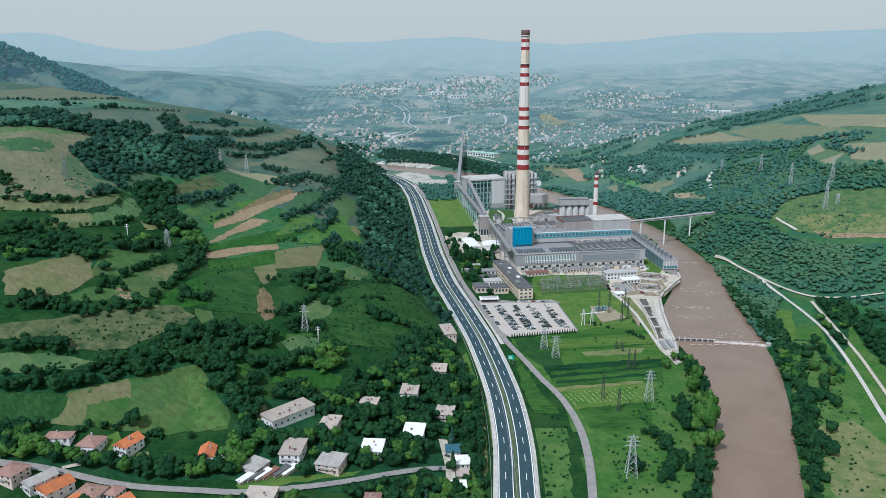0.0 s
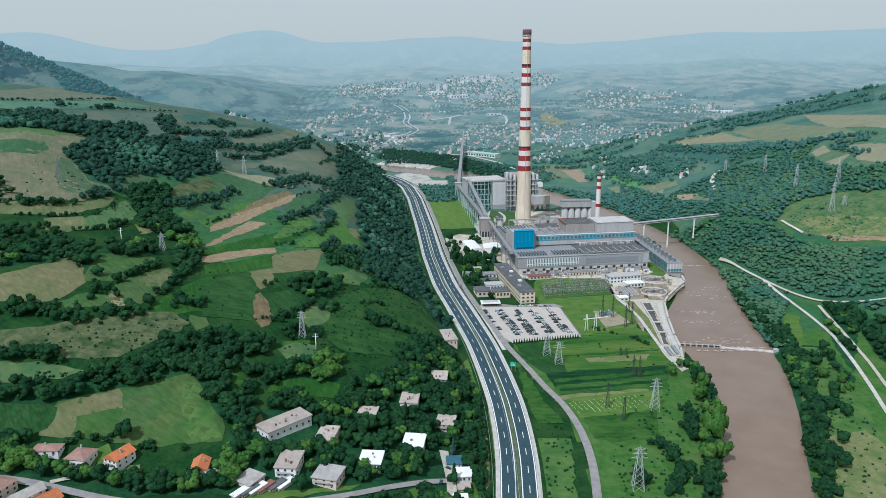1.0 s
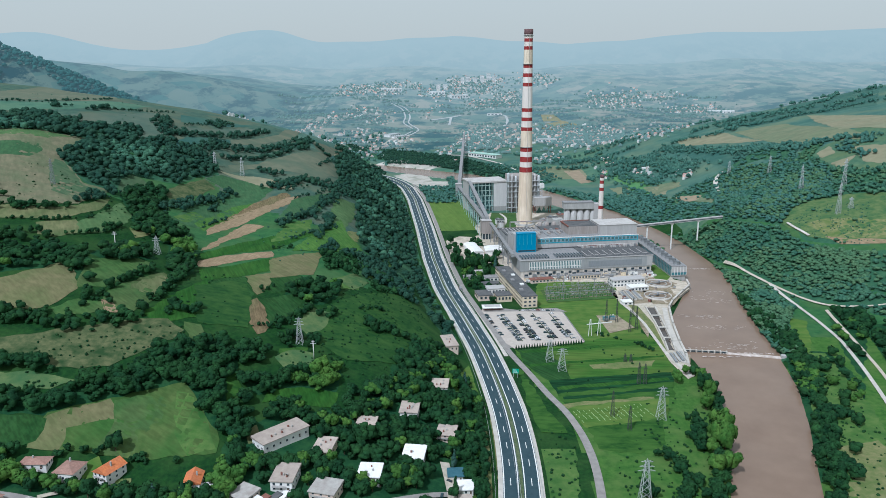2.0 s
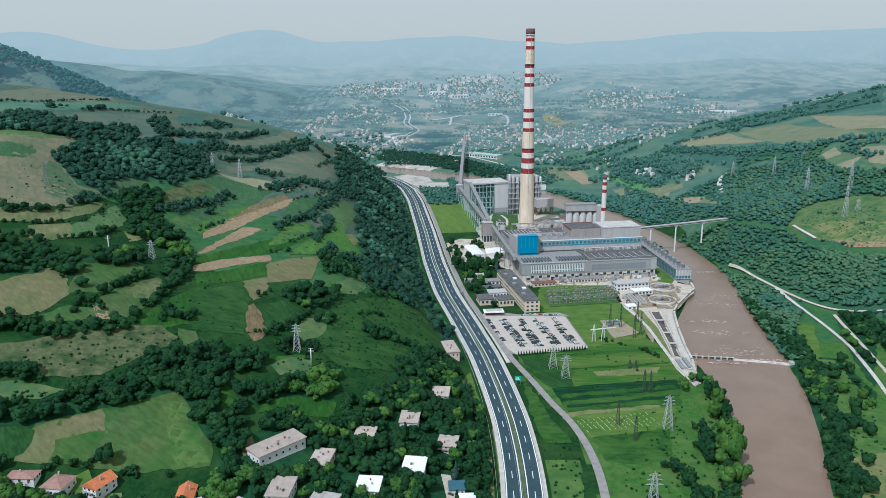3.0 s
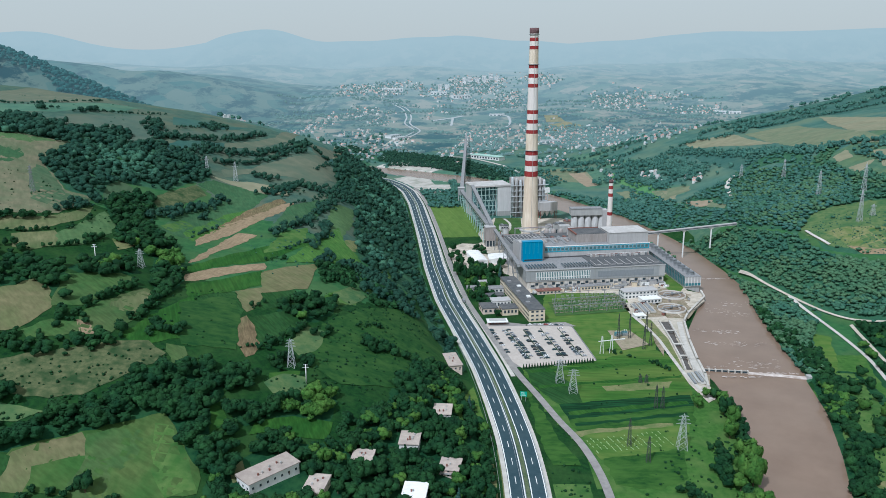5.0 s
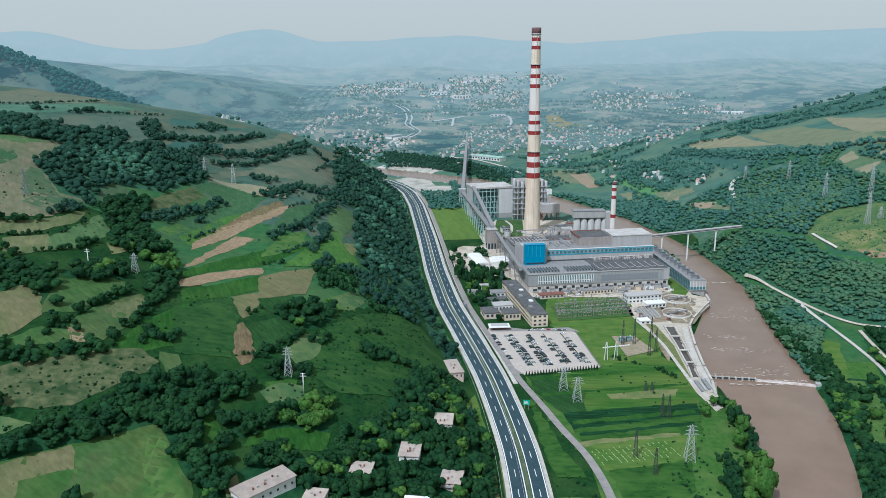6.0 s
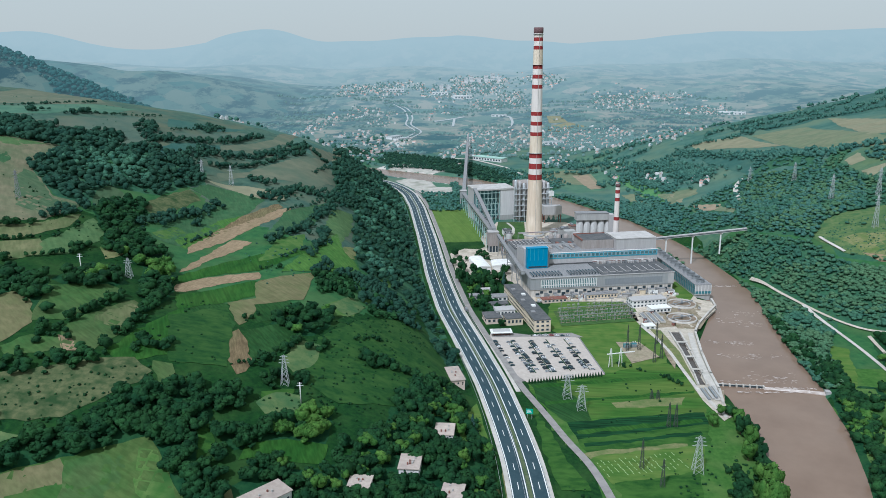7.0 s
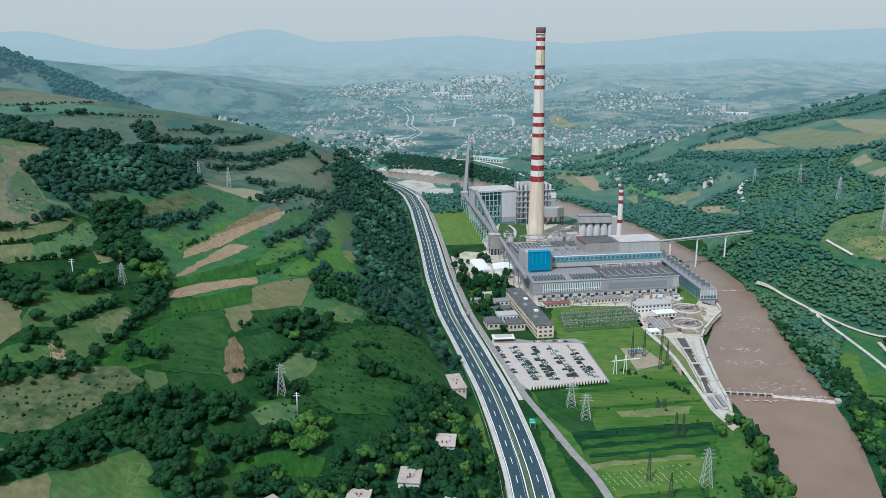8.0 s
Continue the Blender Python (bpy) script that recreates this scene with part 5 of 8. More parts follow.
# ---- conveyors ----
def gallery(a, b, w, h, label, legs=0, legmat=None, base=None, clad=None):
    t = thing("conveyor_bridge", label, "conveyor")
    A, B = Vector(a), Vector(b)
    bm = bmesh.new()
    beam(bm, A, B, w, h)
    part("gallery", bm, clad or M_GREY_CLAD, t)
    d = (B - A).normalized()
    up = Vector((0, 0, 1))
    bm = bmesh.new()
    beam(bm, A + up * h * 0.55, B + up * h * 0.55, w * 1.1, 0.5)
    part("roof", bm, clad or M_GREY_ROOF, t)
    side = d.cross(up).normalized() * w / 2
    for s in (-1, 1):
        bm = bmesh.new()
        beam(bm, A + side * s * 1.04, B + side * s * 1.04, 0.2, h * 0.3)
        part("window_band", bm, M_WINDOW, t)
    for i in range(legs):
        p = A + (B - A) * ((i + 0.5) / legs)
        g = float(ground_z(p.x, p.y)) - 0.3 if base is None else base
        bm = bmesh.new()
        for s in (-1, 1):
            beam(bm, p + side * s * 0.9 - up * h / 2, Vector((p.x, p.y, g)) + side * s * 1.5, 0.8)
        beam(bm, Vector((p.x, p.y, (p.z + g) / 2)) - side * 1.2, Vector((p.x, p.y, (p.z + g) / 2)) + side * 1.2, 0.6)
        part("trestle", bm, legmat or M_GREEN_STEEL, t)
    return t


gallery((7, 1424, 22), (42, 1112, 29), 6.0, 4.2, "grey elevated coal conveyor gallery on green trestles", 14)
gallery((24, 1304, 52), (47, 1108, 30), 5.0, 4.0, "inclined grey coal conveyor rising to a boiler house", 4, M_DULL_STEEL)
gallery((7, 1432, 24), (22, 2180, 27), 6.0, 5.0, "long grey overland conveyor receding across a valley", 13, M_DULL_STEEL)
# Last stretch is made narrower to taper as seen from the camera.
gallery((22, 2180, 27), (27, 2420, 26), 3.6, 4.0, "far end of a grey overland conveyor, narrowed to fit the view", 3, M_DULL_STEEL)
gallery((52, 1098, 24), (70, 905, 27), 4.0, 3.4, "grey conveyor gallery running down beside a hall", 5, M_DULL_STEEL)
gallery((250, 1052, 30), (374, 1062, 41), 3.8, 2.6, "pale conveyor bridge crossing a muddy river", 0, clad=M_LIGHT_CLAD)
for _x, _b in ((268, -3), (303, -6), (340, 8)):
    _z = 30 + (_x - 250) / 124 * 11 - 1.8
    pier = thing("bridge_pier", "slender concrete pier under a conveyor bridge", "pier", pose(_x, 1052 + (_x - 250) * 0.08, 0), "conveyor bridge piers")
    part("shaft", boxes((-0.75, -0.75, _b, 0.75, 0.75, _z - 1)), M_WHITE, pier)
    part("cap", boxes((-2.2, -1.4, _z - 1, 2.2, 1.4, _z)), M_CONCRETE, pier)
junction = thing("transfer_tower", "grey conveyor transfer tower on open legs", "transfer tower", pose(6, 1428, 0))
part("house", boxes((-6, -5, 15, 6, 6, 28)), M_GREY_CLAD, junction)
part("roof", boxes((-6.5, -5.5, 28, 6.5, 6.5, 28.8)), M_LIGHT_CLAD, junction)
for _x in (-5.5, 4.3):
    for _y in (-4.5, 4.3):
        part("leg", boxes((_x, _y, 0, _x + 1.2, _y + 1.2, 15)), M_SILO, junction)
transfer = thing("transfer_tower", "square concrete transfer house with dark openings", "transfer tower", pose(45, 1104, 0, 0, 0, 10))
part("house", boxes((-7, -6, 9, 7, 7, 28)), M_DUSTY_CLAD, transfer)
part("roof", boxes((-7.5, -6.5, 28, 7.5, 7.5, 28.8)), M_LIGHT_CLAD, transfer)
part("base", boxes((-6.4, -5.4, 0, 6.4, 6.5, 9)), M_WINDOW, transfer)
for _x in (-7, -2.5, 2, 5.8):
    part("column", boxes((_x, -6, 0, _x + 1.2, -4.8, 9)), M_SILO, transfer)

# ---- cooling cells along the river ----
cooling = thing("cooling_house", "long teal panelled cooling house with fan cells on its roof", "cooling tower", pose(262, 901, 0, 0, 0, 5.5))
part("wall", boxes((-1, 0, 3, 17, 150, 14)), M_TEAL, cooling)
part("base", boxes((-0.4, 0.6, -4, 16.4, 149.4, 3)), M_SILO, cooling)
part("end_wall", boxes((-1.3, -0.5, 3, 17.3, 0.1, 14.3)), M_LIGHT_CLAD, cooling)
part("end_band", boxes((-1.35, -0.6, 4, 17.35, -0.1, 7)), M_TEAL, cooling)
part("roof", boxes((-1.4, -0.6, 14, 17.4, 150.5, 14.8)), M_GREY_ROOF, cooling)
part("side_band", boxes((-1.25, 1, 9.5, -0.9, 149, 12.5)), M_GLAZING, cooling)
for _i in range(30):
    part("rib", boxes((-1.5, 2 + _i * 5, 3, -0.9, 2.5 + _i * 5, 14)), M_DULL_STEEL, cooling)
for _i in range(11):
    _c = part("fan_stack", lathe([(4.6, 14.8), (4.1, 17), (4.5, 18.4)], 20, cap=False), M_DULL_STEEL, cooling, m=pose(8, 9 + _i * 13.2, 0))
    part("fan_cover", lathe([(4.0, 16.6), (0.4, 17.2)], 20), M_WINDOW, _c)
for _i in range(6):
    part("end_rib", boxes((-1.3 + _i * 3.6, -0.8, 3, -0.9 + _i * 3.6, -0.3, 14.3)), M_WHITE, cooling)

# ---- office wing and small buildings ----
def flat_block(name, label, category, m, w, d, h, wall, roof, wins=0, floors=1, side_wins=0, group=""):
    t = thing(name, label, category, m, group)
    for k in range(int(max(w, d) / 12) + 1):
        c = m @ Vector((w / 2, min(6 + 12 * k, d / 2 if d < 12 else d - 5), 0))
        KEEP_CLEAR.append((c.x, c.y, min(w, 14) * 0.55))
    part("wall", boxes((0, 0, 0, w, d, h)), wall, t)
    part("roof", boxes((-0.4, -0.4, h, w + 0.4, d + 0.4, h + 0.6)), roof, t)
    for f in range(floors):
        z = h * (f + 0.4) / floors
        if wins:
            window_row(t, wins, 0.8, w - 0.8, -0.02, z, z + h / floors * 0.42, border=0.12, gap=0.5)
        for i in range(side_wins):
            y = d * (i + 0.3) / side_wins
            part("window", boxes((-0.1, y, z, 0.1, y + d / side_wins * 0.5, z + h / floors * 0.42)), M_WINDOW, t)
    return t


office = flat_block("office_block", "long cream office wing with a dark flat roof", "office", pose(72, 789, 0, 0, 0, 11), 16.5, 120, 12.5, M_CREAM, M_DARK_ROOF, 3, 3, 30)
for _i in range(5):
    part("roof_hatch", boxes((3 + (_i % 2) * 6, 20 + _i * 19, 13.1, 7 + (_i % 2) * 6, 25 + _i * 19, 14.4)), M_WHITE if _i % 2 else M_GREY_ROOF, office)
flat_block("low_block", "low pale workshop with a flat roof", "workshop", pose(46, 808, 0, 0, 0, 11), 17, 16, 7, M_CREAM, M_DARK_ROOF, 4, 1, 3)
flat_block("low_block", "white stepped canteen building", "canteen", pose(37, 830, 0, 0, 0, 11), 20, 13, 8, M_WHITE, M_LIGHT_CLAD, 5, 1, 2)
flat_block("low_block", "low grey-roofed block beside the plant road", "workshop", pose(26, 812, 0, 0, 0, 11), 16, 20, 6, M_PINK, M_DARK_ROOF, 3, 1, 3)
flat_block("low_block", "long low shed with dark roof", "shed", pose(30, 858, 0, 0, 0, 11), 22, 10, 5, M_GREY_CLAD, M_DARK_ROOF, 4, 1)
flat_block("low_block", "pale flat roofed hut among trees", "hut", pose(36, 884, 0, 0, 0, 8), 16, 12, 5, M_WHITE, M_GREY_ROOF, 3, 1)
flat_block("low_block", "small grey hut by the road", "hut", pose(11, 890, 0, 0, 0, 10), 11, 8, 4.5, M_GREY_CLAD, M_GREY_ROOF, 2, 1)
flat_block("low_block", "pale roofed hut among trees", "hut", pose(24, 912, 0, 0, 0, 8), 15, 8, 4.5, M_WHITE, M_LIGHT_CLAD, 3, 1)
gate = flat_block("gatehouse", "rust red gatehouse at the car park entrance", "gatehouse", pose(32, 781, 0, 0, 0, 5), 16, 7, 3.6, M_RUST, M_LIGHT_CLAD, 5, 1)
part("canopy", boxes((-3, -4, 3.6, 18, 8, 4.1)), M_WHITE, gate)
# two white store sheds
for _x, _y, _w, _d, _r in ((22, 1000, 17, 50, 12), (42, 1008, 38, 26, 4)):
    st = thing("store_shed", "white store shed with a low curved roof", "shed", pose(_x, _y, 0, 0, 0, _r), "white store sheds")
    part("wall", boxes((0, 0, 0, _w, _d, 6)), M_WHITE, st)
    _bm = bmesh.new()
    _ring = [[_bm.verts.new((_w * (0.5 - 0.53 * math.cos(math.pi * k / 8)), yy, 6 + 2.2 * math.sin(math.pi * k / 8))) for k in range(9)] for yy in (-0.5, _d + 0.5)]
    for _k in range(8):
        _bm.faces.new((_ring[0][_k], _ring[0][_k + 1], _ring[1][_k + 1], _ring[1][_k]))
    _bm.faces.new(_ring[0][::-1])
    _bm.faces.new(_ring[1])
    part("roof", _bm, M_WHITE, st)
    part("door", boxes((_w * 0.3, -0.2, 0, _w * 0.7, 0.2, 4.5)), M_DULL_STEEL, st)
loading = flat_block("loading_dock", "open loading dock with dark bays", "loading dock", pose(40, 1040, 0, 0, 0, 4), 34, 14, 6, M_WHITE, M_YARD, 8, 1)
flat_block("water_works", "white two-storey water treatment building", "water works", pose(183, 862, 0, 0, 0, 13), 40, 14, 8, M_WHITE, M_LIGHT_CLAD, 9, 2, 3)
flat_block("low_block", "low white annex of the water works", "annex", pose(200, 846, 0, 0, 0, 13), 22, 12, 4.5, M_WHITE, M_WHITE, 5, 1)
flat_block("low_block", "white flat hut beside the channel", "hut", pose(181, 797, 0, 0, 0, 8), 11, 9, 3.5, M_WHITE, M_WHITE, 2, 1)
flat_block("control_house", "low pale switchyard control house", "control house", pose(140, 892, 0, 0, 0, 12), 36, 8, 5, M_CREAM, M_GREY_ROOF, 9, 1)
flat_block("control_house", "low brown roofed switchyard store", "store", pose(90, 878, 0, 0, 0, 12), 28, 9, 4, M_PINK, M_RUST, 6, 1)


# ---- river works: yard, clarifiers, channel, weir, foam ----
def patch(name, mat, label, category, lift, *corners, parent=None):
    """A flat-lying area of paving draped on the ground."""
    bm = bmesh.new()
    f = bm.faces.new([bm.verts.new((x, y, 0)) for x, y in corners])
    bmesh.ops.triangulate(bm, faces=[f])
    xs, ys = [c[0] for c in corners], [c[1] for c in corners]
    for c in GX[(GX > min(xs)) & (GX < max(xs))]:
        bmesh.ops.bisect_plane(bm, geom=bm.verts[:] + bm.edges[:] + bm.faces[:], plane_co=(c, 0, 0), plane_no=(1, 0, 0))
    for c in GY[(GY > min(ys)) & (GY < max(ys))]:
        bmesh.ops.bisect_plane(bm, geom=bm.verts[:] + bm.edges[:] + bm.faces[:], plane_co=(0, c, 0), plane_no=(0, 1, 0))
    for v in bm.verts:
        v.co.z = max(float(ground_z(v.co.x, v.co.y)), -0.6) + lift
    bmesh.ops.recalc_face_normals(bm, faces=bm.faces[:])
    if sum(f.normal.z * f.calc_area() for f in bm.faces) < 0:
        bmesh.ops.reverse_faces(bm, faces=bm.faces[:])
    return tagged(part(name, bm, mat), label, category, kind="structure")


patch("pavement", M_YARD, "pale dusty concrete yard of the power station", "yard", 0.5, (74, 884), (62, 960), (20, 985), (22, 1105), (36, 1130), (30, 1180), (60, 1292), (170, 1290), (225, 1190), (250, 1056), (268, 1000), (262, 895), (275, 886), (270, 858), (238, 812), (226, 788), (203, 800), (184, 815), (186, 866), (176, 884), (140, 884))
patch("pavement", M_YARD, "pale dusty ground round the store sheds", "yard", 0.42, (-6, 1010), (16, 984), (64, 958), (70, 1010), (36, 1112), (6, 1118), (-14, 1090))
patch("pavement", M_GRAVEL, "worn gravel apron beside the intake channel", "apron", 0.55, (176, 850), (200, 850), (228, 790), (218, 740), (211, 690), (208, 655), (205, 636), (202, 614), (194, 606), (189, 640), (189, 690), (188, 760), (180, 800))
patch("lawn", FIELD_MATS["dry"], "dry grass strip between channel walls", "lawn", 0.62, (186, 800), (196, 795), (199, 740), (195, 690), (193, 668), (192.5, 668), (192, 700), (191.6, 740))
patch("lawn", FIELD_MATS["green1"], "small lawn beside the chimney foot", "lawn", 0.6, (58, 1165), (94, 1170), (100, 1228), (104, 1290), (62, 1292), (56, 1230))
ribbon("pavement", [(62, 1168), (80, 1200), (84, 1250), (76, 1285)], 4, M_CONCRETE, 0.75, "curved concrete path across a lawn", "path", step=5)
patch("lawn", FIELD_MATS["lawn"], "green lawn strip between hall and cooling house", "lawn", 0.62, (246, 962), (258, 958), (261, 905), (244, 872), (240, 905))
patch("pavement", M_BARE, "bare earth plot under the transformers", "transformer yard", 0.55, (146, 764), (168, 764), (178, 728), (150, 713))
patch("pavement", FIELD_MATS["green1"], "grassy switchyard ground", "switchyard", 0.55, (98, 852), (183, 880), (181, 822), (101, 806))


def wall_run(line, w, z0, z1, mat, label):
    bm = bmesh.new()
    for a, b in zip(line, line[1:]):
        d = Vector((b[0] - a[0], b[1] - a[1], 0))
        n = d.normalized() * (w * 0.45)
        c = (Vector((*a, 0)) + Vector((*b, 0))) / 2
        m = Matrix.Translation((c.x, c.y, (z0 + z1) / 2)) @ Matrix.Rotation(math.atan2(d.y, d.x), 4, "Z") @ Matrix.Diagonal((d.length + w * 0.9, w, z1 - z0, 1))
        bmesh.ops.create_cube(bm, size=1.0, matrix=m)
    return one("channel_wall", bm, mat, label, "retaining wall")


ribbon("pavement", [(180, 806), (187, 770), (190, 740), (190, 700), (191, 660), (195, 630), (198, 612)], 3.0, M_CONCRETE, 0, "pale concrete path along the channel", "path", step=5, flat=0.7)
ribbon("pavement", [(223, 788), (214, 745), (208.5, 700), (205.5, 668), (201, 640)], 5, M_CONCRETE, 0, "pale concrete walkway on the river wall", "walkway", step=5, flat=0.72)
wall_run([(276, 890), (273, 868), (260, 848), (238, 812), (228, 790), (218, 738), (211, 690), (208, 660), (203, 636)], 2.0, -6, 2.2, M_CONCRETE, "pale concrete river wall with a sharp tip")
wall_run([(203, 790), (201, 740), (197, 690), (194, 668)], 1.4, 0, 2.0, M_CONCRETE, "concrete side wall of the intake channel")
wall_run([(213, 790), (209, 740), (204, 690), (201, 668)], 1.4, 0, 2.0, M_CONCRETE, "concrete side wall of the intake channel")
for _y, _x0, _x1 in ((760, 202, 211), (725, 200, 208), (697, 198, 205)):
    one("channel_bridge", boxes((_x0 - 1, _y - 1.2, 1.9, _x1 + 1, _y + 1.2, 2.5)), M_CONCRETE, "narrow concrete footbridge over the intake channel", "footbridge", group="channel footbridges")
patch("water", surface("dark_channel_water", (0.05, 0.042, 0.035), (0.075, 0.06, 0.05), 6, rough=0.2), "dark still water in the intake channel", "channel", 0.75, (203, 789), (212, 789), (208, 740), (203, 690), (200, 669), (195, 669), (198, 690), (202, 740))
for _i in range(4):
    one("sluice_frame", boxes((193 + _i * 3.4, 640 + _i * 1.5, 1.0, 195 + _i * 3.4, 660 + _i * 1.5, 2.0)), M_SILO if _i % 2 else M_DULL_STEEL, "low concrete sluice chamber wall", "sluice", group="sluice chambers")
for _i, (_u, _y) in enumerate(((190, 812), (197, 815), (204, 818))):
    basin = thing("settling_basin", "long narrow settling basin with dark water", "basin", pose(_u, _y, 0, 0, 0, 4), "settling basins")
    part("rim", boxes((-2.6, -2, 0.8, -2.0, 30, 2.4), (2.0, -2, 0.8, 2.6, 30, 2.4), (-2.6, -2.6, 0.8, 2.6, -2, 2.4), (-2.6, 30, 0.8, 2.6, 30.6, 2.4)), M_CONCRETE, basin)
    part("water", boxes((-2, -2, 1.2, 2, 30, 1.6)), M_DULL_STEEL, basin, "dark still water")
M_SLUDGE = surface("brown_sludge", (0.17, 0.125, 0.085), (0.25, 0.19, 0.135), 4, stain=(0.12, 0.09, 0.06), stain_size=9, stain_amount=0.7, rough=0.5)
for _x, _y, _r in ((239, 874, 15), (226, 828, 15)):
    cl = thing("clarifier", "round concrete clarifier basin with a bridge arm", "clarifier", pose(_x, _y, 0.35), "round clarifiers")
    part("rim", lathe([(_r, 0), (_r, 2.2), (_r - 0.7, 2.2), (_r - 0.7, 0.7)], 40, cap=False), M_CONCRETE, cl)
    part("inner_ring", lathe([(_r * 0.62, 0.6), (_r * 0.62, 1.9), (_r * 0.58, 1.9), (_r * 0.58, 0.6)], 36, cap=False), M_SILO, cl)
    part("basin_floor", lathe([(_r - 0.7, 0.5), (_r - 0.7, 0.9)], 40), M_SLUDGE, cl)
    _b = bmesh.new()
    beam(_b, (-_r, 0, 2.6), (_r, 0, 2.6), 1.2, 0.6)
    part("bridge_arm", _b, M_DULL_STEEL, cl, m=pose(0, 0, 0, 0, 0, 25))
    part("drum", lathe([(1.3, 0.9), (1.3, 4.2), (0.6, 5)], 20), M_DULL_STEEL, cl)

M_DIRT = surface("trampled_dirt", (0.2, 0.16, 0.11), (0.33, 0.275, 0.2), 2.5, stain=(0.13, 0.125, 0.07), stain_size=7, stain_amount=0.8)
# worn ground, chambers and small gear between the basins
for _c in (((186, 800), (214, 806), (222, 838), (212, 858), (192, 852)), ((214, 842), (250, 846), (262, 880), (240, 894), (216, 880)), ((214, 800), (236, 800), (250, 826), (246, 850), (214, 836)), ((196, 876), (226, 884), (250, 894), (240, 902), (200, 894)),
           ((100, 888), (130, 894), (150, 902), (120, 902), (96, 896)), ((184, 700), (190, 720), (191, 760), (187, 752), (184, 730)), ((206, 640), (212, 660), (206, 662), (198, 640))):
    patch("pavement", M_DIRT, "trampled brown dirt and dust in a works yard", "dirt patch", 0.58, *_c)
_yr = random.Random(44)
for _i in range(46):
    _x, _y = _yr.uniform(184, 262), _yr.uniform(796, 900)
    if any((_x - a) ** 2 + (_y - b) ** 2 < r * r for a, b, r in ((242, 874, 18), (230, 828, 19))) or float(edge_offset(RIVER_L, RIVER_R, np.array(_x), np.array(_y))) < 8:
        continue
    _w, _d, _h = _yr.uniform(1.2, 4.5), _yr.uniform(1.2, 3.5), _yr.uniform(0.8, 3.0)
    ck = thing("valve_chamber", "small worn concrete chamber with a steel lid in a yard", "chamber", pose(_x, _y, 0.4, 0, 0, _yr.uniform(0, 40)), "yard chambers")
    part("wall", boxes((0, 0, 0, _w, _d, _h)), _yr.choice([M_SILO, M_CONCRETE, M_DUSTY, M_RUST]), ck)
    part("lid", boxes((0.1, 0.1, _h, _w - 0.1, _d - 0.1, _h + 0.15)), _yr.choice([M_DULL_STEEL, M_DARK_ROOF, M_GREY_ROOF]), ck)
for _i in range(90):
    _u, _v = _yr.uniform(2, 165), _yr.uniform(-20, -2)
    _m = at_plant(_u, _v, 0.4, _yr.uniform(-10, 10))
    _h = _yr.uniform(1.2, 4.2)
    if _i % 3 == 0:
        tk = thing("storage_tank", "small pale upright tank at the foot of a hall", "tank", _m, "hall side tanks")
        part("shell", lathe([(1.1, 0), (1.1, _h), (0.4, _h + 0.5)], 14), _yr.choice([M_WHITE, M_PIPE, M_DULL_STEEL]), tk)
    else:
        ck = thing("equipment_cabinet", "pale equipment cabinet at the foot of a hall", "cabinet", _m, "hall side cabinets")
        part("body", boxes((0, 0, 0, _yr.uniform(1.5, 5), _yr.uniform(1, 2.5), _h)), _yr.choice([M_WHITE, M_SILO, M_DUSTY, M_CREAM, M_DULL_STEEL, M_DUSTY_WHITE, M_PINK, M_RUST]), ck)
        part("top", boxes((0.1, 0.1, _h, 1.4, 0.9, _h + 0.4)), M_DULL_STEEL, ck)

weir = thing("weir", "low river weir with concrete piers and white falling water", "weir")
_wa, _wm, _wb = Vector((212, 678, 0)), Vector((249, 673, 0)), Vector((294, 663, 0))
_b = bmesh.new()
beam(_b, _wm + Vector((0, 0, -4.6)), _wb + Vector((2, 0, -4.6)), 5.0, 1.4)
part("sill", _b, M_FOAM, weir, "white falling water over the sill")
_b = bmesh.new()
beam(_b, _wa + Vector((-2, 0, -2.2)), _wm + Vector((0, 0, -2.2)), 0.8, 0.4)
part("walkway", _b, M_CONCRETE, weir)
for _i in range(8):
    _p = _wa.lerp(_wm, _i / 7)
    part("pier", boxes((-0.55, -1.6, -7, 0.55, 1.6, -2.0)), M_CONCRETE, weir, m=pose(_p.x, _p.y, 0, 0, 0, -9))
for _i in range(7):
    _p = _wa.lerp(_wm, (_i + 0.5) / 7)
    part("gate", boxes((-1.75, -0.4, -7, 1.75, 0.4, -2.5)), M_WINDOW, weir, m=pose(_p.x, _p.y, 0, 0, 0, -9))
one("abutment", boxes((-1.5, -2.5, -6, 2.5, 2.5, -1.6)), M_SILO, "concrete abutment at the end of the weir", "abutment", m=pose(296, 663, 0, 0, 0, -9))
KEEP_CLEAR.append((296, 661, 6))


def foam_patch(rng, x, y, w, d, n):
    """Broken white water: many small flat ripples."""
    bm = bmesh.new()
    for _ in range(n):
        cx, cy = x + rng.gauss(0, w), y + rng.gauss(0, d)
        if float(edge_offset(RIVER_L, RIVER_R, np.array(cx), np.array(cy))) > -3:
            continue
        a, b = rng.uniform(0.5, 2.6), rng.uniform(0.15, 0.5)
        z = (-4.0 if cy > 662 else -5.0) + 0.12 + rng.uniform(0, 0.08)
        k = rng.randint(5, 7)
        bm.faces.new([bm.verts.new((cx + a * math.cos(6.283 * i / k) * rng.uniform(0.6, 1.2), cy + b * math.sin(6.283 * i / k) * rng.uniform(0.6, 1.2), z)) for i in range(k)])
    return bm


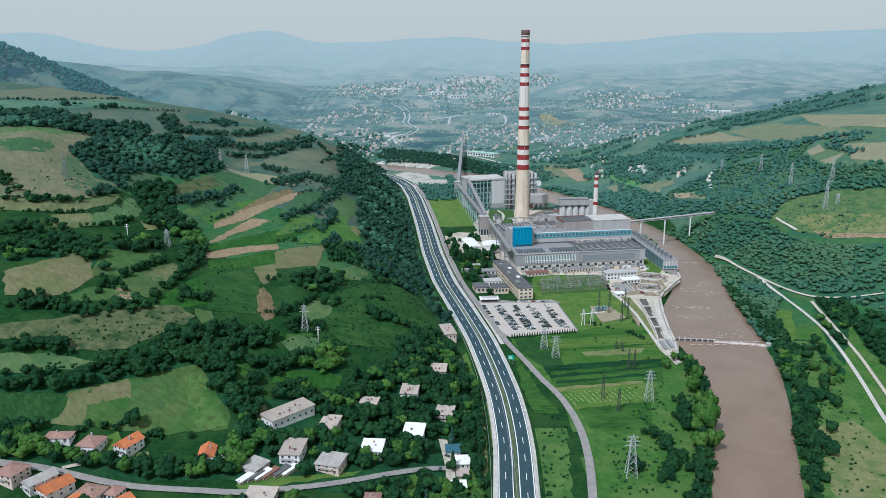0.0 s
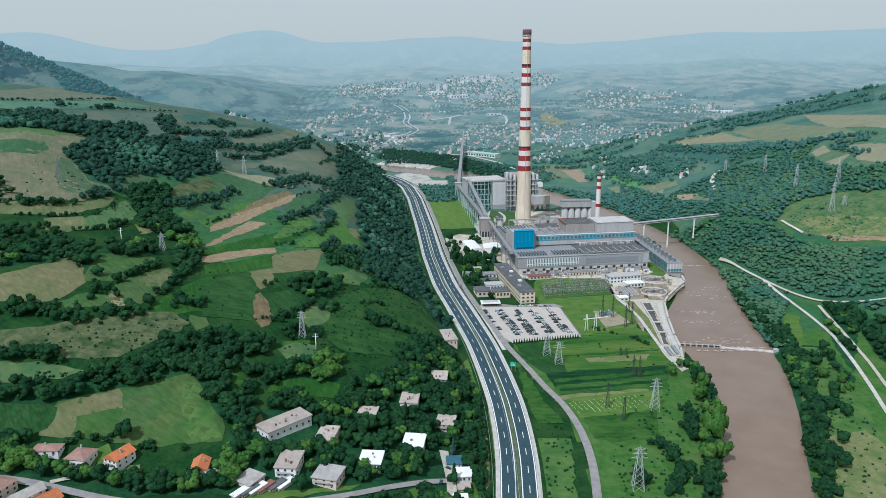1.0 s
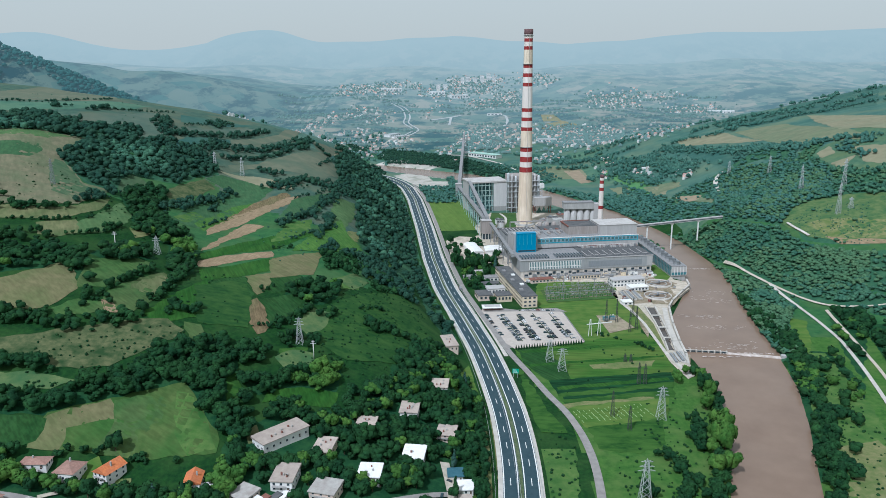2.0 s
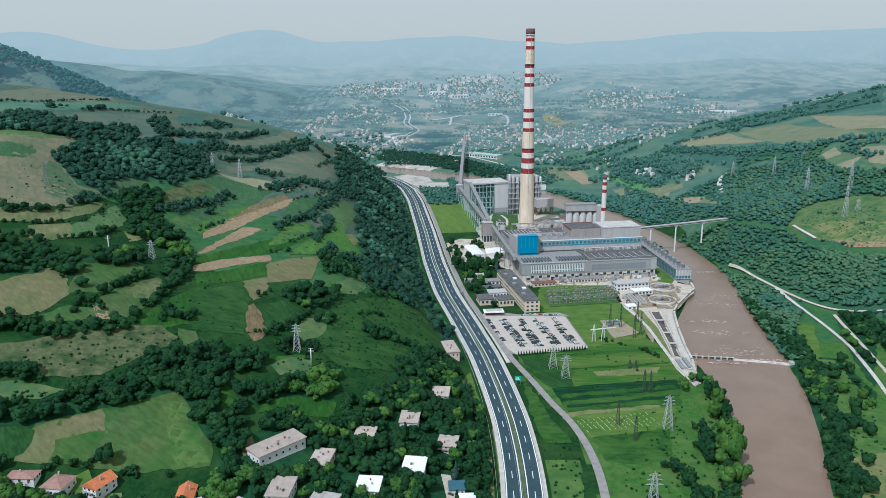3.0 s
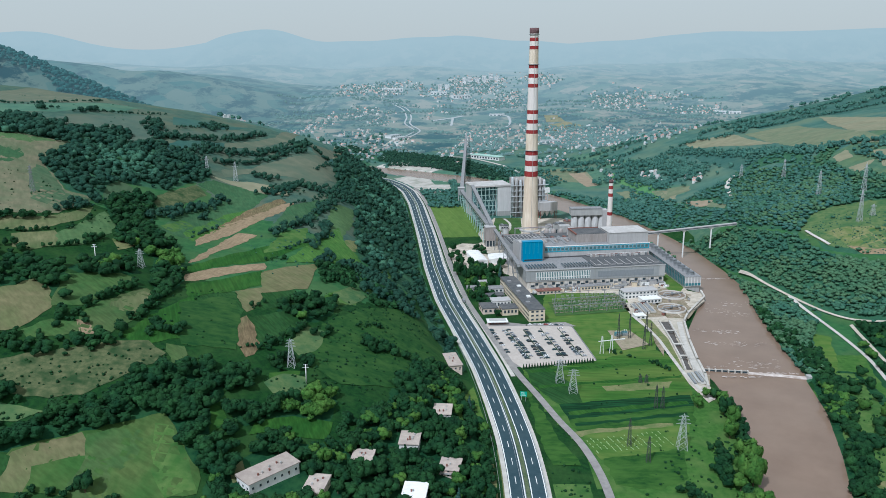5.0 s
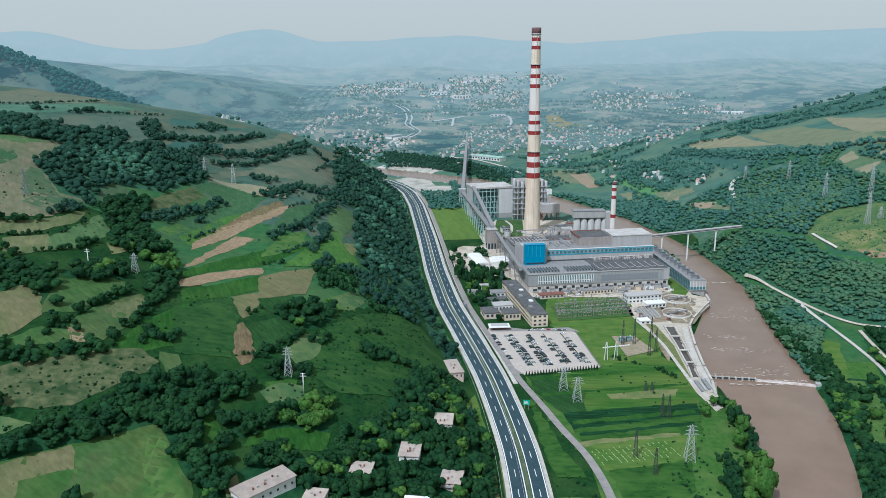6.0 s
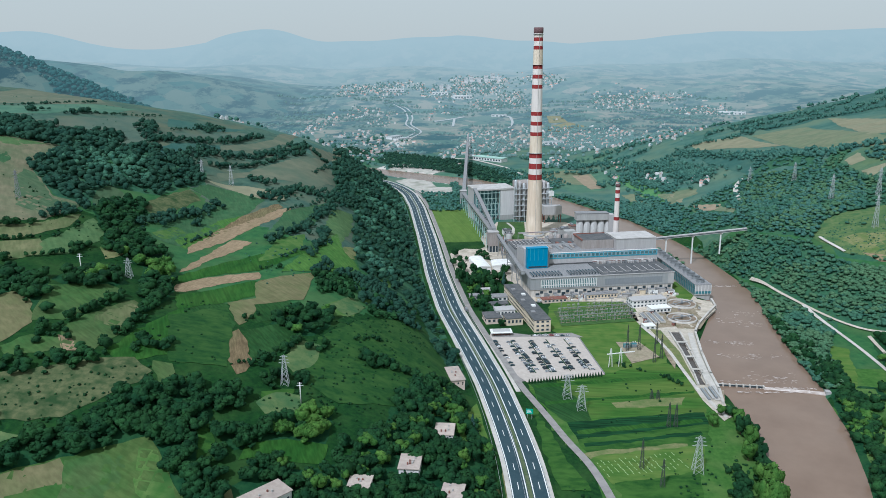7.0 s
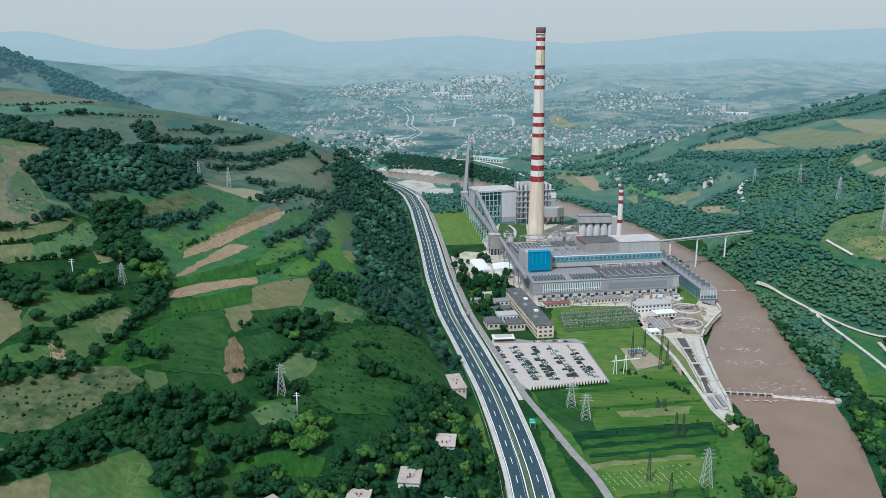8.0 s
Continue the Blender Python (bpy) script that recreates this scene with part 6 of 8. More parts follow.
_f = random.Random(8)
for _x, _y, _w, _d, _n in ((268, 672, 15, 1.2, 90), (262, 690, 18, 7, 60), (264, 740, 16, 3, 45), (262, 772, 14, 3, 40), (282, 830, 10, 8, 35), (312, 955, 12, 1.2, 45), (300, 858, 10, 5, 20), (262, 665, 24, 0.8, 60)):
    tagged(one("white_water", foam_patch(_f, _x, _y, _w, _d, _n), M_FOAM, "small white ripples on brown river water", "white water"), kind="stuff")

# ---- car park ----
PA, PB, PC, PD = Vector((55, 673)), Vector((122, 689)), Vector((113, 775)), Vector((45, 772))
patch("pavement", M_PARK, "pale paved car park", "car park", 0.5, (39, 722), (46, 690), tuple(PA), tuple(PB), tuple(PC), (100, 781), (70, 778), (30, 790), (26, 770))
patch("pavement", M_ROADGREY, "worn asphalt drive in front of the offices", "drive", 0.56, (30, 776), (70, 777), (118, 776), (108, 788), (92, 786), (66, 782), (36, 792))
one("fence", boxes((0, 0, 0.4, (PC - PB).length, 0.25, 1.8)), M_DULL_STEEL, "dark wire fence along the car park edge", "fence", m=pose(PB.x, PB.y, 0, 0, 0, math.degrees(math.atan2((PC - PB).y, (PC - PB).x))))


def paint(name, a, b, rough=0.3):
    return surface(name, a, b, 2, rough=rough)


CAR_PAINTS = [paint("black_paint", (0.012, 0.014, 0.016), (0.02, 0.022, 0.025)), paint("dark_green_blue_paint", (0.015, 0.04, 0.05), (0.02, 0.055, 0.06)), paint("silver_paint", (0.35, 0.36, 0.37), (0.42, 0.43, 0.44)),
              paint("white_car_paint", (0.7, 0.7, 0.7), (0.78, 0.78, 0.78)), paint("red_car_paint", (0.25, 0.03, 0.03), (0.32, 0.05, 0.04))]
M_TYRE = surface("tyre_rubber", (0.015, 0.015, 0.015), (0.025, 0.025, 0.025), 1)
_wheel = lathe([(0.31, -0.1), (0.31, 0.1)], 10)
_wheel_me = bpy.data.meshes.new("wheel")
_wheel.to_mesh(_wheel_me)
_wheel.free()
_wheel_me.materials.append(M_TYRE)


def make_car(mat, word):
    c = thing("car", word + " small car parked on pale paving", "car", None, "parked cars")
    bm = bmesh.new()
    L = [(-2.1, 0.35), (-2.05, 0.8), (-1.2, 0.92), (1.35, 0.95), (2.05, 0.85), (2.1, 0.35)]
    s = [[bm.verts.new((w, x, z)) for x, z in L] for w in (-0.86, 0.86)]
    bm.faces.new(s[0])
    bm.faces.new(s[1][::-1])
    for i in range(6):
        bm.faces.new((s[0][i], s[1][i], s[1][(i + 1) % 6], s[0][(i + 1) % 6]))
    bmesh.ops.recalc_face_normals(bm, faces=bm.faces[:])
    part("body", bm, mat, c)
    bm = bmesh.new()
    lo = [bm.verts.new(p) for p in ((-0.8, -1.25, 0.92), (0.8, -1.25, 0.92), (0.8, 1.7, 0.95), (-0.8, 1.7, 0.95))]
    hi = [bm.verts.new(p) for p in ((-0.66, -0.45, 1.42), (0.66, -0.45, 1.42), (0.66, 1.15, 1.42), (-0.66, 1.15, 1.42))]
    for i in range(4):
        bm.faces.new((lo[i], lo[(i + 1) % 4], hi[(i + 1) % 4], hi[i]))
    part("glass", bm, M_WINDOW, c)
    part("car_roof", boxes((-0.68, -0.47, 1.41, 0.68, 1.17, 1.47)), mat, c)
    for x in (-0.8, 0.8):
        for y in (-1.3, 1.3):
            part("wheel", _wheel_me, None, c, m=pose(x, y, 0.31, 0, 90, 0))
    return c


CARS = [make_car(m, w) for m, w in zip(CAR_PAINTS, ("black", "dark green", "silver grey", "white", "red"))]
_used = [False] * 5
_k = random.Random(21)


def put_car(x, y, z, turn):
    i = _k.choices(range(5), (9, 8, 6, 3, 0.5))[0]
    m = pose(x, y, z, 0, 0, turn)
    if _used[i]:
        copy_thing(CARS[i], m)
    else:
        _used[i] = True
        CARS[i].matrix_basis = m


for (_x0, _y0, _x1, _y1), _fill in (((35, 766, 48, 706), (0.5, 0)), ((47, 766, 64, 692), (0.55, 0.4)), ((64, 766, 77, 693), (0.5, 0.65)), ((81, 770, 94, 696), (0.4, 0.5)), ((98, 771, 111, 698), (0.45, 0.3))):
    _n = int(math.hypot(_x1 - _x0, _y1 - _y0) / 2.75)
    for _side, _part in ((-2.7, _fill[0]), (2.7, _fill[1])):
        for _i in range(_n):
            if _k.random() < _part * (1.2 if _i > _n * 0.55 else 0.8):
                _f2 = (_i + 0.5) / _n
                put_car(_x0 + (_x1 - _x0) * _f2 + _side + _k.uniform(-0.3, 0.3), _y0 + (_y1 - _y0) * _f2, 0.51, 100 + _k.uniform(-3, 3))
for _i in range(7):
    put_car(72 + _i * 5.2, 779.5 + _k.uniform(-1, 1), 0.57, 90 + _k.uniform(-8, 8))
for _ends in ((47, 766, 64, 692), (64, 766, 77, 693), (81, 770, 94, 696), (98, 771, 111, 698)):
    _a, _b2 = Vector(_ends[:2]), Vector(_ends[2:])
    _bm = bmesh.new()
    beam(_bm, (_a.x, _a.y, 0.7), (_b2.x, _b2.y, 0.7), 0.6, 0.4)
    one("planting_strip", _bm, FIELD_MATS["corn"], "narrow dark planted strip between parking rows", "planting strip", group="parking strips")

# ---- pylons ----
def pylon(x, y, h, w, mat, label, arms=3, turn=0.0, z=None):
    g = float(ground_z(x, y)) - 0.3 if z is None else z
    t = thing("pylon", label, "pylon", pose(x, y, g, 0, 0, turn), "power line pylons")
    KEEP_CLEAR.append((x, y, 4))
    th = max(0.2, h * (0.0078 if y < 700 else 0.0062))
    top = w * 0.12
    for sx in (-1, 1):
        for sy in (-1, 1):
            bm = bmesh.new()
            beam(bm, (sx * w / 2, sy * w / 2, 0), (sx * top, sy * top, h * 0.94), th)
            part("leg", bm, mat, t)
    n = 6
    near = y < 660 and w > 4
    for i in range(n):
        z0, z1 = h * 0.94 * i / n, h * 0.94 * (i + 1) / n
        r0, r1 = w / 2 + (top - w / 2) * i / n, w / 2 + (top - w / 2) * (i + 1) / n
        if near or i == 0:
            bm = bmesh.new()
        for sx, sy, ex, ey in ((-1, -1, 1, -1), (1, -1, 1, 1), (1, 1, -1, 1), (-1, 1, -1, -1)):
            for a, b in (((sx * r0, sy * r0, z0), (ex * r1, ey * r1, z1)), ((ex * r0, ey * r0, z0), (sx * r1, sy * r1, z1))):
                beam(bm, a, b, th * 0.6)
                if near:
                    part("brace", bm, mat, t)
                    bm = bmesh.new()
    if near:
        bm.free()
    else:
        tagged(part("lattice", bm, mat, t), kind="stuff")
    for i in range(arms):
        z = h * (0.72 + 0.1 * i)
        bm = bmesh.new()
        a = w * (0.75 - 0.12 * i)
        beam(bm, (-a, 0, z), (a, 0, z), th * 0.9)
        beam(bm, (-a, 0, z), (0, 0, z + h * 0.05), th * 0.6)
        beam(bm, (a, 0, z), (0, 0, z + h * 0.05), th * 0.6)
        part("crossarm", bm, mat, t)
    bm = bmesh.new()
    beam(bm, (0, 0, h * 0.92), (0, 0, h), th)
    part("peak", bm, mat, t)
    return t


_pl = "pale galvanised steel lattice pylon standing in grass"
for _x, _y, _h, _w in ((153, 536, 27, 6.5), (115, 428, 30, 7), (92, 625, 21, 7), (84, 645, 21, 7)):
    pylon(_x, _y, _h, _w, M_STEEL, _pl)
pylon(-117, 557, 22, 5, M_STEEL, "pale steel lattice pylon on a hillside")
pylon(-262, 662, 17, 5, M_STEEL, "pale steel lattice pylon on a hillside", 2)
pylon(-277, 993, 26, 5, M_STEEL, "pale steel lattice pylon on a hillside", 1)
pylon(-310, 988, 20, 4, M_STEEL, "pale steel lattice pylon on a hillside", 2)
pylon(-396, 753, 26, 3.6, M_DULL_STEEL, "dull grey steel lattice pylon on a hillside", 3)
for _x, _y, _h in ((475, 948, 40), (526, 1042, 38), (481, 1068, 36), (499, 1222, 30), (467, 1310, 24), (494, 956, 15)):
    pylon(_x, _y, _h, 5.0, M_STEEL, "pale steel lattice pylon on a wooded slope", 2)
for _x, _y, _h in ((151, 598, 20), (118, 540, 22), (126, 519, 20), (156, 598, 19), (150, 644, 8), (155, 644, 8)):
    pylon(_x, _y, _h, 2.6, M_DARK_STEEL, "slim dark steel mast standing in a crop field", 1)
for _x, _y, _h in ((152, 742, 26), (163, 744, 26), (170, 716, 24), (178, 724, 24), (183, 760, 22)):
    pylon(_x, _y, _h, 2.2, M_DARK_STEEL, "slim dark steel mast by the transformers", 1, z=0.5)
# wooden poles on the hill
for _x, _y, _h in ((-104, 543, 15), (-288, 640, 17)):
    pole = thing("power_pole", "pale concrete power pole on a hillside", "power pole", pose(_x, _y, float(ground_z(_x, _y)) - 0.3), "hillside poles")
    part("mast", lathe([(0.42, 0), (0.28, _h)], 10), M_WHITE, pole)
    part("crossarm", boxes((-2.2, -0.15, _h - 2.4, 2.2, 0.15, _h - 2.0), (-1.6, -0.15, _h - 0.6, 1.6, 0.15, _h - 0.3)), M_STEEL, pole)
# portal gantry of the switchyard line
portal = thing("line_gantry", "white steel line gantry with two splayed legs", "gantry", pose(134, 706, 0.4, 0, 0, 10))
for _x in (-4.5, 4.5):
    for _d in (-1.6, 1.6):
        _b = bmesh.new()
        beam(_b, (_x + _d, 0, 0), (_x + _d * 0.2, 0, 17), 0.5)
        part("leg", _b, M_WHITE, portal)
_b = bmesh.new()
beam(_b, (-8, 0, 12), (17, 0, 13), 0.8, 0.6)
part("crossbeam", _b, M_WHITE, portal)
# transformers
for _i, (_x, _y) in enumerate(((153, 750), (160, 752))):
    tr = thing("transformer", "blue-grey power transformer with cooling fins and bushings", "transformer", pose(_x, _y, 0.5, 0, 0, 8), "switchyard transformers")
    part("tank", boxes((-2.6, -1.6, 0, 2.6, 1.6, 3.6)), M_TEAL, tr)
    for _j in range(6):
        part("fin", boxes((-2.4 + _j * 0.9, -2.4, 0.5, -2.1 + _j * 0.9, -1.6, 3.2)), M_STEEL, tr)
    for _j in range(3):
        part("bushing", lathe([(0.3, 3.6), (0.22, 5.6)], 10), M_WHITE, tr, m=pose(-1.6 + _j * 1.6, 0, 0))
# switchyard bays
_sw = thing("switch_bay", "small pale steel switchyard bay with insulators", "switchgear", None, "switchyard bays")
part("frame", boxes((-1.7, -0.12, 0, -1.45, 0.12, 4.2), (1.45, -0.12, 0, 1.7, 0.12, 4.2), (-1.7, -0.12, 3.9, 1.7, 0.12, 4.2)), M_DULL_STEEL, _sw)
for _j in range(3):
    part("insulator", lathe([(0.22, 4.2), (0.3, 4.8), (0.16, 5.8)], 8), M_SILO, _sw, m=pose(-1.3 + _j * 1.3, 0, 0))
part("footing", boxes((-2.0, -0.6, -0.2, 2.0, 0.6, 0.3)), M_DIRT, _sw)
_first = True
for _r in range(5):
    for _c in range(15):
        _x, _y = 103 + _c * 5.4 + _r * 0.3, 816 + _r * 9.2 + _c * 1.15 + (3 if _r > 2 else 0)
        if _k.random() < 0.12 or (_r == 4 and _c < 2):
            continue
        _m = pose(_x, _y, 0.5, 0, 0, 10)
        if _first:
            _sw.matrix_basis, _first = _m, False
        else:
            copy_thing(_sw, _m)
for _x0, _y0, _n in ((101, 812, 4), (103, 836, 4), (107, 858, 4)):
    gt = thing("busbar_gantry", "long steel busbar gantry in a switchyard", "gantry", pose(_x0, _y0, 0.5, 0, 0, 12), "busbar gantries")
    for _i in range(_n + 1):
        part("post", boxes((_i * 19 - 0.25, -0.25, 0, _i * 19 + 0.25, 0.25, 9)), M_DULL_STEEL, gt)
    for _i in range(_n):
        part("busbar", boxes((_i * 19, -0.2, 8.6, _i * 19 + 19, 0.2, 9.0)), M_DULL_STEEL, gt)
# nursery stakes
_stake = boxes((-0.12, -0.75, 0, 0.12, 0.75, 0.3), (-0.07, -0.4, 0.3, 0.07, 0.35, 0.42))
_st_me = bpy.data.meshes.new("stake")
_stake.to_mesh(_st_me)
_stake.free()
_st_me.materials.append(surface("pale_seedling_leaves", (0.24, 0.38, 0.16), (0.42, 0.52, 0.28), 1))
for _r in range(14):
    for _c in range(10):
        if _k.random() < 0.72:
            _x, _y = 95 + _r * 4.1 - _c * 0.6 + _k.uniform(-0.4, 0.4), 530 + _c * 2.0 + _r * 0.9
            tagged(part("seedling", _st_me, None, None, "short pale green seedling tuft in a grass plot", pose(_x, _y, float(ground_z(_x, _y)) + 0.2, 0, 0, 25)), category="seedling", group="pale seedlings")
# motorway sign and truck
sign = thing("road_sign", "green motorway sign on two posts", "road sign", pose(51, 609, 0, 0, 0, -8))
part("panel", boxes((-2.6, -0.12, 4.2, 2.6, 0.12, 8.2)), surface("sign_green", (0.02, 0.3, 0.2), (0.03, 0.36, 0.25), 3, rough=0.4), sign)
for _j in range(3):
    part("text_bar", boxes((-2.0, -0.16, 5.0 + _j, 1.6 - 0.5 * _j, -0.12, 5.35 + _j)), M_PAINT, sign)
for _x in (-1.8, 1.6):
    part("post", boxes((_x, 0.1, -0.5, _x + 0.25, 0.35, 8)), M_STEEL, sign)
truck = thing("truck", "small dark lorry on the pale roadside strip", "truck", pose(6, 853, 0.6, 0, 0, 10))
part("cargo_box", boxes((-1.2, -4, 0.9, 1.2, 2, 3.4)), M_DULL_STEEL, truck)
part("cab", boxes((-1.15, 2.2, 0.7, 1.15, 4, 2.9)), M_RUST, truck)
for _x in (-1.1, 1.1):
    for _y in (-3, -1.6, 3):
        part("wheel", _wheel_me, None, truck, m=pose(_x, _y, 0.5, 0, 90, 0) @ Matrix.Scale(1.6, 4))

# ---- village ----
M_ROOF_PALE = surface("pale_fibre_cement_roof", (0.360, 0.302, 0.257), (0.450, 0.382, 0.328), 2.5, stain=(0.3, 0.25, 0.23), stain_size=6, stain_amount=0.6, jitter=0.12)
M_ROOF_GREY = surface("old_grey_roof", (0.3, 0.28, 0.26), (0.4, 0.38, 0.35), 2.5, stain=(0.24, 0.2, 0.18), stain_size=6, stain_amount=0.6, jitter=0.12)
M_ROOF_ORANGE = surface("orange_tile_roof", (0.42, 0.13, 0.05), (0.56, 0.2, 0.08), 1.2, stain=(0.33, 0.13, 0.08), stain_size=5, stain_amount=0.6, jitter=0.15, bump=0.08)
M_ROOF_BROWN = surface("brown_tile_roof", (0.24, 0.14, 0.11), (0.34, 0.21, 0.17), 1.2, stain=(0.2, 0.14, 0.12), stain_size=5, jitter=0.12, bump=0.08)
M_ROOF_WHITE = surface("white_sheet_roof", (0.68, 0.67, 0.66), (0.78, 0.77, 0.76), 2, stain=(0.55, 0.5, 0.47), stain_size=5)
M_ROOF_BLUE = surface("dark_blue_sheet_roof", (0.03, 0.09, 0.12), (0.05, 0.13, 0.16), 2, rough=0.5)


def house(x, y, turn, w, d, h, kind, roof, wall, label, pitch=2.2, stacks=2, wins=3, group="village houses"):
    """A house with eaves height h over its uphill ground, standing on sloping land."""
    zs = [float(ground_z(x + a, y + b)) for a in (-w / 2, w / 2) for b in (-d / 2, d / 2)]
    z = sum(zs) / 4
    t = thing("house", label, "house", pose(x, y, z, 0, 0, turn), group)
    KEEP_CLEAR.append((x, y, max(w, d) * 0.48))
    a, b, e = w / 2, d / 2, 0.7
    h = h - 0.8
    base = min(zs) - z - 0.5
    part("wall", boxes((-a, -b, base, a, b, h)), wall, t)
    bm = bmesh.new()
    lo = [bm.verts.new(p) for p in ((-a - e, -b - e, h - 0.1), (a + e, -b - e, h - 0.1), (a + e, b + e, h - 0.1), (-a - e, b + e, h - 0.1))]
    if kind == "gable":
        r0, r1 = bm.verts.new((0, -b - e, h + pitch)), bm.verts.new((0, b + e, h + pitch))
        for f in ((lo[0], lo[1], r0), (lo[1], lo[2], r1, r0), (lo[2], lo[3], r1), (lo[3], lo[0], r0, r1)):
            bm.faces.new(f)
    elif kind == "hip":
        k = max(b - a, 0.5)
        r0, r1 = bm.verts.new((0, -k, h + pitch)), bm.verts.new((0, k, h + pitch))
        for f in ((lo[0], lo[1], r0), (lo[1], lo[2], r1, r0), (lo[2], lo[3], r1), (lo[3], lo[0], r0, r1)):
            bm.faces.new(f)
    else:
        hi = [bm.verts.new((v.co.x, v.co.y, h + 0.35 + (0.9 if v.co.y > 0 else 0.0))) for v in lo]
        for i in range(4):
            bm.faces.new((lo[i], lo[(i + 1) % 4], hi[(i + 1) % 4], hi[i]))
        bm.faces.new(hi)
    bm.faces.new(lo[::-1])
    bmesh.ops.recalc_face_normals(bm, faces=bm.faces[:])
    roof_ob = part("roof", bm, roof, t)
    rng = random.Random(int(x * 7 + y * 3))
    for i in range(stacks):
        cx, cy = rng.uniform(-a * 0.5, a * 0.5), rng.uniform(-b * 0.6, b * 0.6)
        zt = h + (pitch if kind != "slab" else 1.0)
        part("roof_chimney", boxes((cx - 0.4, cy - 0.4, h, cx + 0.4, cy + 0.4, zt + 1.0)), M_RUST if i % 2 else M_SILO, roof_ob)
    floors = 2 if h > 5 else 1
    for f in range(floors):
        zz = 1.0 + f * 2.9
        for i in range(wins):
            xc = -a + w * (i + 0.5) / wins
            win = part("window", boxes((xc - 0.65, -b - 0.06, zz, xc + 0.65, -b + 0.1, zz + 1.35)), M_WINDOW, t)
            part("sill", boxes((xc - 0.8, -b - 0.25, zz - 0.12, xc + 0.8, -b, zz)), M_LIGHT_CLAD, win)
        for i in range(3):
            yc = -b + d * (i + 0.5) / 3
            for s in (-1, 1):
                part("window", boxes((s * a - 0.06, yc - 0.6, zz, s * a + 0.06, yc + 0.6, zz + 1.35)), M_WINDOW, t)
    if floors == 2 and rng.random() < 0.8:
        part("balcony", boxes((-a * 0.8, -b - 1.4, 2.9, a * 0.5, -b, 3.1), (-a * 0.8, -b - 1.4, 3.1, a * 0.5, -b - 1.25, 4.0)), M_LIGHT_CLAD, t)
    part("door", boxes((a * 0.55, -b - 0.07, 0, a * 0.55 + 1.0, -b + 0.1, 2.1)), M_BARK, t)
    return t


M_BARK = surface("bark", (0.07, 0.05, 0.035), (0.13, 0.1, 0.07), 0.6, bump=0.03)
_pale = "two-storey house with a pale flat sloping roof among trees"
house(-108, 449, 47, 33, 13, 5.8, "slab", M_ROOF_PALE, M_WHITE, "long two-storey block with a pale flat roof", stacks=6, wins=7)
house(-80, 444, -8, 11, 17, 5.6, "slab", M_ROOF_PALE, M_CREAM, _pale, stacks=4)
house(-97, 411, -4, 12.5, 18, 7, "slab", M_ROOF_PALE, M_WHITE, _pale, stacks=6)
house(-73, 406, -14, 15, 14, 6, "slab", M_ROOF_GREY, M_PINK, "low house with a worn grey flat roof", stacks=0)
house(-58, 476, -5, 12, 16, 5.6, "slab", M_ROOF_PALE, M_WHITE, _pale, stacks=5)
house(-31, 506, -4, 12, 15, 5.6, "slab", M_ROOF_PALE, M_WHITE, _pale, stacks=6)
house(-11, 557, -4, 12, 14, 6, "slab", M_ROOF_PALE, M_WHITE, _pale, stacks=4)
house(-5, 488, -10, 12, 13, 6, "slab", M_ROOF_PALE, M_PINK, _pale, stacks=3)
house(-25, 452, -6, 13, 15, 7, "slab", M_ROOF_WHITE, M_WHITE, "two-storey white house with a bright sheet roof", stacks=2)
house(-50, 427, -4, 13, 14, 5.6, "slab", M_ROOF_WHITE, M_WHITE, "two-storey white house with a bright sheet roof", stacks=2)
house(-235, 401, 2, 15, 8, 4, "hip", M_ROOF_BROWN, M_WHITE, "long low white house with a brown hipped roof", 2.0, 1)
house(-215, 399, -8, 12, 13, 5.5, "hip", M_ROOF_BROWN, M_WHITE, "white house with a brown hipped roof", 2.6, 1)
house(-194, 402, -24, 10, 14, 6.5, "gable", M_ROOF_ORANGE, M_WHITE, "white gabled house with a bright orange roof", 3.4, 1)
house(-147, 402, 8, 9, 13, 5, "gable", M_ROOF_ORANGE, M_WHITE, "small house with a faded red gable roof", 3.0, 1)
house(-139, 396, 20, 8, 9, 3, "slab", M_ROOF_WHITE, M_WHITE, "low white outbuilding beside a red roofed house", stacks=0)
house(-246, 369, -18, 13, 13, 6.5, "hip", M_ROOF_BROWN, M_PINK, "tall house with a brown hipped roof", 2.4, 0)
house(-229, 366, -34, 8, 16, 6, "gable", M_ROOF_GREY, M_WHITE, "white house with a steep grey gable roof", 3.0, 0)
house(-219, 363, -34, 11, 16, 6, "gable", M_ROOF_ORANGE, M_WHITE, "white house with a bright orange gable roof", 3.0, 1)
house(-200, 363, -14, 14, 12, 5, "hip", M_ROOF_BROWN, M_WHITE, "white house with a worn brown roof", 2.4, 1)
house(-188, 366, -14, 8, 9, 4, "hip", M_ROOF_BROWN, M_WHITE, "small outbuilding with a brown roof", 1.8, 0)
house(-180, 357, -30, 9, 10, 5, "gable", M_ROOF_ORANGE, M_CREAM, "house with an orange gable roof", 2.8, 0)
house(-206, 353, -20, 10, 10, 5, "gable", M_ROOF_ORANGE, M_CREAM, "house with an orange gable roof", 2.8, 0)
house(-260, 366, -18, 12, 11, 5, "gable", M_ROOF_GREY, M_PINK, "house with a grey gable roof", 2.6, 0)
house(-107, 370, -4, 16, 12, 4.5, "slab", M_ROOF_PALE, M_PINK, "low house with a pale flat roof by the village road", stacks=2)
house(-45, 378, 0, 9, 9, 4, "hip", M_ROOF_BROWN, M_PINK, "small house with a brown roof", 2, 1)
house(-28, 372, 5, 12, 8, 4, "gable", M_RUST, M_PINK, "small house with a rusty red roof", 2, 1)
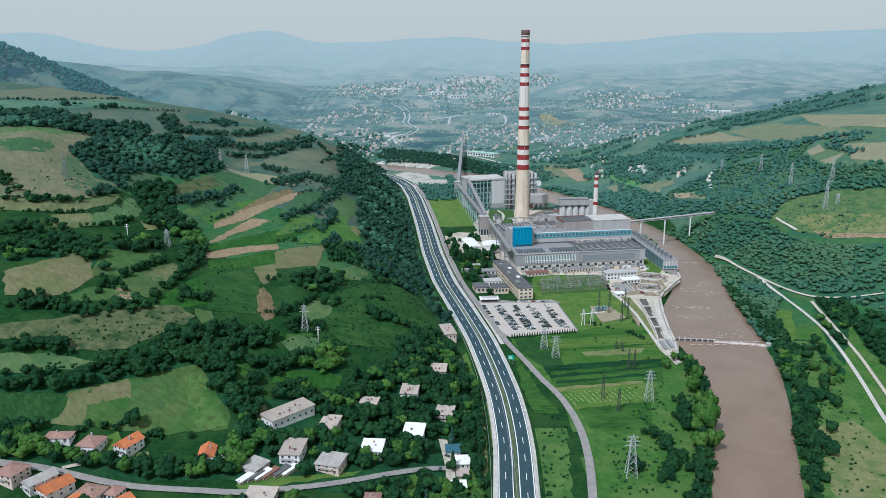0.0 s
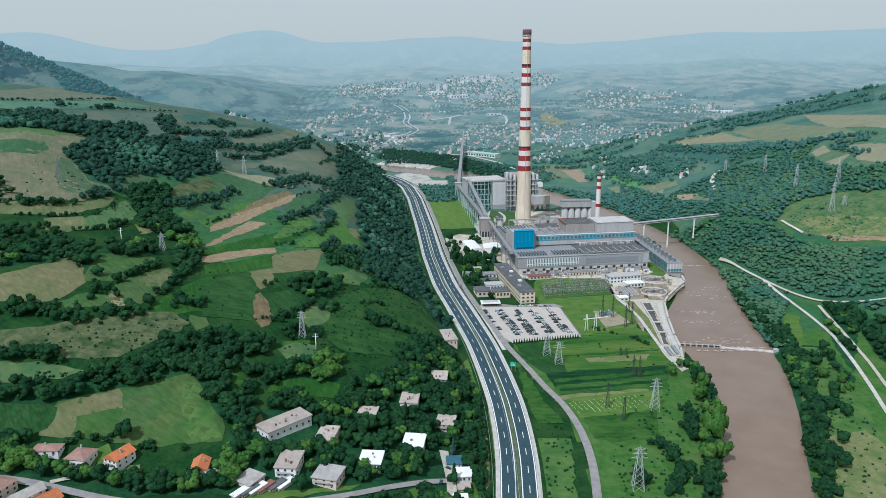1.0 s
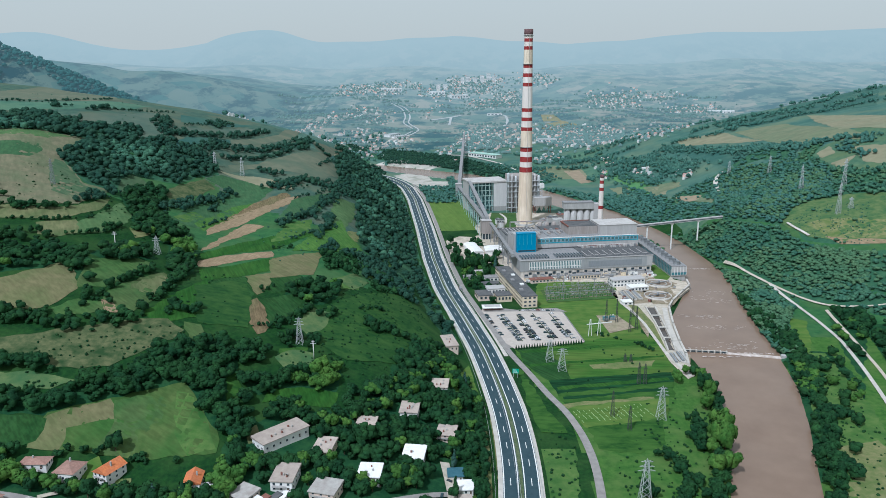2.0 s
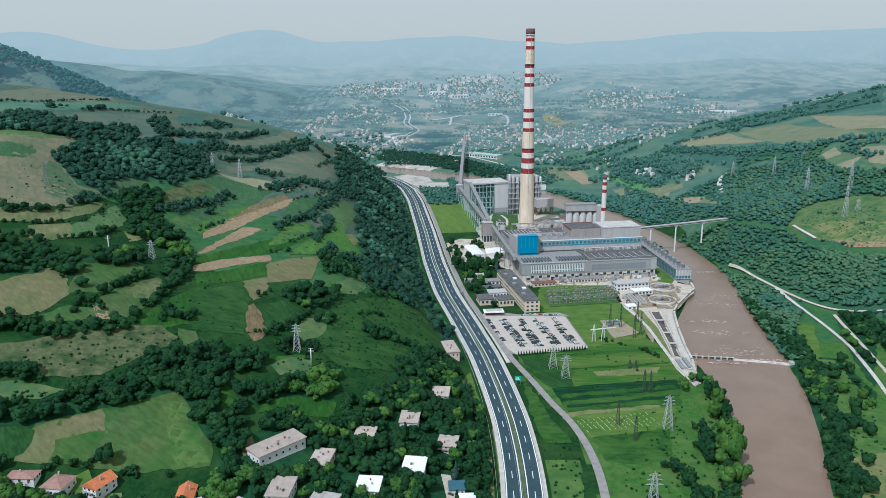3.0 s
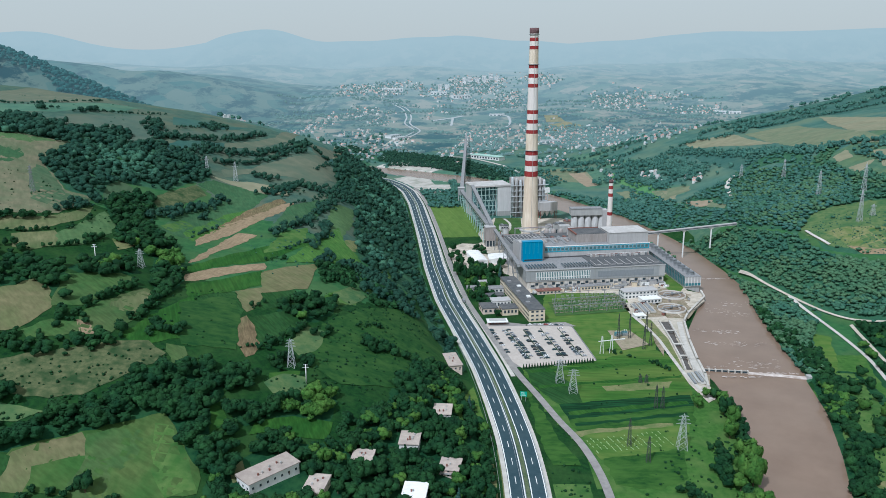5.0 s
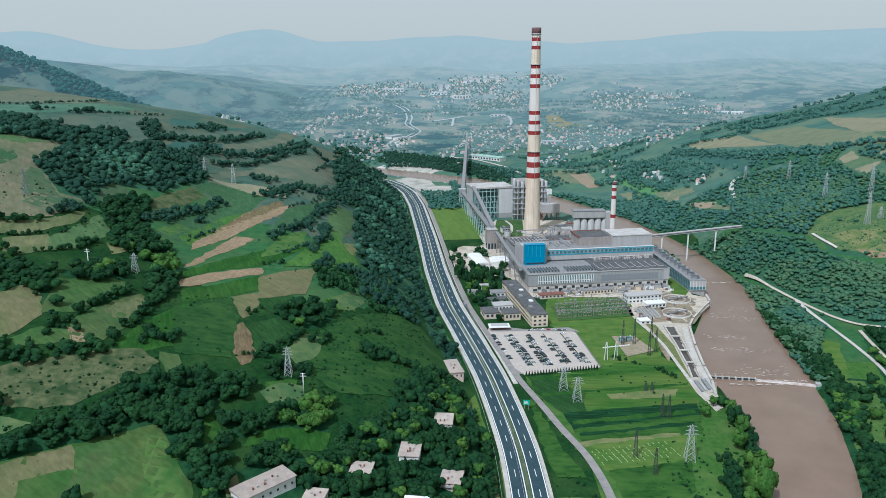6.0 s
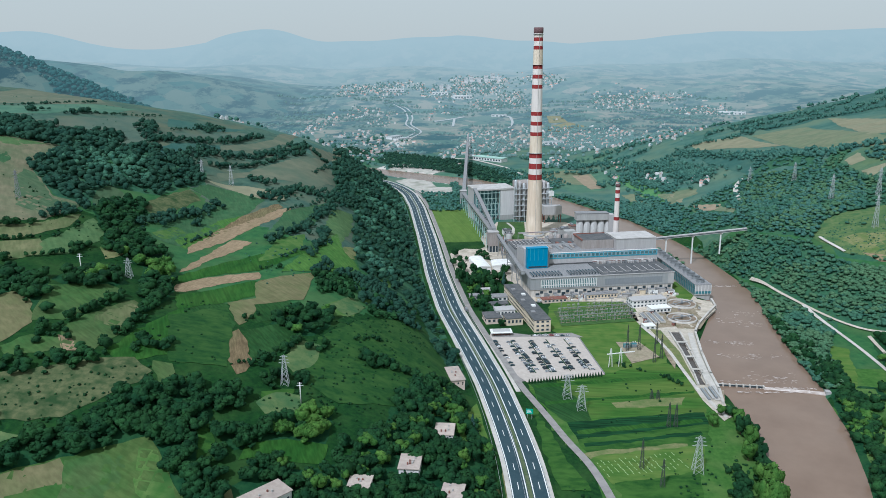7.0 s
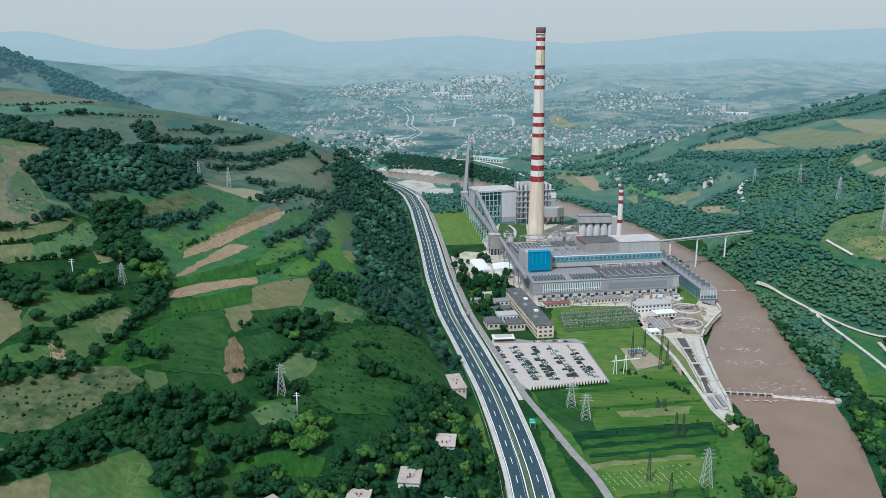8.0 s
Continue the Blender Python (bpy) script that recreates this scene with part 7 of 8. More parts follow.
house(-5, 667, 14, 11, 25, 5, "slab", M_ROOF_PALE, M_PINK, "long low building with a pale flat roof beside the motorway", stacks=5)
house(7, 433, 4, 9, 9, 4, "slab", M_ROOF_WHITE, M_WHITE, "small white shed with a bright sheet roof", stacks=0, wins=1)
house(1, 444, 4, 9, 8, 4, "slab", M_ROOF_BLUE, M_WHITE, "small shed with a dark blue sheet roof", stacks=0, wins=1)
house(5, 404, 4, 8, 9, 3.5, "slab", M_ROOF_WHITE, M_PINK, "small white shed with a bright sheet roof", stacks=0, wins=1)
house(7, 420, 4, 7, 7, 3, "slab", M_ROOF_PALE, M_PINK, "small garden shed with a pale roof", stacks=0, wins=1)
for _i, (_x, _y) in enumerate(((-119, 385), (-115, 387), (-111, 389), (-107, 391), (-101, 394), (-96.5, 396))):
    house(_x, _y, -35, 3.4, 11, 2.6, "slab", (M_ROOF_WHITE, M_DARK_ROOF, M_ROOF_WHITE, M_RUST, M_DARK_ROOF, M_ROOF_WHITE)[_i], M_PINK, "narrow garage with a flat sheet roof in a row", stacks=0, wins=1, group="row of garages")
house(-117, 396, -30, 12, 12, 3.2, "slab", M_ROOF_GREY, M_PINK, "low store with a worn grey roof behind garages", stacks=0, wins=2)
ribbon("road", [(-285, 378), (-258, 377), (-238, 378), (-218, 377), (-206, 376), (-183, 373), (-159, 372), (-141, 372), (-121, 372), (-97, 380), (-79, 386), (-60, 394), (-37, 407), (-10, 421), (-1, 424)], 4.6, M_ROADGREY, 0.5, "pale grey village lane", "lane", step=4)
ribbon("road", [(-6, 456), (-4, 445), (-2, 432), (0, 420), (-1, 394), (-4, 360)], 6.0, M_GRAVEL, 0.55, "pale paved village street", "lane", step=4)
ribbon("road", [(-224, 380), (-210, 389), (-200, 392)], 2.4, M_GRAVEL, 0.5, "pale footpath to a house", "path", step=4)
for _x, _y in ((-7, 421), (-3, 437), (-39, 398)):
    put_car(_x, _y, float(ground_z(_x, _y)) + 0.65, _k.uniform(0, 180))
KEEP_CLEAR += [(x, y, 6) for x, y in ((-60, 393), (-37, 406), (-10, 422), (-3, 434), (-97, 379), (-79, 386), (-121, 371), (-141, 373), (-159, 372), (-183, 373), (-206, 376), (-6, 448), (-48, 400), (-24, 414), (-70, 390), (-88, 383), (-109, 375), (0, 410), (-170, 373), (-195, 375), (-220, 377), (-240, 378))]
KEEP_CLEAR += [(-108 + a, 449 + b, 8) for a, b in ((-9, -9), (9, 9))]
KEEP_CLEAR += [(28, 1024, 20), (58, 1020, 20), (24, 1045, 14), (90, 830, 30), (60, 760, 16), (84, 730, 40), (90, 700, 36), (140, 850, 45), (200, 820, 30), (230, 850, 35)]
KEEP_CLEAR += [(72 - 23 * k / 3, 800 + 40 * k, 14) for k in range(4)]

# ---- trees and woods ----
def leaf_mat(name, dark, light, size=7.0, stain=None, vary=0.3, fine=0.9):
    """Foliage: tree-to-tree colour, clump-to-clump value, and leafy relief."""
    m = bpy.data.materials.new(name)
    m.use_nodes = True
    n, l = m.node_tree.nodes, m.node_tree.links
    p = n["Principled BSDF"]
    geo = n.new("ShaderNodeNewGeometry")

    def noise(scale, detail, rough):
        t = n.new("ShaderNodeTexNoise")
        t.inputs["Scale"].default_value, t.inputs["Detail"].default_value, t.inputs["Roughness"].default_value = 1.0 / scale, detail, rough
        l.new(geo.outputs["Position"], t.inputs["Vector"])
        return t

    def spread(socket, lo, hi, a, b):
        r = n.new("ShaderNodeMapRange")
        r.inputs[1].default_value, r.inputs[2].default_value, r.inputs[3].default_value, r.inputs[4].default_value = lo, hi, a, b
        l.new(socket, r.inputs[0])
        return r.outputs[0]

    col = n.new("ShaderNodeMixRGB")
    col.inputs[1].default_value, col.inputs[2].default_value = (*dark, 1), (*light, 1)
    l.new(spread(noise(size, 4.0, 0.6).outputs["Fac"], 0.34, 0.66, 0.0, 1.0), col.inputs[0])
    out = col.outputs[0]
    if stain:
        mx = n.new("ShaderNodeMixRGB")
        mx.inputs[2].default_value = (*stain, 1)
        l.new(spread(noise(28.0, 3.0, 0.5).outputs["Fac"], 0.45, 0.7, 0.0, 0.6), mx.inputs[0])
        l.new(out, mx.inputs[1])
        out = mx.outputs[0]
    leafy = noise(fine, 3.0, 0.65)
    val = n.new("ShaderNodeMath")
    val.operation = "MULTIPLY"
    l.new(spread(leafy.outputs["Fac"], 0.3, 0.7, 0.68, 1.3), val.inputs[0])
    l.new(spread(geo.outputs["Random Per Island"], 0.0, 1.0, 1 - vary, 1 + vary), val.inputs[1])
    hs = n.new("ShaderNodeHueSaturation")
    l.new(val.outputs[0], hs.inputs["Value"])
    l.new(out, hs.inputs["Color"])
    l.new(hs.outputs[0], p.inputs["Base Color"])
    b = n.new("ShaderNodeBump")
    b.inputs["Strength"].default_value, b.inputs["Distance"].default_value = 0.85, fine * 0.55
    l.new(leafy.outputs["Fac"], b.inputs["Height"])
    l.new(b.outputs[0], p.inputs["Normal"])
    p.inputs["Roughness"].default_value, p.inputs["Specular IOR Level"].default_value = 0.8, 0.08
    return m


M_LEAF = leaf_mat("broad_leaves", (0.007, 0.03, 0.012), (0.024, 0.07, 0.021), 9, stain=(0.011, 0.043, 0.018), vary=0.2, fine=0.8)
M_LEAF_LIGHT = leaf_mat("light_leaves", (0.034, 0.095, 0.018), (0.08, 0.155, 0.03), stain=(0.03, 0.09, 0.02), vary=0.2, fine=0.8)
# Leaves of farther woods: blue haze is mixed into these four base colours.
M_LEAF_FAR = leaf_mat("hazed_far_leaves", (0.042, 0.112, 0.094), (0.074, 0.16, 0.118), 22, stain=(0.046, 0.118, 0.092), vary=0.08, fine=1.6)
M_LEAF_MID = leaf_mat("hazed_slope_leaves", (0.036, 0.1, 0.07), (0.068, 0.15, 0.086), 16, stain=(0.032, 0.096, 0.07), vary=0.08, fine=1.2)
M_LEAF_SLOPE = leaf_mat("hazed_light_leaves", (0.054, 0.125, 0.068), (0.1, 0.172, 0.084), 14, stain=(0.04, 0.112, 0.066), vary=0.08, fine=1.2)
M_LEAF_HILL = leaf_mat("hazed_dark_hill_leaves", (0.013, 0.044, 0.031), (0.032, 0.078, 0.045), 14, stain=(0.017, 0.052, 0.037), vary=0.1, fine=1.2)
M_LEAF_BLUE = leaf_mat("blue_needles", (0.03, 0.075, 0.06), (0.05, 0.1, 0.08))
_LAT = [(x, y, z) for z in (-1, 0, 1) for y in (-1, 0, 1) for x in (-1, 0, 1)]
_LUMP = np.array(_LAT, float)
_LUMP = _LUMP / np.maximum(np.linalg.norm(_LUMP, axis=1, keepdims=True), 0.1)


def _lump_faces():
    """Quads of a rounded clump, open at its underside."""
    at = {p: i for i, p in enumerate(_LAT)}
    out = []
    for axis, sign in ((0, -1), (0, 1), (1, -1), (1, 1), (2, 1)):
        for a in (-1, 0):
            for b in (-1, 0):
                q = []
                for u, v in ((a, b), (a + 1, b), (a + 1, b + 1), (a, b + 1)):
                    c = [u, v]
                    c.insert(axis, sign)
                    q.append(at[tuple(c)])
                flip = sign > 0 if axis != 1 else sign < 0
                out.append(q if flip else q[::-1])
    return np.array(out)


_LUMP_F = _lump_faces()


def crown_template(rng, leaves, lumps, leaf, tall=1.0, cone=False):
    """Crown of unit radius standing on z=0: uneven rounded clumps with leaf sprays round them. Quads only."""
    V, F = [], []
    L = []
    for i in range(lumps):
        if cone:
            h = (i + 0.5) / lumps
            L.append((np.array([rng.normal(0, 0.08), rng.normal(0, 0.08), 0.15 + h * 1.7 * tall]), (1 - h) * 0.75 + 0.12))
        elif i == 0:
            L.append((np.array([rng.normal(0, 0.1), rng.normal(0, 0.1), 0.72 * tall]), rng.uniform(0.66, 0.78)))
        else:
            a, rr = i * 2.4 + rng.uniform(0, 0.9), rng.uniform(0.35, 0.66)
            L.append((np.array([rr * math.cos(a), rr * math.sin(a), (0.4 + rng.uniform(0, 0.85)) * tall]), rng.uniform(0.34, 0.54)))
    for c, r in L:
        q = _LUMP * r * rng.uniform(0.68, 1.26, (27, 1)) * np.array([rng.uniform(0.85, 1.2), rng.uniform(0.85, 1.2), 0.92]) + c
        F += [tuple(f + len(V)) for f in _LUMP_F]
        V += list(q)
    for _ in range(leaves):
        c, r = L[rng.integers(len(L))]
        d = rng.normal(size=3)
        d[2] = abs(d[2]) * 1.1 - 0.35
        d /= np.linalg.norm(d)
        p = c + d * r * rng.uniform(0.92, 1.14)
        nrm = d + rng.normal(0, 0.2, 3)
        nrm /= np.linalg.norm(nrm)
        u = np.cross(nrm, rng.normal(size=3))
        u /= np.linalg.norm(u)
        v = np.cross(nrm, u)
        s = leaf * rng.uniform(0.6, 1.4)
        k = len(V)
        V += [p - u * s - v * s * 0.7, p + u * s - v * s * 0.6, p + u * s * 0.8 + v * s * 0.7, p - u * s * 0.9 + v * s * 0.6]
        F.append((k, k + 1, k + 2, k + 3))
    return np.array(V), np.array(F)


_trng = np.random.default_rng(11)
CROWN_NEAR = [crown_template(_trng, 70, 7, 0.11, 1.0) for _ in range(5)]
CROWN_MID = [crown_template(_trng, 12, 3, 0.16, 0.95) for _ in range(6)]
CROWN_BACK = [crown_template(_trng, 3, 1, 0.3, 0.85) for _ in range(5)]
CROWN_FAR = [crown_template(_trng, 6, 2, 0.2, 0.9) for _ in range(6)]
BUSH = [crown_template(_trng, 7, 1, 0.22, 0.7) for _ in range(3)]


def stand(name, rows, mat, label):
    """Many trees joined into one woodland; rows of (x, y, radius, height factor)."""
    VV, FF, n = [], [], 0
    for x, y, r, hf in rows:
        d = math.hypot(x, y - 60)
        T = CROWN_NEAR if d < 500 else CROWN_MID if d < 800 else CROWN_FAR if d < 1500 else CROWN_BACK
        v, f = T[_trng.integers(len(T))] if r > 1.6 else BUSH[_trng.integers(3)]
        a = _trng.uniform(0, 2 * math.pi)
        c, s = math.cos(a), math.sin(a)
        w = np.empty_like(v)
        w[:, 0], w[:, 1] = (v[:, 0] * c - v[:, 1] * s) * r + x, (v[:, 0] * s + v[:, 1] * c) * r + y
        w[:, 2] = v[:, 2] * r * hf + float(ground_z(x, y)) + (0.25 * r if r > 1.6 else -0.1 * r)
        VV.append(w)
        FF.append(f + n)
        n += len(v)
    if not VV:
        return None
    ob = new(name, grid_mesh(name, np.concatenate(VV), np.concatenate(FF), [mat], None, True))
    return tagged(ob, label, "woodland", kind="stuff")


def shared(name, V, F, mat):
    return grid_mesh(name, V, F, [mat], None, True)


TREE_MESH = [shared("crown", *c, m) for c in CROWN_NEAR for m in (M_LEAF, M_LEAF, M_LEAF_LIGHT)]
CONE_MESH = [shared("crown", *crown_template(_trng, 150, 8, 0.13, 1.7, True), m) for m in (M_LEAF, M_LEAF_BLUE)]
_tb = bmesh.new()
beam(_tb, (0, 0, -0.3), (0.02, 0.02, 0.9), 0.09)
for _a in range(4):
    beam(_tb, (0.02, 0.02, 0.45 + 0.08 * _a), (0.45 * math.cos(1.7 * _a), 0.45 * math.sin(1.7 * _a), 0.95 + 0.07 * _a), 0.045)
TRUNK_MESH = bpy.data.meshes.new("trunk")
_tb.to_mesh(TRUNK_MESH)
_tb.free()
TRUNK_MESH.materials.append(M_BARK)


def tree(x, y, r, hf, mesh, label):
    t = thing("tree", label, "tree", pose(x, y, float(ground_z(x, y)), 0, 0, _trng.uniform(0, 360)) @ Matrix.Diagonal((r, r, r * hf, 1)), "valley trees")
    part("trunk", TRUNK_MESH, None, t)
    part("crown", mesh, None, t, m=pose(0, 0, 0.3))
    return t


def grove(area, most, *corners):
    """Trees one by one."""
    P = list(corners)
    xs, ys = [p[0] for p in P], [p[1] for p in P]
    n = 0
    for _ in range(int((max(xs) - min(xs)) * (max(ys) - min(ys)) / area)):
        x, y = _trng.uniform(min(xs), max(xs)), _trng.uniform(min(ys), max(ys))
        if n < most and inside(P, x, y) and clear_of(x, y, 5):
            n += 1
            k = int(_trng.integers(15))
            if _trng.random() < 0.06:
                tree(x, y, _trng.uniform(2.2, 3.0), _trng.uniform(1.3, 1.8), CONE_MESH[int(_trng.integers(2))], "narrow dark green conifer in a village garden")
            else:
                tree(x, y, _trng.uniform(2.6, 5.0), _trng.uniform(0.95, 1.35), TREE_MESH[k], ("lighter" if k % 3 == 2 else "dark") + " green broadleaf tree with a rounded crown")


def inside(P, x, y):
    r = False
    for (x0, y0), (x1, y1) in zip(P, P[1:] + P[:1]):
        if (y0 > y) != (y1 > y) and x < (x1 - x0) * (y - y0) / (y1 - y0) + x0:
            r = not r
    return r


def clear_of(x, y, r=3.0):
    if float(edge_offset(RIVER_L, RIVER_R, np.array(x), np.array(y))) < 0.5:
        return False
    mx = np.interp(y, [p[1] for p in MOTORWAY], [p[0] for p in MOTORWAY])
    if abs(x - mx) < 17 + r:
        return False
    return all((x - a) ** 2 + (y - b) ** 2 > (c + r * 0.6) ** 2 for a, b, c in KEEP_CLEAR)


CLEARINGS = [[(416, 970), (444, 1001), (476, 1012), (516, 1006), (542, 993), (474, 861), (446, 887), (425, 911)], [(556, 1205), (588, 1225), (607, 1179), (628, 1162), (585, 1077), (555, 1117), (559, 1151)], [(376, 1311), (413, 1255), (396, 1147), (378, 1224)]]


def wood(area, *corners):
    """A wood with one tree for so many square metres; thinner towards its edge."""
    P = list(corners)
    xs, ys = [p[0] for p in P], [p[1] for p in P]
    n = int((max(xs) - min(xs)) * (max(ys) - min(ys)) / area)
    rows = []
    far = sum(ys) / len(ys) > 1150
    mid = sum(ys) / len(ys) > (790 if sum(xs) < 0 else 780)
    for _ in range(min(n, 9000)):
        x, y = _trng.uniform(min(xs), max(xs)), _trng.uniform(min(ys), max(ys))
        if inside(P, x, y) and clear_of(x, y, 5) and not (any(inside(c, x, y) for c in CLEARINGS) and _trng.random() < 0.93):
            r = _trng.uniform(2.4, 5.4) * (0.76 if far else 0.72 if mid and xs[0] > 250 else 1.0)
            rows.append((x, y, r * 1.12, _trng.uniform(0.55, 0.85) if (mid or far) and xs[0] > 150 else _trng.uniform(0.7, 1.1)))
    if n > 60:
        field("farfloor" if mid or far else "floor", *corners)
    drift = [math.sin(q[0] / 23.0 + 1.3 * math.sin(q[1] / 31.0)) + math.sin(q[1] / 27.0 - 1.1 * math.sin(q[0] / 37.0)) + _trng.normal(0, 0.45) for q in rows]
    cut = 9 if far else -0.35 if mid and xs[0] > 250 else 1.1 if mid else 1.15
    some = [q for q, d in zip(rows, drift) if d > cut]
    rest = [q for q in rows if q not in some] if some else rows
    # Farther woods get the leaf colours with painted haze.
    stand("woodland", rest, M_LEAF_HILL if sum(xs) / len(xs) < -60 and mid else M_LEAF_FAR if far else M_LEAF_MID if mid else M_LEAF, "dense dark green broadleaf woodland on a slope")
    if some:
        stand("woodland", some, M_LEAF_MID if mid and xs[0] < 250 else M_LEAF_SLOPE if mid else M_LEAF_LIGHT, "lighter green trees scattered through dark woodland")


def shrubs(n, *corners):
    """Loose bushes over rough grass."""
    P = list(corners)
    xs, ys = [p[0] for p in P], [p[1] for p in P]
    rows = []
    for _ in range(n * 3):
        x, y = _trng.uniform(min(xs), max(xs)), _trng.uniform(min(ys), max(ys))
        if len(rows) < n and inside(P, x, y) and clear_of(x, y, 1):
            rows.append((x, y, _trng.uniform(0.5, 1.55), _trng.uniform(0.8, 1.2)))
    stand("shrubs", rows, M_LEAF if sum(ys) / len(ys) < 780 else M_LEAF_MID, "small dark bushes scattered over rough grass")


def hedge(width, *line):
    """A hedge or tree belt along a line."""
    L = np.array(line, float)
    s = np.r_[0, np.cumsum(np.hypot(*np.diff(L, axis=0).T))]
    n = int(s[-1] * max(width, 4) / 20) + 2
    rows = []
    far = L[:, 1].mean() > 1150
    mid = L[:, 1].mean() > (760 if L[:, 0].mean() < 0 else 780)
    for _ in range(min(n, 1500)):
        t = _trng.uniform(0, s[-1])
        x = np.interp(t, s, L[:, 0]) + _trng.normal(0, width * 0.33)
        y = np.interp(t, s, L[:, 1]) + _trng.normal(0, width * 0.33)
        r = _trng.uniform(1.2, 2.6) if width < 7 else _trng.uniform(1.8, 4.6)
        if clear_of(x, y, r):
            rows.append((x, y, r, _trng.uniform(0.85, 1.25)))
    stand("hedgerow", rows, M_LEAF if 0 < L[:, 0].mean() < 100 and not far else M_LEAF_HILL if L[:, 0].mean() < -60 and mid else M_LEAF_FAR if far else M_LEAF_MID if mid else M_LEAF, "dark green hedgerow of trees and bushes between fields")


wood(30, (-435, 840), (-435, 907), (-419, 975), (-395, 981), (-371, 1009), (-329, 1005), (-309, 998), (-299, 964), (-314, 918), (-321, 883), (-350, 864), (-356, 864), (-364, 843), (-358, 814), (-358, 789), (-378, 787), (-407, 812))
wood(30, (-593, 949), (-520, 975), (-484, 970), (-449, 982), (-425, 1004), (-404, 1001), (-398, 975), (-439, 916), (-471, 893), (-538, 862))
wood(28, (-351, 798), (-339, 837), (-322, 854), (-310, 814), (-309, 776), (-291, 769), (-278, 734), (-303, 716), (-323, 751), (-340, 778))
wood(26, (-299, 700), (-290, 754), (-263, 740), (-244, 704), (-230, 668), (-227, 634), (-231, 615), (-244, 640), (-261, 690), (-278, 696))
wood(30, (-144, 635), (-138, 661), (-121, 677), (-102, 674), (-104, 656), (-113, 631), (-130, 626))
wood(32, (-370, 587), (-329, 620), (-306, 608), (-311, 586), (-317, 573), (-350, 556))
wood(24, (-316, 608), (-307, 622), (-286, 591), (-278, 571), (-288, 571), (-305, 585))
wood(28, (-299, 619), (-295, 644), (-270, 665), (-258, 649), (-273, 619), (-289, 616))
hedge(14, (-358, 729), (-355, 760), (-353, 793))
hedge(9, (-413, 659), (-370, 697), (-360, 712))
hedge(5, (-368, 664), (-353, 670))
hedge(4, (-337, 699), (-334, 738))
hedge(3, (-404, 644), (-356, 671), (-336, 697))
hedge(4, (-347, 629), (-324, 654), (-308, 678))
hedge(7, (-313, 669), (-309, 702))
hedge(14, (-303, 785), (-289, 842), (-268, 918))
hedge(8, (-271, 834), (-266, 844))
hedge(5, (-258, 775), (-249, 829))
hedge(6, (-495, 1021), (-474, 1086), (-433, 1199))
hedge(6, (-632, 1011), (-564, 1068), (-544, 1240))
hedge(14, (-527, 1022), (-520, 1035))
hedge(10, (-480, 1035), (-482, 1078))
hedge(20, (-415, 1100), (-379, 1022))
hedge(11, (-381, 1017), (-353, 1082), (-302, 1249))
hedge(5, (-387, 1099), (-360, 1235))
hedge(18, (-366, 1172), (-364, 1235))
hedge(18, (-346, 976), (-327, 1071), (-293, 1111), (-263, 1189), (-244, 1287))
hedge(8, (-306, 1027), (-268, 1106), (-236, 1225))
hedge(8, (-233, 1281), (-208, 1258))
hedge(13, (-266, 1034), (-236, 1026))
hedge(18, (-237, 969), (-219, 963))
hedge(24, (-221, 971), (-206, 1026), (-185, 1033), (-165, 1043), (-150, 1111))
hedge(6, (-197, 933), (-177, 990), (-163, 1054))
hedge(6, (-204, 1141), (-199, 1315))
hedge(12, (-169, 860), (-165, 919), (-158, 1007))
hedge(8, (-190, 815), (-185, 840), (-171, 870))
hedge(10, (-148, 801), (-144, 855), (-148, 892))
hedge(5, (-179, 744), (-162, 756))
hedge(6, (-170, 776), (-153, 822))
hedge(12, (-134, 763), (-125, 787))
hedge(24, (-119, 722), (-102, 753))
hedge(22, (-93, 782), (-78, 729), (-71, 800))
hedge(10, (-115, 763), (-96, 782))
hedge(11, (-112, 611), (-101, 616))
hedge(5, (-156, 558), (-140, 573), (-132, 590), (-119, 617))
hedge(11, (-127, 552), (-121, 564), (-106, 567))
hedge(9, (-72, 627), (-61, 616))
hedge(6, (-140, 867), (-135, 853))
hedge(18, (-381, 606), (-347, 630))
hedge(7, (-265, 557), (-259, 587), (-251, 624))
hedge(16, (-273, 550), (-259, 552))
hedge(8, (-232, 547), (-227, 579), (-228, 627))
hedge(14, (-320, 505), (-264, 520), (-225, 537))
hedge(8, (-215, 548), (-211, 573))
hedge(9, (-200, 560), (-195, 569))
hedge(5, (-165, 629), (-156, 640))
hedge(5, (-322, 509), (-278, 521))
wood(30, (-309, 467), (-284, 475), (-261, 475), (-241, 469), (-253, 465), (-273, 468), (-305, 461))
wood(28, (-254, 450), (-241, 461), (-225, 477), (-209, 481), (-194, 482), (-180, 484), (-187, 473), (-203, 464), (-215, 456), (-230, 445), (-247, 436), (-261, 436), (-287, 428), (-295, 443), (-270, 448))
wood(26, (-215, 489), (-208, 500), (-196, 522), (-187, 525), (-168, 535), (-158, 523), (-151, 509), (-152, 479), (-148, 462), (-147, 447), (-152, 448), (-161, 461), (-169, 472), (-177, 480), (-191, 483), (-205, 482))
wood(26, (-155, 526), (-151, 536), (-135, 534), (-135, 520), (-149, 510))
wood(28, (-121, 509), (-108, 525), (-86, 543), (-83, 532), (-84, 512), (-96, 504), (-105, 509), (-122, 494), (-131, 486), (-141, 494))
wood(55, (-146, 498), (-129, 511), (-125, 490), (-131, 468), (-132, 445), (-138, 430), (-144, 442), (-147, 462))
wood(32, (-45, 586), (-31, 624), (-14, 632), (-15, 587), (-26, 577))
wood(40, (-249, 410), (-231, 408), (-244, 397), (-265, 389), (-273, 403))
hedge(6, (-227, 408), (-222, 416))
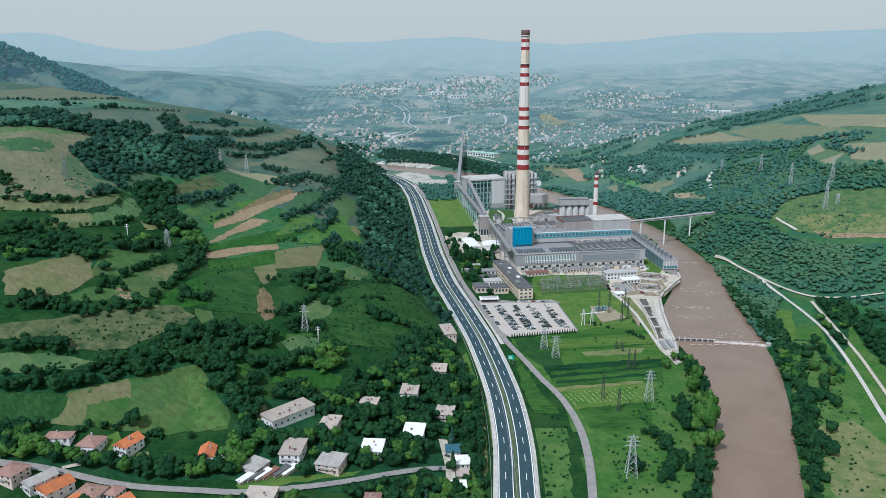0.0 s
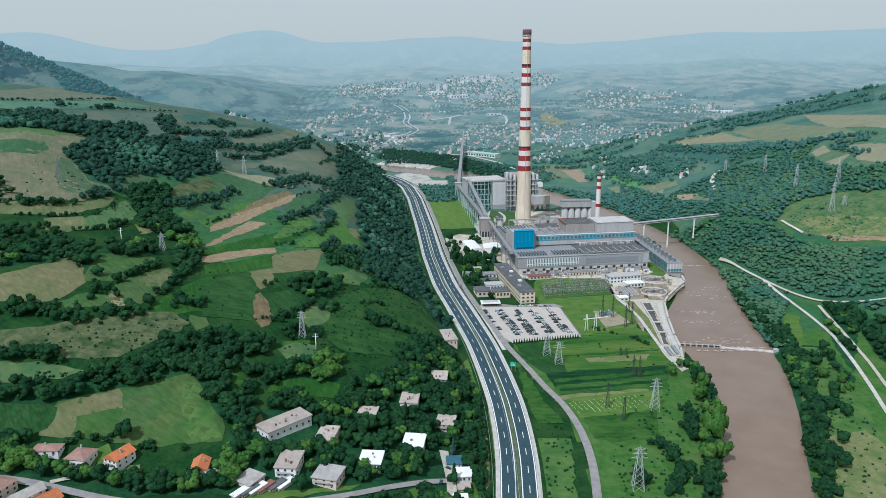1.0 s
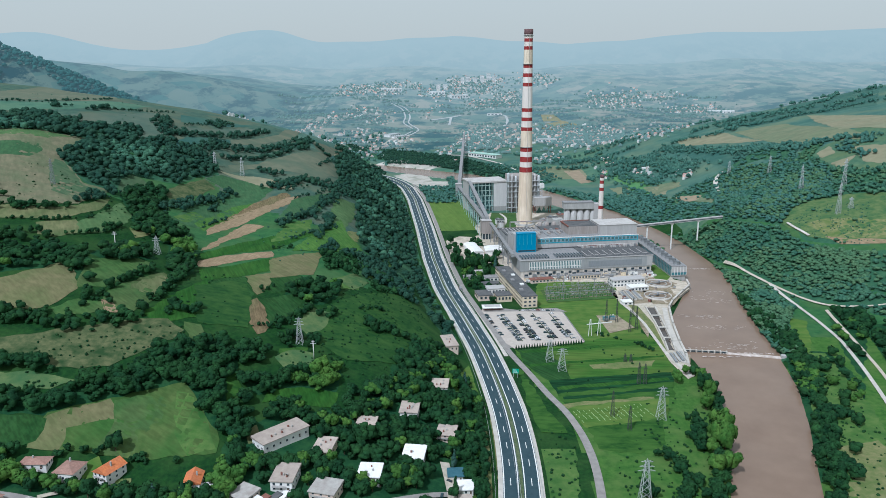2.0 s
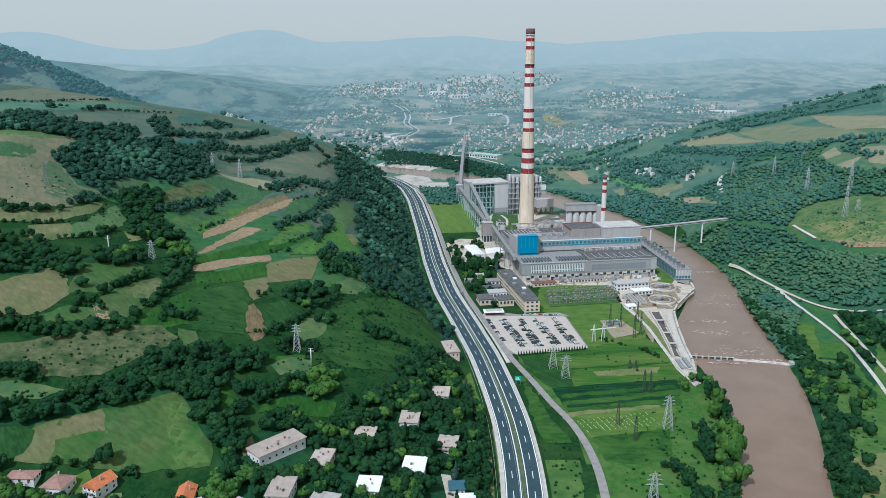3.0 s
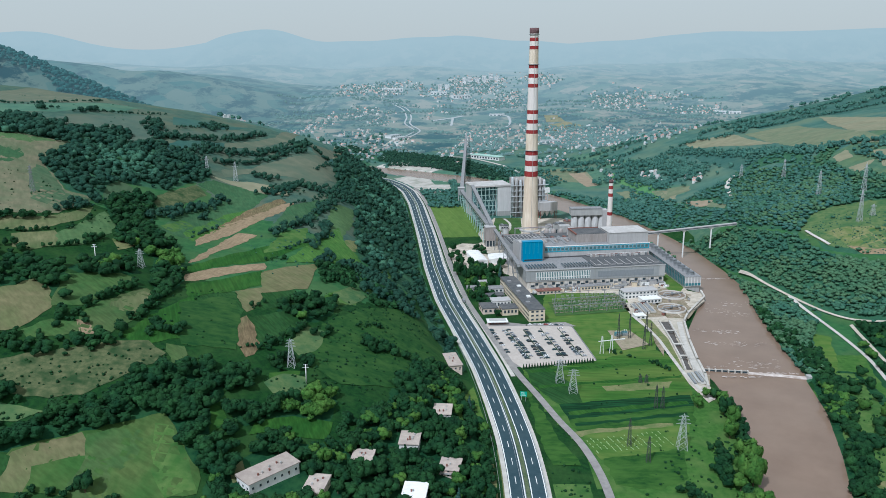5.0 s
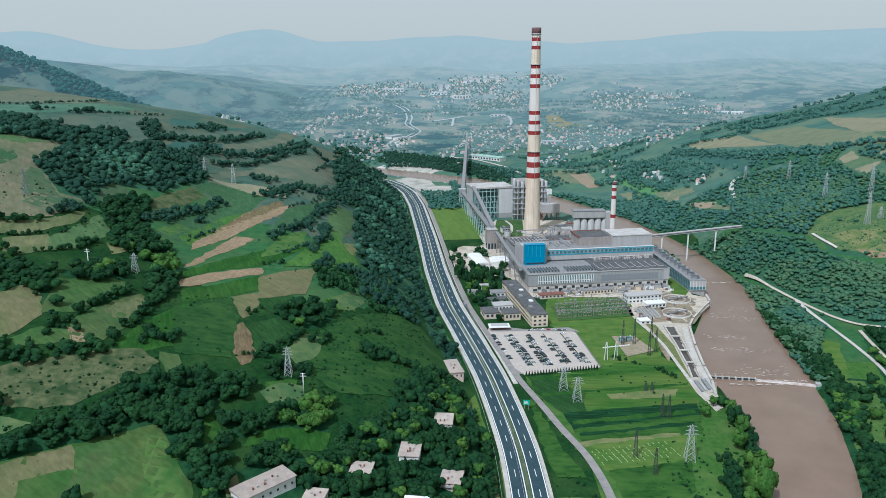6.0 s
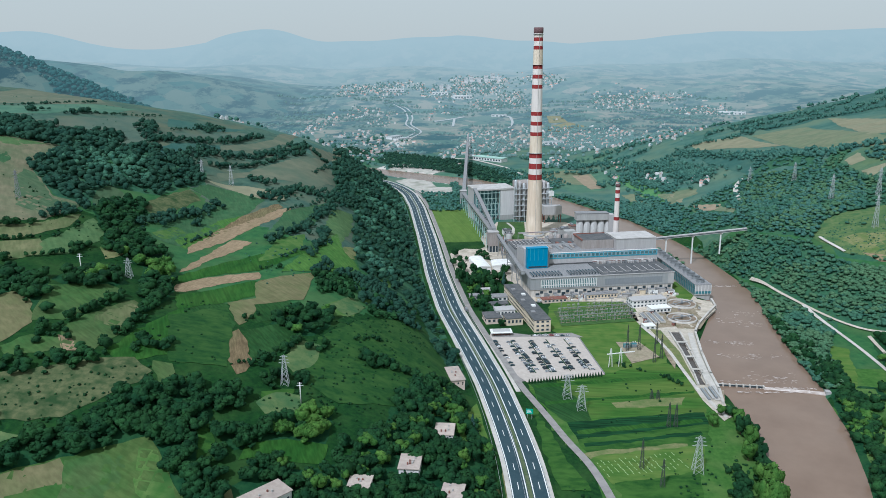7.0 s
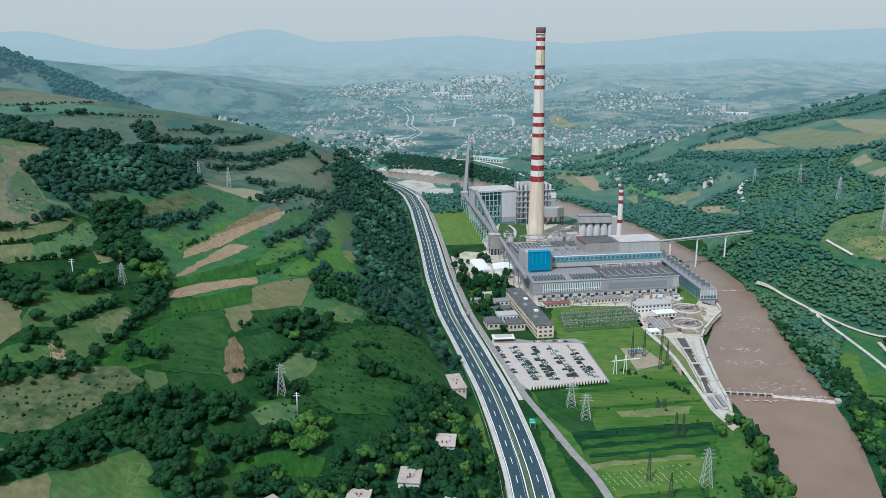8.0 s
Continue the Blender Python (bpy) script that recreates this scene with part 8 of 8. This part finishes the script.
hedge(5, (-213, 413), (-203, 418))
hedge(9, (-128, 556), (-105, 568))
hedge(5, (-187, 413), (-168, 416), (-158, 414))
hedge(8, (-125, 490), (-117, 510))
hedge(7, (-118, 475), (-104, 484))
hedge(8, (-139, 426), (-132, 431))
hedge(8, (-73, 508), (-59, 520), (-48, 546))
hedge(10, (-72, 625), (-55, 628))
wood(32, (-350, 2282), (-232, 1987), (-127, 1585), (-82, 1287), (-52, 1059), (-29, 898), (-5, 763), (11, 682), (3, 662), (-20, 699), (-42, 825), (-72, 834), (-100, 814), (-122, 931), (-138, 1075), (-158, 1073), (-188, 1199))
hedge(22, (-90, 778), (-69, 798), (-47, 729))
hedge(7, (-76, 619), (-55, 628))
grove(28, 240, (-47, 589), (-23, 635), (-4, 634), (10, 597), (17, 552), (22, 505), (19, 447), (14, 372), (-20, 362), (-60, 383), (-130, 384), (-139, 432), (-135, 450), (-119, 466), (-110, 483), (-88, 483), (-69, 500), (-47, 539))
wood(60, (-47, 589), (-23, 635), (-4, 634), (10, 597), (17, 552), (22, 505), (19, 447), (14, 372), (-20, 362), (-60, 383), (-130, 384), (-139, 432), (-135, 450), (-119, 466), (-110, 483), (-88, 483), (-69, 500), (-47, 539))
wood(30, (330, 1502), (365, 1316), (379, 1099), (335, 1172), (315, 1227), (290, 1318))
wood(22, (469, 1347), (525, 1241), (543, 1144), (504, 1020), (470, 976), (415, 975), (377, 1061), (417, 1210))
wood(20, (314, 1156), (371, 1063), (409, 959), (412, 904), (459, 840), (412, 745), (399, 792), (384, 833), (354, 912), (343, 1015))
wood(20, (324, 1048), (347, 909), (374, 809), (341, 756), (309, 666), (290, 654), (303, 728), (315, 815), (322, 922))
wood(24, (387, 771), (410, 741), (339, 608), (352, 665))
wood(20, (277, 623), (283, 607), (264, 555), (247, 483), (237, 459), (222, 463), (244, 523))
hedge(16, (209, 624), (207, 599), (207, 584), (202, 542), (201, 523))
hedge(14, (212, 604), (207, 549), (190, 493), (170, 456), (159, 422), (149, 396))
wood(50, (-333, 2302), (-174, 2183), (-13, 2043), (126, 1786), (113, 1610), (27, 1776), (-67, 1874), (-170, 1948), (-255, 2058))
wood(40, (-77, 1559), (7, 1557), (6, 1378), (-58, 1379))
wood(50, (181, 1559), (248, 1470), (310, 1412), (293, 1288), (240, 1359), (171, 1468))
hedge(12, (9, 1060), (30, 973), (41, 900), (34, 817))
hedge(12, (25, 1092), (52, 1000))
hedge(6, (51, 756), (70, 781))
hedge(24, (456, 1702), (510, 1448), (551, 1350), (577, 1248))
hedge(14, (593, 1209), (629, 1172))
hedge(12, (553, 1123), (558, 1073))
hedge(40, (357, 1744), (412, 1666), (440, 1445))
hedge(30, (342, 1614), (383, 1422))
hedge(25, (167, 2061), (271, 1946), (360, 1826))
hedge(5, (136, 712), (161, 695), (181, 668))
hedge(6, (-83, 645), (-54, 665))
hedge(8, (119, 440), (118, 423))
wood(50, (-263, 389), (-244, 396), (-227, 388), (-255, 373))
wood(38, (451, 850), (489, 829), (425, 703), (414, 739))
wood(45, (396, 723), (425, 703), (372, 603), (378, 639))
hedge(20, (559, 1068), (604, 1053))
hedge(20, (537, 991), (568, 985))
hedge(8, (-444, 723), (-419, 685))
hedge(10, (311, 665), (289, 603), (278, 545))
hedge(22, (412, 1530), (430, 1412))
wood(60, (58, 1921), (199, 1802), (231, 1653), (174, 1573), (113, 1702))
hedge(7, (-11, 624), (-0, 583), (13, 553))
hedge(7, (-55, 624), (-31, 626), (-20, 598))
hedge(8, (140, 483), (151, 451), (134, 417))
hedge(8, (176, 538), (168, 483))
hedge(5, (55, 518), (57, 451), (59, 403))
hedge(7, (18, 558), (19, 479), (20, 409))
wood(34, (371, 1304), (377, 1058), (412, 966), (474, 972), (553, 1123), (536, 1228), (474, 1341), (416, 1331))
wood(150, (422, 959), (485, 980), (520, 961), (467, 856), (419, 906))
wood(34, (208, 1488), (317, 1440), (358, 1289), (324, 1195), (288, 1262), (230, 1359))
wood(42, (573, 1267), (586, 1239), (558, 1211), (554, 1115), (579, 1075), (600, 1009), (573, 961), (516, 1006), (478, 1015), (465, 1051), (537, 1221))
wood(60, (527, 1486), (557, 1404), (568, 1296), (537, 1221), (519, 1305), (484, 1332))
hedge(14, (573, 1267), (607, 1230), (641, 1188))
hedge(12, (590, 1192), (597, 1159), (598, 1128))
hedge(7, (-142, 561), (-132, 582), (-121, 613))
hedge(9, (-140, 760), (-115, 746), (-101, 723))
hedge(10, (-91, 759), (-58, 736), (-75, 704))
shrubs(70, (-111, 637), (-40, 761), (-7, 637), (-81, 555))
shrubs(260, (-112, 622), (-63, 796), (-24, 683), (-43, 543), (-81, 530), (-101, 556))
shrubs(120, (-289, 495), (-254, 511), (-200, 542), (-184, 515), (-212, 478), (-273, 464))
shrubs(60, (-360, 766), (-290, 793), (-264, 692), (-300, 665))
shrubs(60, (-224, 818), (-158, 877), (-113, 746), (-168, 708))
shrubs(50, (-468, 817), (-371, 790), (-344, 709), (-386, 669))
shrubs(60, (-270, 458), (-230, 465), (-234, 453), (-262, 443))
shrubs(80, (429, 975), (485, 980), (520, 961), (467, 856), (419, 906))
shrubs(70, (286, 549), (312, 549), (289, 452), (260, 399), (234, 399), (243, 455))
shrubs(60, (60, 518), (85, 518), (75, 398), (51, 397))
shrubs(90, (115, 538), (202, 596), (172, 470), (147, 400), (99, 398))
shrubs(40, (-230, 625), (-192, 684), (-157, 555), (-198, 537))
shrubs(60, (-133, 538), (-91, 598), (-74, 534), (-115, 508))
shrubs(40, (-670, 1196), (-464, 1232), (-381, 1014), (-472, 942))
hedge(16, (-171, 1916), (-74, 1890), (31, 1774))
hedge(12, (-19, 1764), (-1, 1536))
wood(26, (269, 1108), (313, 1151), (327, 1036), (330, 916), (320, 805), (310, 721), (299, 659), (290, 661), (300, 740), (305, 828), (305, 941), (292, 1045))
wood(16, (314, 714), (322, 702), (301, 604), (285, 574), (278, 580))
wood(30, (327, 1036), (372, 963), (392, 884), (422, 794), (423, 766), (453, 826), (411, 900), (372, 1045))
hedge(16, (315, 833), (310, 758), (309, 703), (300, 675))
shrubs(150, (418, 974), (475, 988), (520, 961), (467, 856), (433, 896))
shrubs(26, (81, 656), (139, 724), (185, 668), (170, 602), (88, 569))
hedge(12, (622, 1802), (640, 1685), (713, 1692), (760, 1667), (892, 1663))
hedge(8, (655, 1861), (762, 1809), (878, 1843), (1886, 3472))
shrubs(90, (655, 1861), (754, 1789), (994, 1854), (877, 1635), (760, 1667), (640, 1685))
wood(150, (303, 669), (337, 665), (334, 598), (254, 452), (237, 459), (261, 547))
shrubs(160, (305, 668), (337, 665), (334, 598), (254, 452), (237, 459), (261, 547))
wood(22, (370, 957), (407, 891), (458, 838), (408, 738), (398, 788), (375, 840), (357, 903))
shrubs(90, (145, 538), (193, 549), (155, 404), (89, 398))
hedge(9, (309, 645), (283, 561), (254, 487), (222, 403))
wood(40, (356, 937), (381, 854), (408, 776), (390, 795), (361, 834), (352, 890))
wood(34, (340, 1054), (365, 1023), (372, 963), (352, 944), (339, 1004))

grove(40, 40, (-262, 382), (-262, 398), (-225, 391), (-180, 392), (-150, 392), (-128, 408), (-122, 386), (-180, 379), (-230, 382))
wood(30, (-262, 382), (-262, 398), (-225, 391), (-180, 392), (-150, 392), (-128, 408), (-122, 386), (-180, 379), (-230, 382))
grove(45, 35, (-245, 335), (-130, 335), (-60, 345), (-60, 372), (-120, 364), (-180, 350), (-225, 352))


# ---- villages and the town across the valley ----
# Town materials: haze is painted on as a faint bluish emission.
M_FWALL = surface("distant_walls", (0.36, 0.34, 0.32), (0.48, 0.46, 0.42), 12, island=0.2, haze_glow=(0.41, 0.5, 0.5, 0.2))
M_FROOF = surface("distant_roofs", (0.27, 0.13, 0.1), (0.38, 0.21, 0.16), 12, island=0.3, haze_glow=(0.41, 0.5, 0.5, 0.22))
M_FROOF2 = surface("distant_grey_roofs", (0.28, 0.28, 0.27), (0.38, 0.37, 0.36), 12, island=0.25, haze_glow=(0.41, 0.5, 0.5, 0.22))
M_LEAF_BACK = surface("backdrop_leaves", (0.045, 0.1, 0.088), (0.068, 0.13, 0.108), 20, island=0.15, haze_glow=(0.38, 0.5, 0.5, 0.26))
M_FPALE = surface("distant_concrete", (0.27, 0.28, 0.28), (0.34, 0.35, 0.34), 12, haze_glow=(0.4, 0.5, 0.5, 0.16))
_hr = np.random.default_rng(4)


def cottage_rows(rows):
    """Gabled cottages as quads: walls and roof slopes in one mesh with two materials."""
    V, F, I = [], [], []
    for x, y, w, d, h, p, a, red in rows:
        c, s = math.cos(a), math.sin(a)
        z = float(ground_z(x, y)) - 0.5
        pts = [(-w, -d, 0), (w, -d, 0), (w, d, 0), (-w, d, 0), (-w, -d, h), (w, -d, h), (w, d, h), (-w, d, h), (0, -d, h + p), (0, d, h + p)]
        k = len(V)
        V += [(x + u * c - v * s, y + u * s + v * c, z + q) for u, v, q in pts]
        F += [(k, k + 1, k + 5, k + 4), (k + 1, k + 2, k + 6, k + 5), (k + 2, k + 3, k + 7, k + 6), (k + 3, k, k + 4, k + 7), (k + 5, k + 6, k + 9, k + 8), (k + 7, k + 4, k + 8, k + 9), (k + 4, k + 5, k + 8, k + 8), (k + 6, k + 7, k + 9, k + 9)]
        I += [0, 0, 0, 0, red, red, 0, 0]
    return V, F, I


def hamlet(n, *quad):
    """Houses strewn over a four-cornered plot, with trees between them."""
    rows, trees = [], []
    A, B, C, D = [np.array(q, float) for q in quad]
    for i in range(int(n * 1.35)):
        u, v = _hr.random(), _hr.random()
        p = A * (1 - u) * (1 - v) + B * u * (1 - v) + C * u * v + D * (1 - u) * v
        p = p + _hr.normal(0, 1, 2) * (12, 30) * (1 if i % 3 else 2.0) * (0.2 if p[1] < 1900 else 1)
        big = _hr.random() < 0.06
        w = _hr.uniform(2.2, 3.7) * (2.0 if big else 1) * (0.75 if p[1] < 1900 else 1)
        rows.append((p[0], p[1], w, w * _hr.uniform(0.9, 1.5), _hr.uniform(3, 5.4) * (1.9 if big and p[1] > 3300 else 1), 0.4 if big else _hr.uniform(1.8, 3.4), _hr.uniform(0, 3.14), 1 if _hr.random() < 0.66 else 2))
        for _ in range(1 + i % 2):
            q = p + _hr.normal(0, 22, 2)
            trees.append((q[0], q[1], _hr.uniform(3.5, 6.5), _hr.uniform(0.9, 1.3)))
    V, F, I = cottage_rows(rows)
    me = bpy.data.meshes.new("houses")
    F = [f if f[2] != f[3] else f[:3] for f in F]
    me.from_pydata(V, [], F)
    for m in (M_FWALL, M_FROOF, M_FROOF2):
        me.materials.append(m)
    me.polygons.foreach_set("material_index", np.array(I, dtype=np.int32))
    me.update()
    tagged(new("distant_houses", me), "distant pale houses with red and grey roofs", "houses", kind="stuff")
    stand("distant_trees", trees, M_LEAF_BACK if A[1] > 1900 else M_LEAF_FAR, "distant trees painted haze-blue between houses")


hamlet(75, (-381, 1293), (-550, 2377), (-574, 2485), (-714, 2341))
hamlet(40, (-613, 2294), (-558, 2337), (-577, 2425), (-632, 2371))
hamlet(70, (-239, 1355), (-224, 2323), (-249, 2578), (-434, 2380))
hamlet(25, (-391, 2426), (-278, 2508), (-297, 2674), (-407, 2530))
hamlet(110, (-506, 3296), (-224, 3315), (-243, 3602), (-563, 3667))
hamlet(60, (-164, 3291), (37, 3410), (39, 3626), (-178, 3575))
hamlet(170, (-37, 3532), (214, 3526), (235, 3873), (-40, 3838))
hamlet(50, (153, 3286), (267, 3253), (286, 3495), (165, 3540))
hamlet(60, (57, 3166), (268, 3136), (286, 3345), (61, 3387))
hamlet(50, (299, 3657), (441, 3546), (465, 3746), (319, 3901))
hamlet(230, (243, 2356), (426, 1989), (551, 2546), (273, 2646))
hamlet(60, (303, 2305), (394, 2107), (451, 2401), (327, 2482))
hamlet(120, (516, 3030), (730, 3072), (785, 3310), (565, 3318))
hamlet(25, (769, 3241), (949, 3230), (967, 3296), (785, 3310))
hamlet(60, (791, 2898), (989, 2884), (1044, 3042), (842, 3084))
hamlet(60, (434, 2090), (486, 1811), (523, 1943), (512, 2447))
hamlet(50, (489, 2023), (536, 1812), (775, 2578), (638, 2609))
hamlet(110, (23, 2159), (176, 2156), (215, 2628), (29, 2669))
hamlet(22, (-37, 2080), (51, 2078), (58, 2318), (-42, 2321))
hamlet(45, (-538, 2401), (-438, 2846), (-465, 3022), (-552, 2464))
hamlet(25, (-408, 2925), (-283, 2927), (-295, 3057), (-427, 3063))
hamlet(10, (-306, 2761), (-228, 2775), (-245, 2977), (-329, 2972))
hamlet(50, (-436, 3496), (-139, 3561), (-144, 3684), (-465, 3726))
hamlet(8, (313, 1622), (329, 1591), (344, 1662), (328, 1698))
hamlet(12, (360, 1538), (380, 1495), (398, 1564), (376, 1607))
hamlet(8, (411, 1429), (429, 1394), (439, 1425), (421, 1464))
hamlet(10, (-663, 2365), (-621, 2397), (-638, 2464), (-675, 2412))
hamlet(12, (-117, 2995), (-32, 3005), (-34, 3168), (-123, 3136))
hamlet(10, (198, 1931), (253, 1930), (272, 2073), (213, 2074))
hamlet(6, (325, 1744), (349, 1686), (372, 1794), (348, 1862))
hamlet(8, (-183, 2226), (-119, 2225), (-129, 2398), (-197, 2395))
hamlet(25, (211, 2571), (334, 2535), (353, 2681), (224, 2733))
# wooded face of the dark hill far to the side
# Leaf colour and emission both hold painted blue haze.
M_LEAF_SIDE = surface("side_hill_leaves", (0.012, 0.05, 0.05), (0.03, 0.085, 0.075), 40, island=0.12, haze_glow=(0.24, 0.42, 0.45, 0.17))
_rows = []
while len(_rows) < 1900:
    _x, _y = _hr.uniform(-1560, -840), _hr.uniform(1760, 2420)
    if math.sin(_x / 60.0) + math.sin(_y / 50.0 + _x / 140.0) + 0.004 * (_y - 2250) > -0.9:
        _rows.append((_x, _y, _hr.uniform(7, 12), _hr.uniform(0.7, 1.0)))
stand("distant_trees", _rows, M_LEAF_SIDE, "dark forest painted haze-blue on a far hill")
# tree belts and copses across the far valley
for _k2 in range(150):
    _x, _y = _hr.uniform(-700, 1000), _hr.uniform(1600, 3300)
    if float(edge_offset(RIVER_L, RIVER_R, np.array(_x), np.array(_y))) < 30 or (_x < -60 and _y < 1900):
        continue
    _a, _n = _hr.uniform(-0.5, 0.5), int(_hr.integers(8, 30))
    _ts = np.linspace(-1, 1, _n) * _n * 3.2
    _bend = _hr.uniform(-0.004, 0.004)
    stand("distant_trees", [(_x + t * math.cos(_a) + _hr.normal(0, 5), _y + t * math.sin(_a) + _bend * t * t + _hr.normal(0, 6), _hr.uniform(3.5, 7), _hr.uniform(0.8, 1.2)) for t in _ts], M_LEAF_BACK if _y > 2000 else M_LEAF_FAR, "distant tree belt painted haze-blue across a valley")
# Halls and panes are paled by haze painted as emission.
M_FHALL = surface("distant_pale_halls", (0.5, 0.5, 0.49), (0.62, 0.61, 0.6), 20, haze_glow=(0.42, 0.5, 0.5, 0.14))
M_FGLASS = surface("distant_dark_panes", (0.1, 0.13, 0.14), (0.15, 0.18, 0.19), 10, haze_glow=(0.42, 0.5, 0.5, 0.16))


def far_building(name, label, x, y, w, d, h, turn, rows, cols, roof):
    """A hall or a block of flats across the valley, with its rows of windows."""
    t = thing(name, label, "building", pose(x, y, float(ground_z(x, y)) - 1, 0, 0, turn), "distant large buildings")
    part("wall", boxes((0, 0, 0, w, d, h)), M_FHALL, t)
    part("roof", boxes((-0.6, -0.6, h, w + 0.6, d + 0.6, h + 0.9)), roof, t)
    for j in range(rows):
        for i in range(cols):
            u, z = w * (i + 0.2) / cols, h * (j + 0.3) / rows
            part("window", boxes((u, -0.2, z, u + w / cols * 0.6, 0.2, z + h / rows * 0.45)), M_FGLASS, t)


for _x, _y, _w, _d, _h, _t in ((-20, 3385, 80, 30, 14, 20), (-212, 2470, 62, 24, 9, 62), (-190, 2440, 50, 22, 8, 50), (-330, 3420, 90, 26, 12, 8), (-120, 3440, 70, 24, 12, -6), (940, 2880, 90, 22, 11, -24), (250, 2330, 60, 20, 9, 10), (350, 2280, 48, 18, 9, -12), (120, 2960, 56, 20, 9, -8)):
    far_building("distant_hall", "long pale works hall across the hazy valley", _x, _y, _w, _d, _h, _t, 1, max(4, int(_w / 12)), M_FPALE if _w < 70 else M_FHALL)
for _x, _y, _h in ((22, 3700, 34), (48, 3712, 38), (84, 3730, 30), (118, 3742, 36), (150, 3765, 40), (176, 3760, 28), (-90, 3560, 26), (-60, 3580, 24)):
    far_building("apartment_block", "pale tower block of flats in a hazy town", _x, _y, 18, 14, _h, _x % 17 - 8, 6, 4, M_FROOF2)
hallx = thing("long_hall", "long white market hall with a pale green roof", "hall", pose(34, 2050, 0, 0, 0, -40))
part("wall", boxes((0, 0, 0, 92, 26, 9)), M_WHITE, hallx)
part("roof", boxes((-1, -1, 9, 93, 27, 10.2)), surface("pale_green_roof", (0.3, 0.45, 0.38), (0.38, 0.52, 0.45), 10), hallx)
for _i in range(10):
    part("window", boxes((3 + _i * 9, -0.3, 3, 8 + _i * 9, 0.2, 7)), M_WINDOW, hallx)
ribbon("road", [(-60, 2085), (-22, 2069), (36, 2040), (114, 1895), (140, 1790)], 9, M_CONCRETE, 1.2, "pale road along the far river bank", "road", step=12)
ribbon("road", [(-92, 2879), (-31, 2922), (20, 2966)], 13, M_FPALE, 2.0, "white concrete works road across the valley", "road", step=15)
ribbon("road", [(-19, 2930), (-24, 2780)], 9, M_FPALE, 2.0, "white concrete works road across the valley", "road", step=15)
ribbon("road", [(138, 2967), (189, 2950), (190, 2800), (162, 2675), (125, 2690)], 9, M_FPALE, 2.0, "white concrete works road across the valley", "road", step=15)
for _o in (-9, 9):
    ribbon("road", [(-255, 3140), (-237, 3105), (-203, 3060), (-181, 2920), (-187, 2815), (-134, 2668), (-160, 2520), (-197, 2395), (-200, 2300)], 6, M_FPALE, 2.0, "pale carriageway of the motorway beyond the plant", "road", step=15, side=_o)
ribbon("road", [(-230, 1760), (-290, 1850), (-300, 1960), (-260, 2100), (-200, 2300)], 20, M_ROADGREY, 2.0, "grey motorway beyond the hill", "road", step=15)
field("pale", (-225, 2310), (-205, 2460), (-146, 2560), (-165, 2370))
field("hillrough", (-107, 630), (-82, 680), (-44, 745), (-15, 697), (-7, 637), (-38, 578), (-81, 555), (-106, 566))
field("hillrough", (-213, 614), (-182, 646), (-167, 607), (-156, 558), (-190, 551))
field("lime", (-161, 746), (-152, 803), (-138, 872), (-126, 853), (-105, 822), (-114, 776), (-140, 760))
field("tan2", (-174, 708), (-158, 733), (-135, 752), (-133, 727), (-131, 688), (-149, 672), (-162, 662))
field("tan2", (-182, 655), (-165, 673), (-161, 645), (-165, 623))
field("scrubgreen", (-109, 693), (-97, 723), (-83, 715), (-93, 680))
field("scrubgreen", (-124, 583), (-120, 618), (-105, 619), (-105, 594), (-115, 574))
field("scrubgreen", (-129, 531), (-120, 545), (-106, 549), (-105, 534), (-122, 524))
field("rough", (56, 627), (69, 554), (76, 529), (80, 514), (63, 515), (60, 534), (57, 570))

# low clipped shrubs along the car park and trees round the offices
for _i in range(26):
    _p = PA.lerp(PB, 0.02 + 0.037 * _i)
    sh = thing("shrub", "small dark clipped shrub at the car park edge", "shrub", pose(_p.x, _p.y - 2.2, 0.4) @ Matrix.Diagonal((1.1, 1.1, 1.4, 1)), "car park shrubs")
    part("crown", CONE_MESH[0], None, sh)
grove(26, 42, (6, 905), (20, 985), (52, 985), (56, 880), (40, 800), (22, 842))
grove(60, 8, (-4, 985), (10, 1030), (30, 1060), (20, 1000))

# tall light trees on the river bank
for _x, _y, _r, _h in ((185, 492, 5.5, 1.7), (182, 498, 5, 1.6), (196, 508, 5.5, 1.6), (189, 521, 4.5, 1.5), (193, 515, 5, 1.7), (191, 492, 4.5, 1.4), (175, 486, 3.6, 1.2), (176, 475, 4.2, 1.1), (180, 468, 5, 1.3), (169, 463, 4.5, 1.2), (200, 572, 4, 1.5), (191, 551, 3.8, 1.3), (205, 608, 3.4, 1.3), (210, 592, 3, 1.2), (183, 599, 3.4, 1.2), (195, 616, 3, 1.1), (199, 587, 3.6, 1.5)):
    if float(edge_offset(RIVER_L, RIVER_R, np.array(_x), np.array(_y))) > 0:
        tree(_x, _y, _r * 1.45, _h, TREE_MESH[int(_trng.integers(5)) * 3 + (2 if _trng.random() < 0.8 else 1)], "tall light green tree on the river bank")
tree(-198, 419, 5.6, 1.2, TREE_MESH[4], "lone dark green broadleaf tree on a meadow edge")
# dark trees between the plant road and the office wing
for _x, _y in ((-1, 957), (3, 998), (-7, 1075), (17, 957), (20, 904), (26, 869), (47, 1012), (41, 956), (33, 828), (47, 836), (15, 1042), (25, 983), (33, 923), (10, 923), (-1, 1042), (48, 956), (16, 998), (6, 957), (26, 936), (37, 900), (-9, 1027), (55, 990), (32, 969), (41, 868)):
    if clear_of(_x, _y, 1.0):
        tree(_x, _y, _trng.uniform(4.4, 6.4), _trng.uniform(1.2, 1.7), TREE_MESH[int(_trng.integers(5)) * 3], "tall dark green tree beside the plant road")
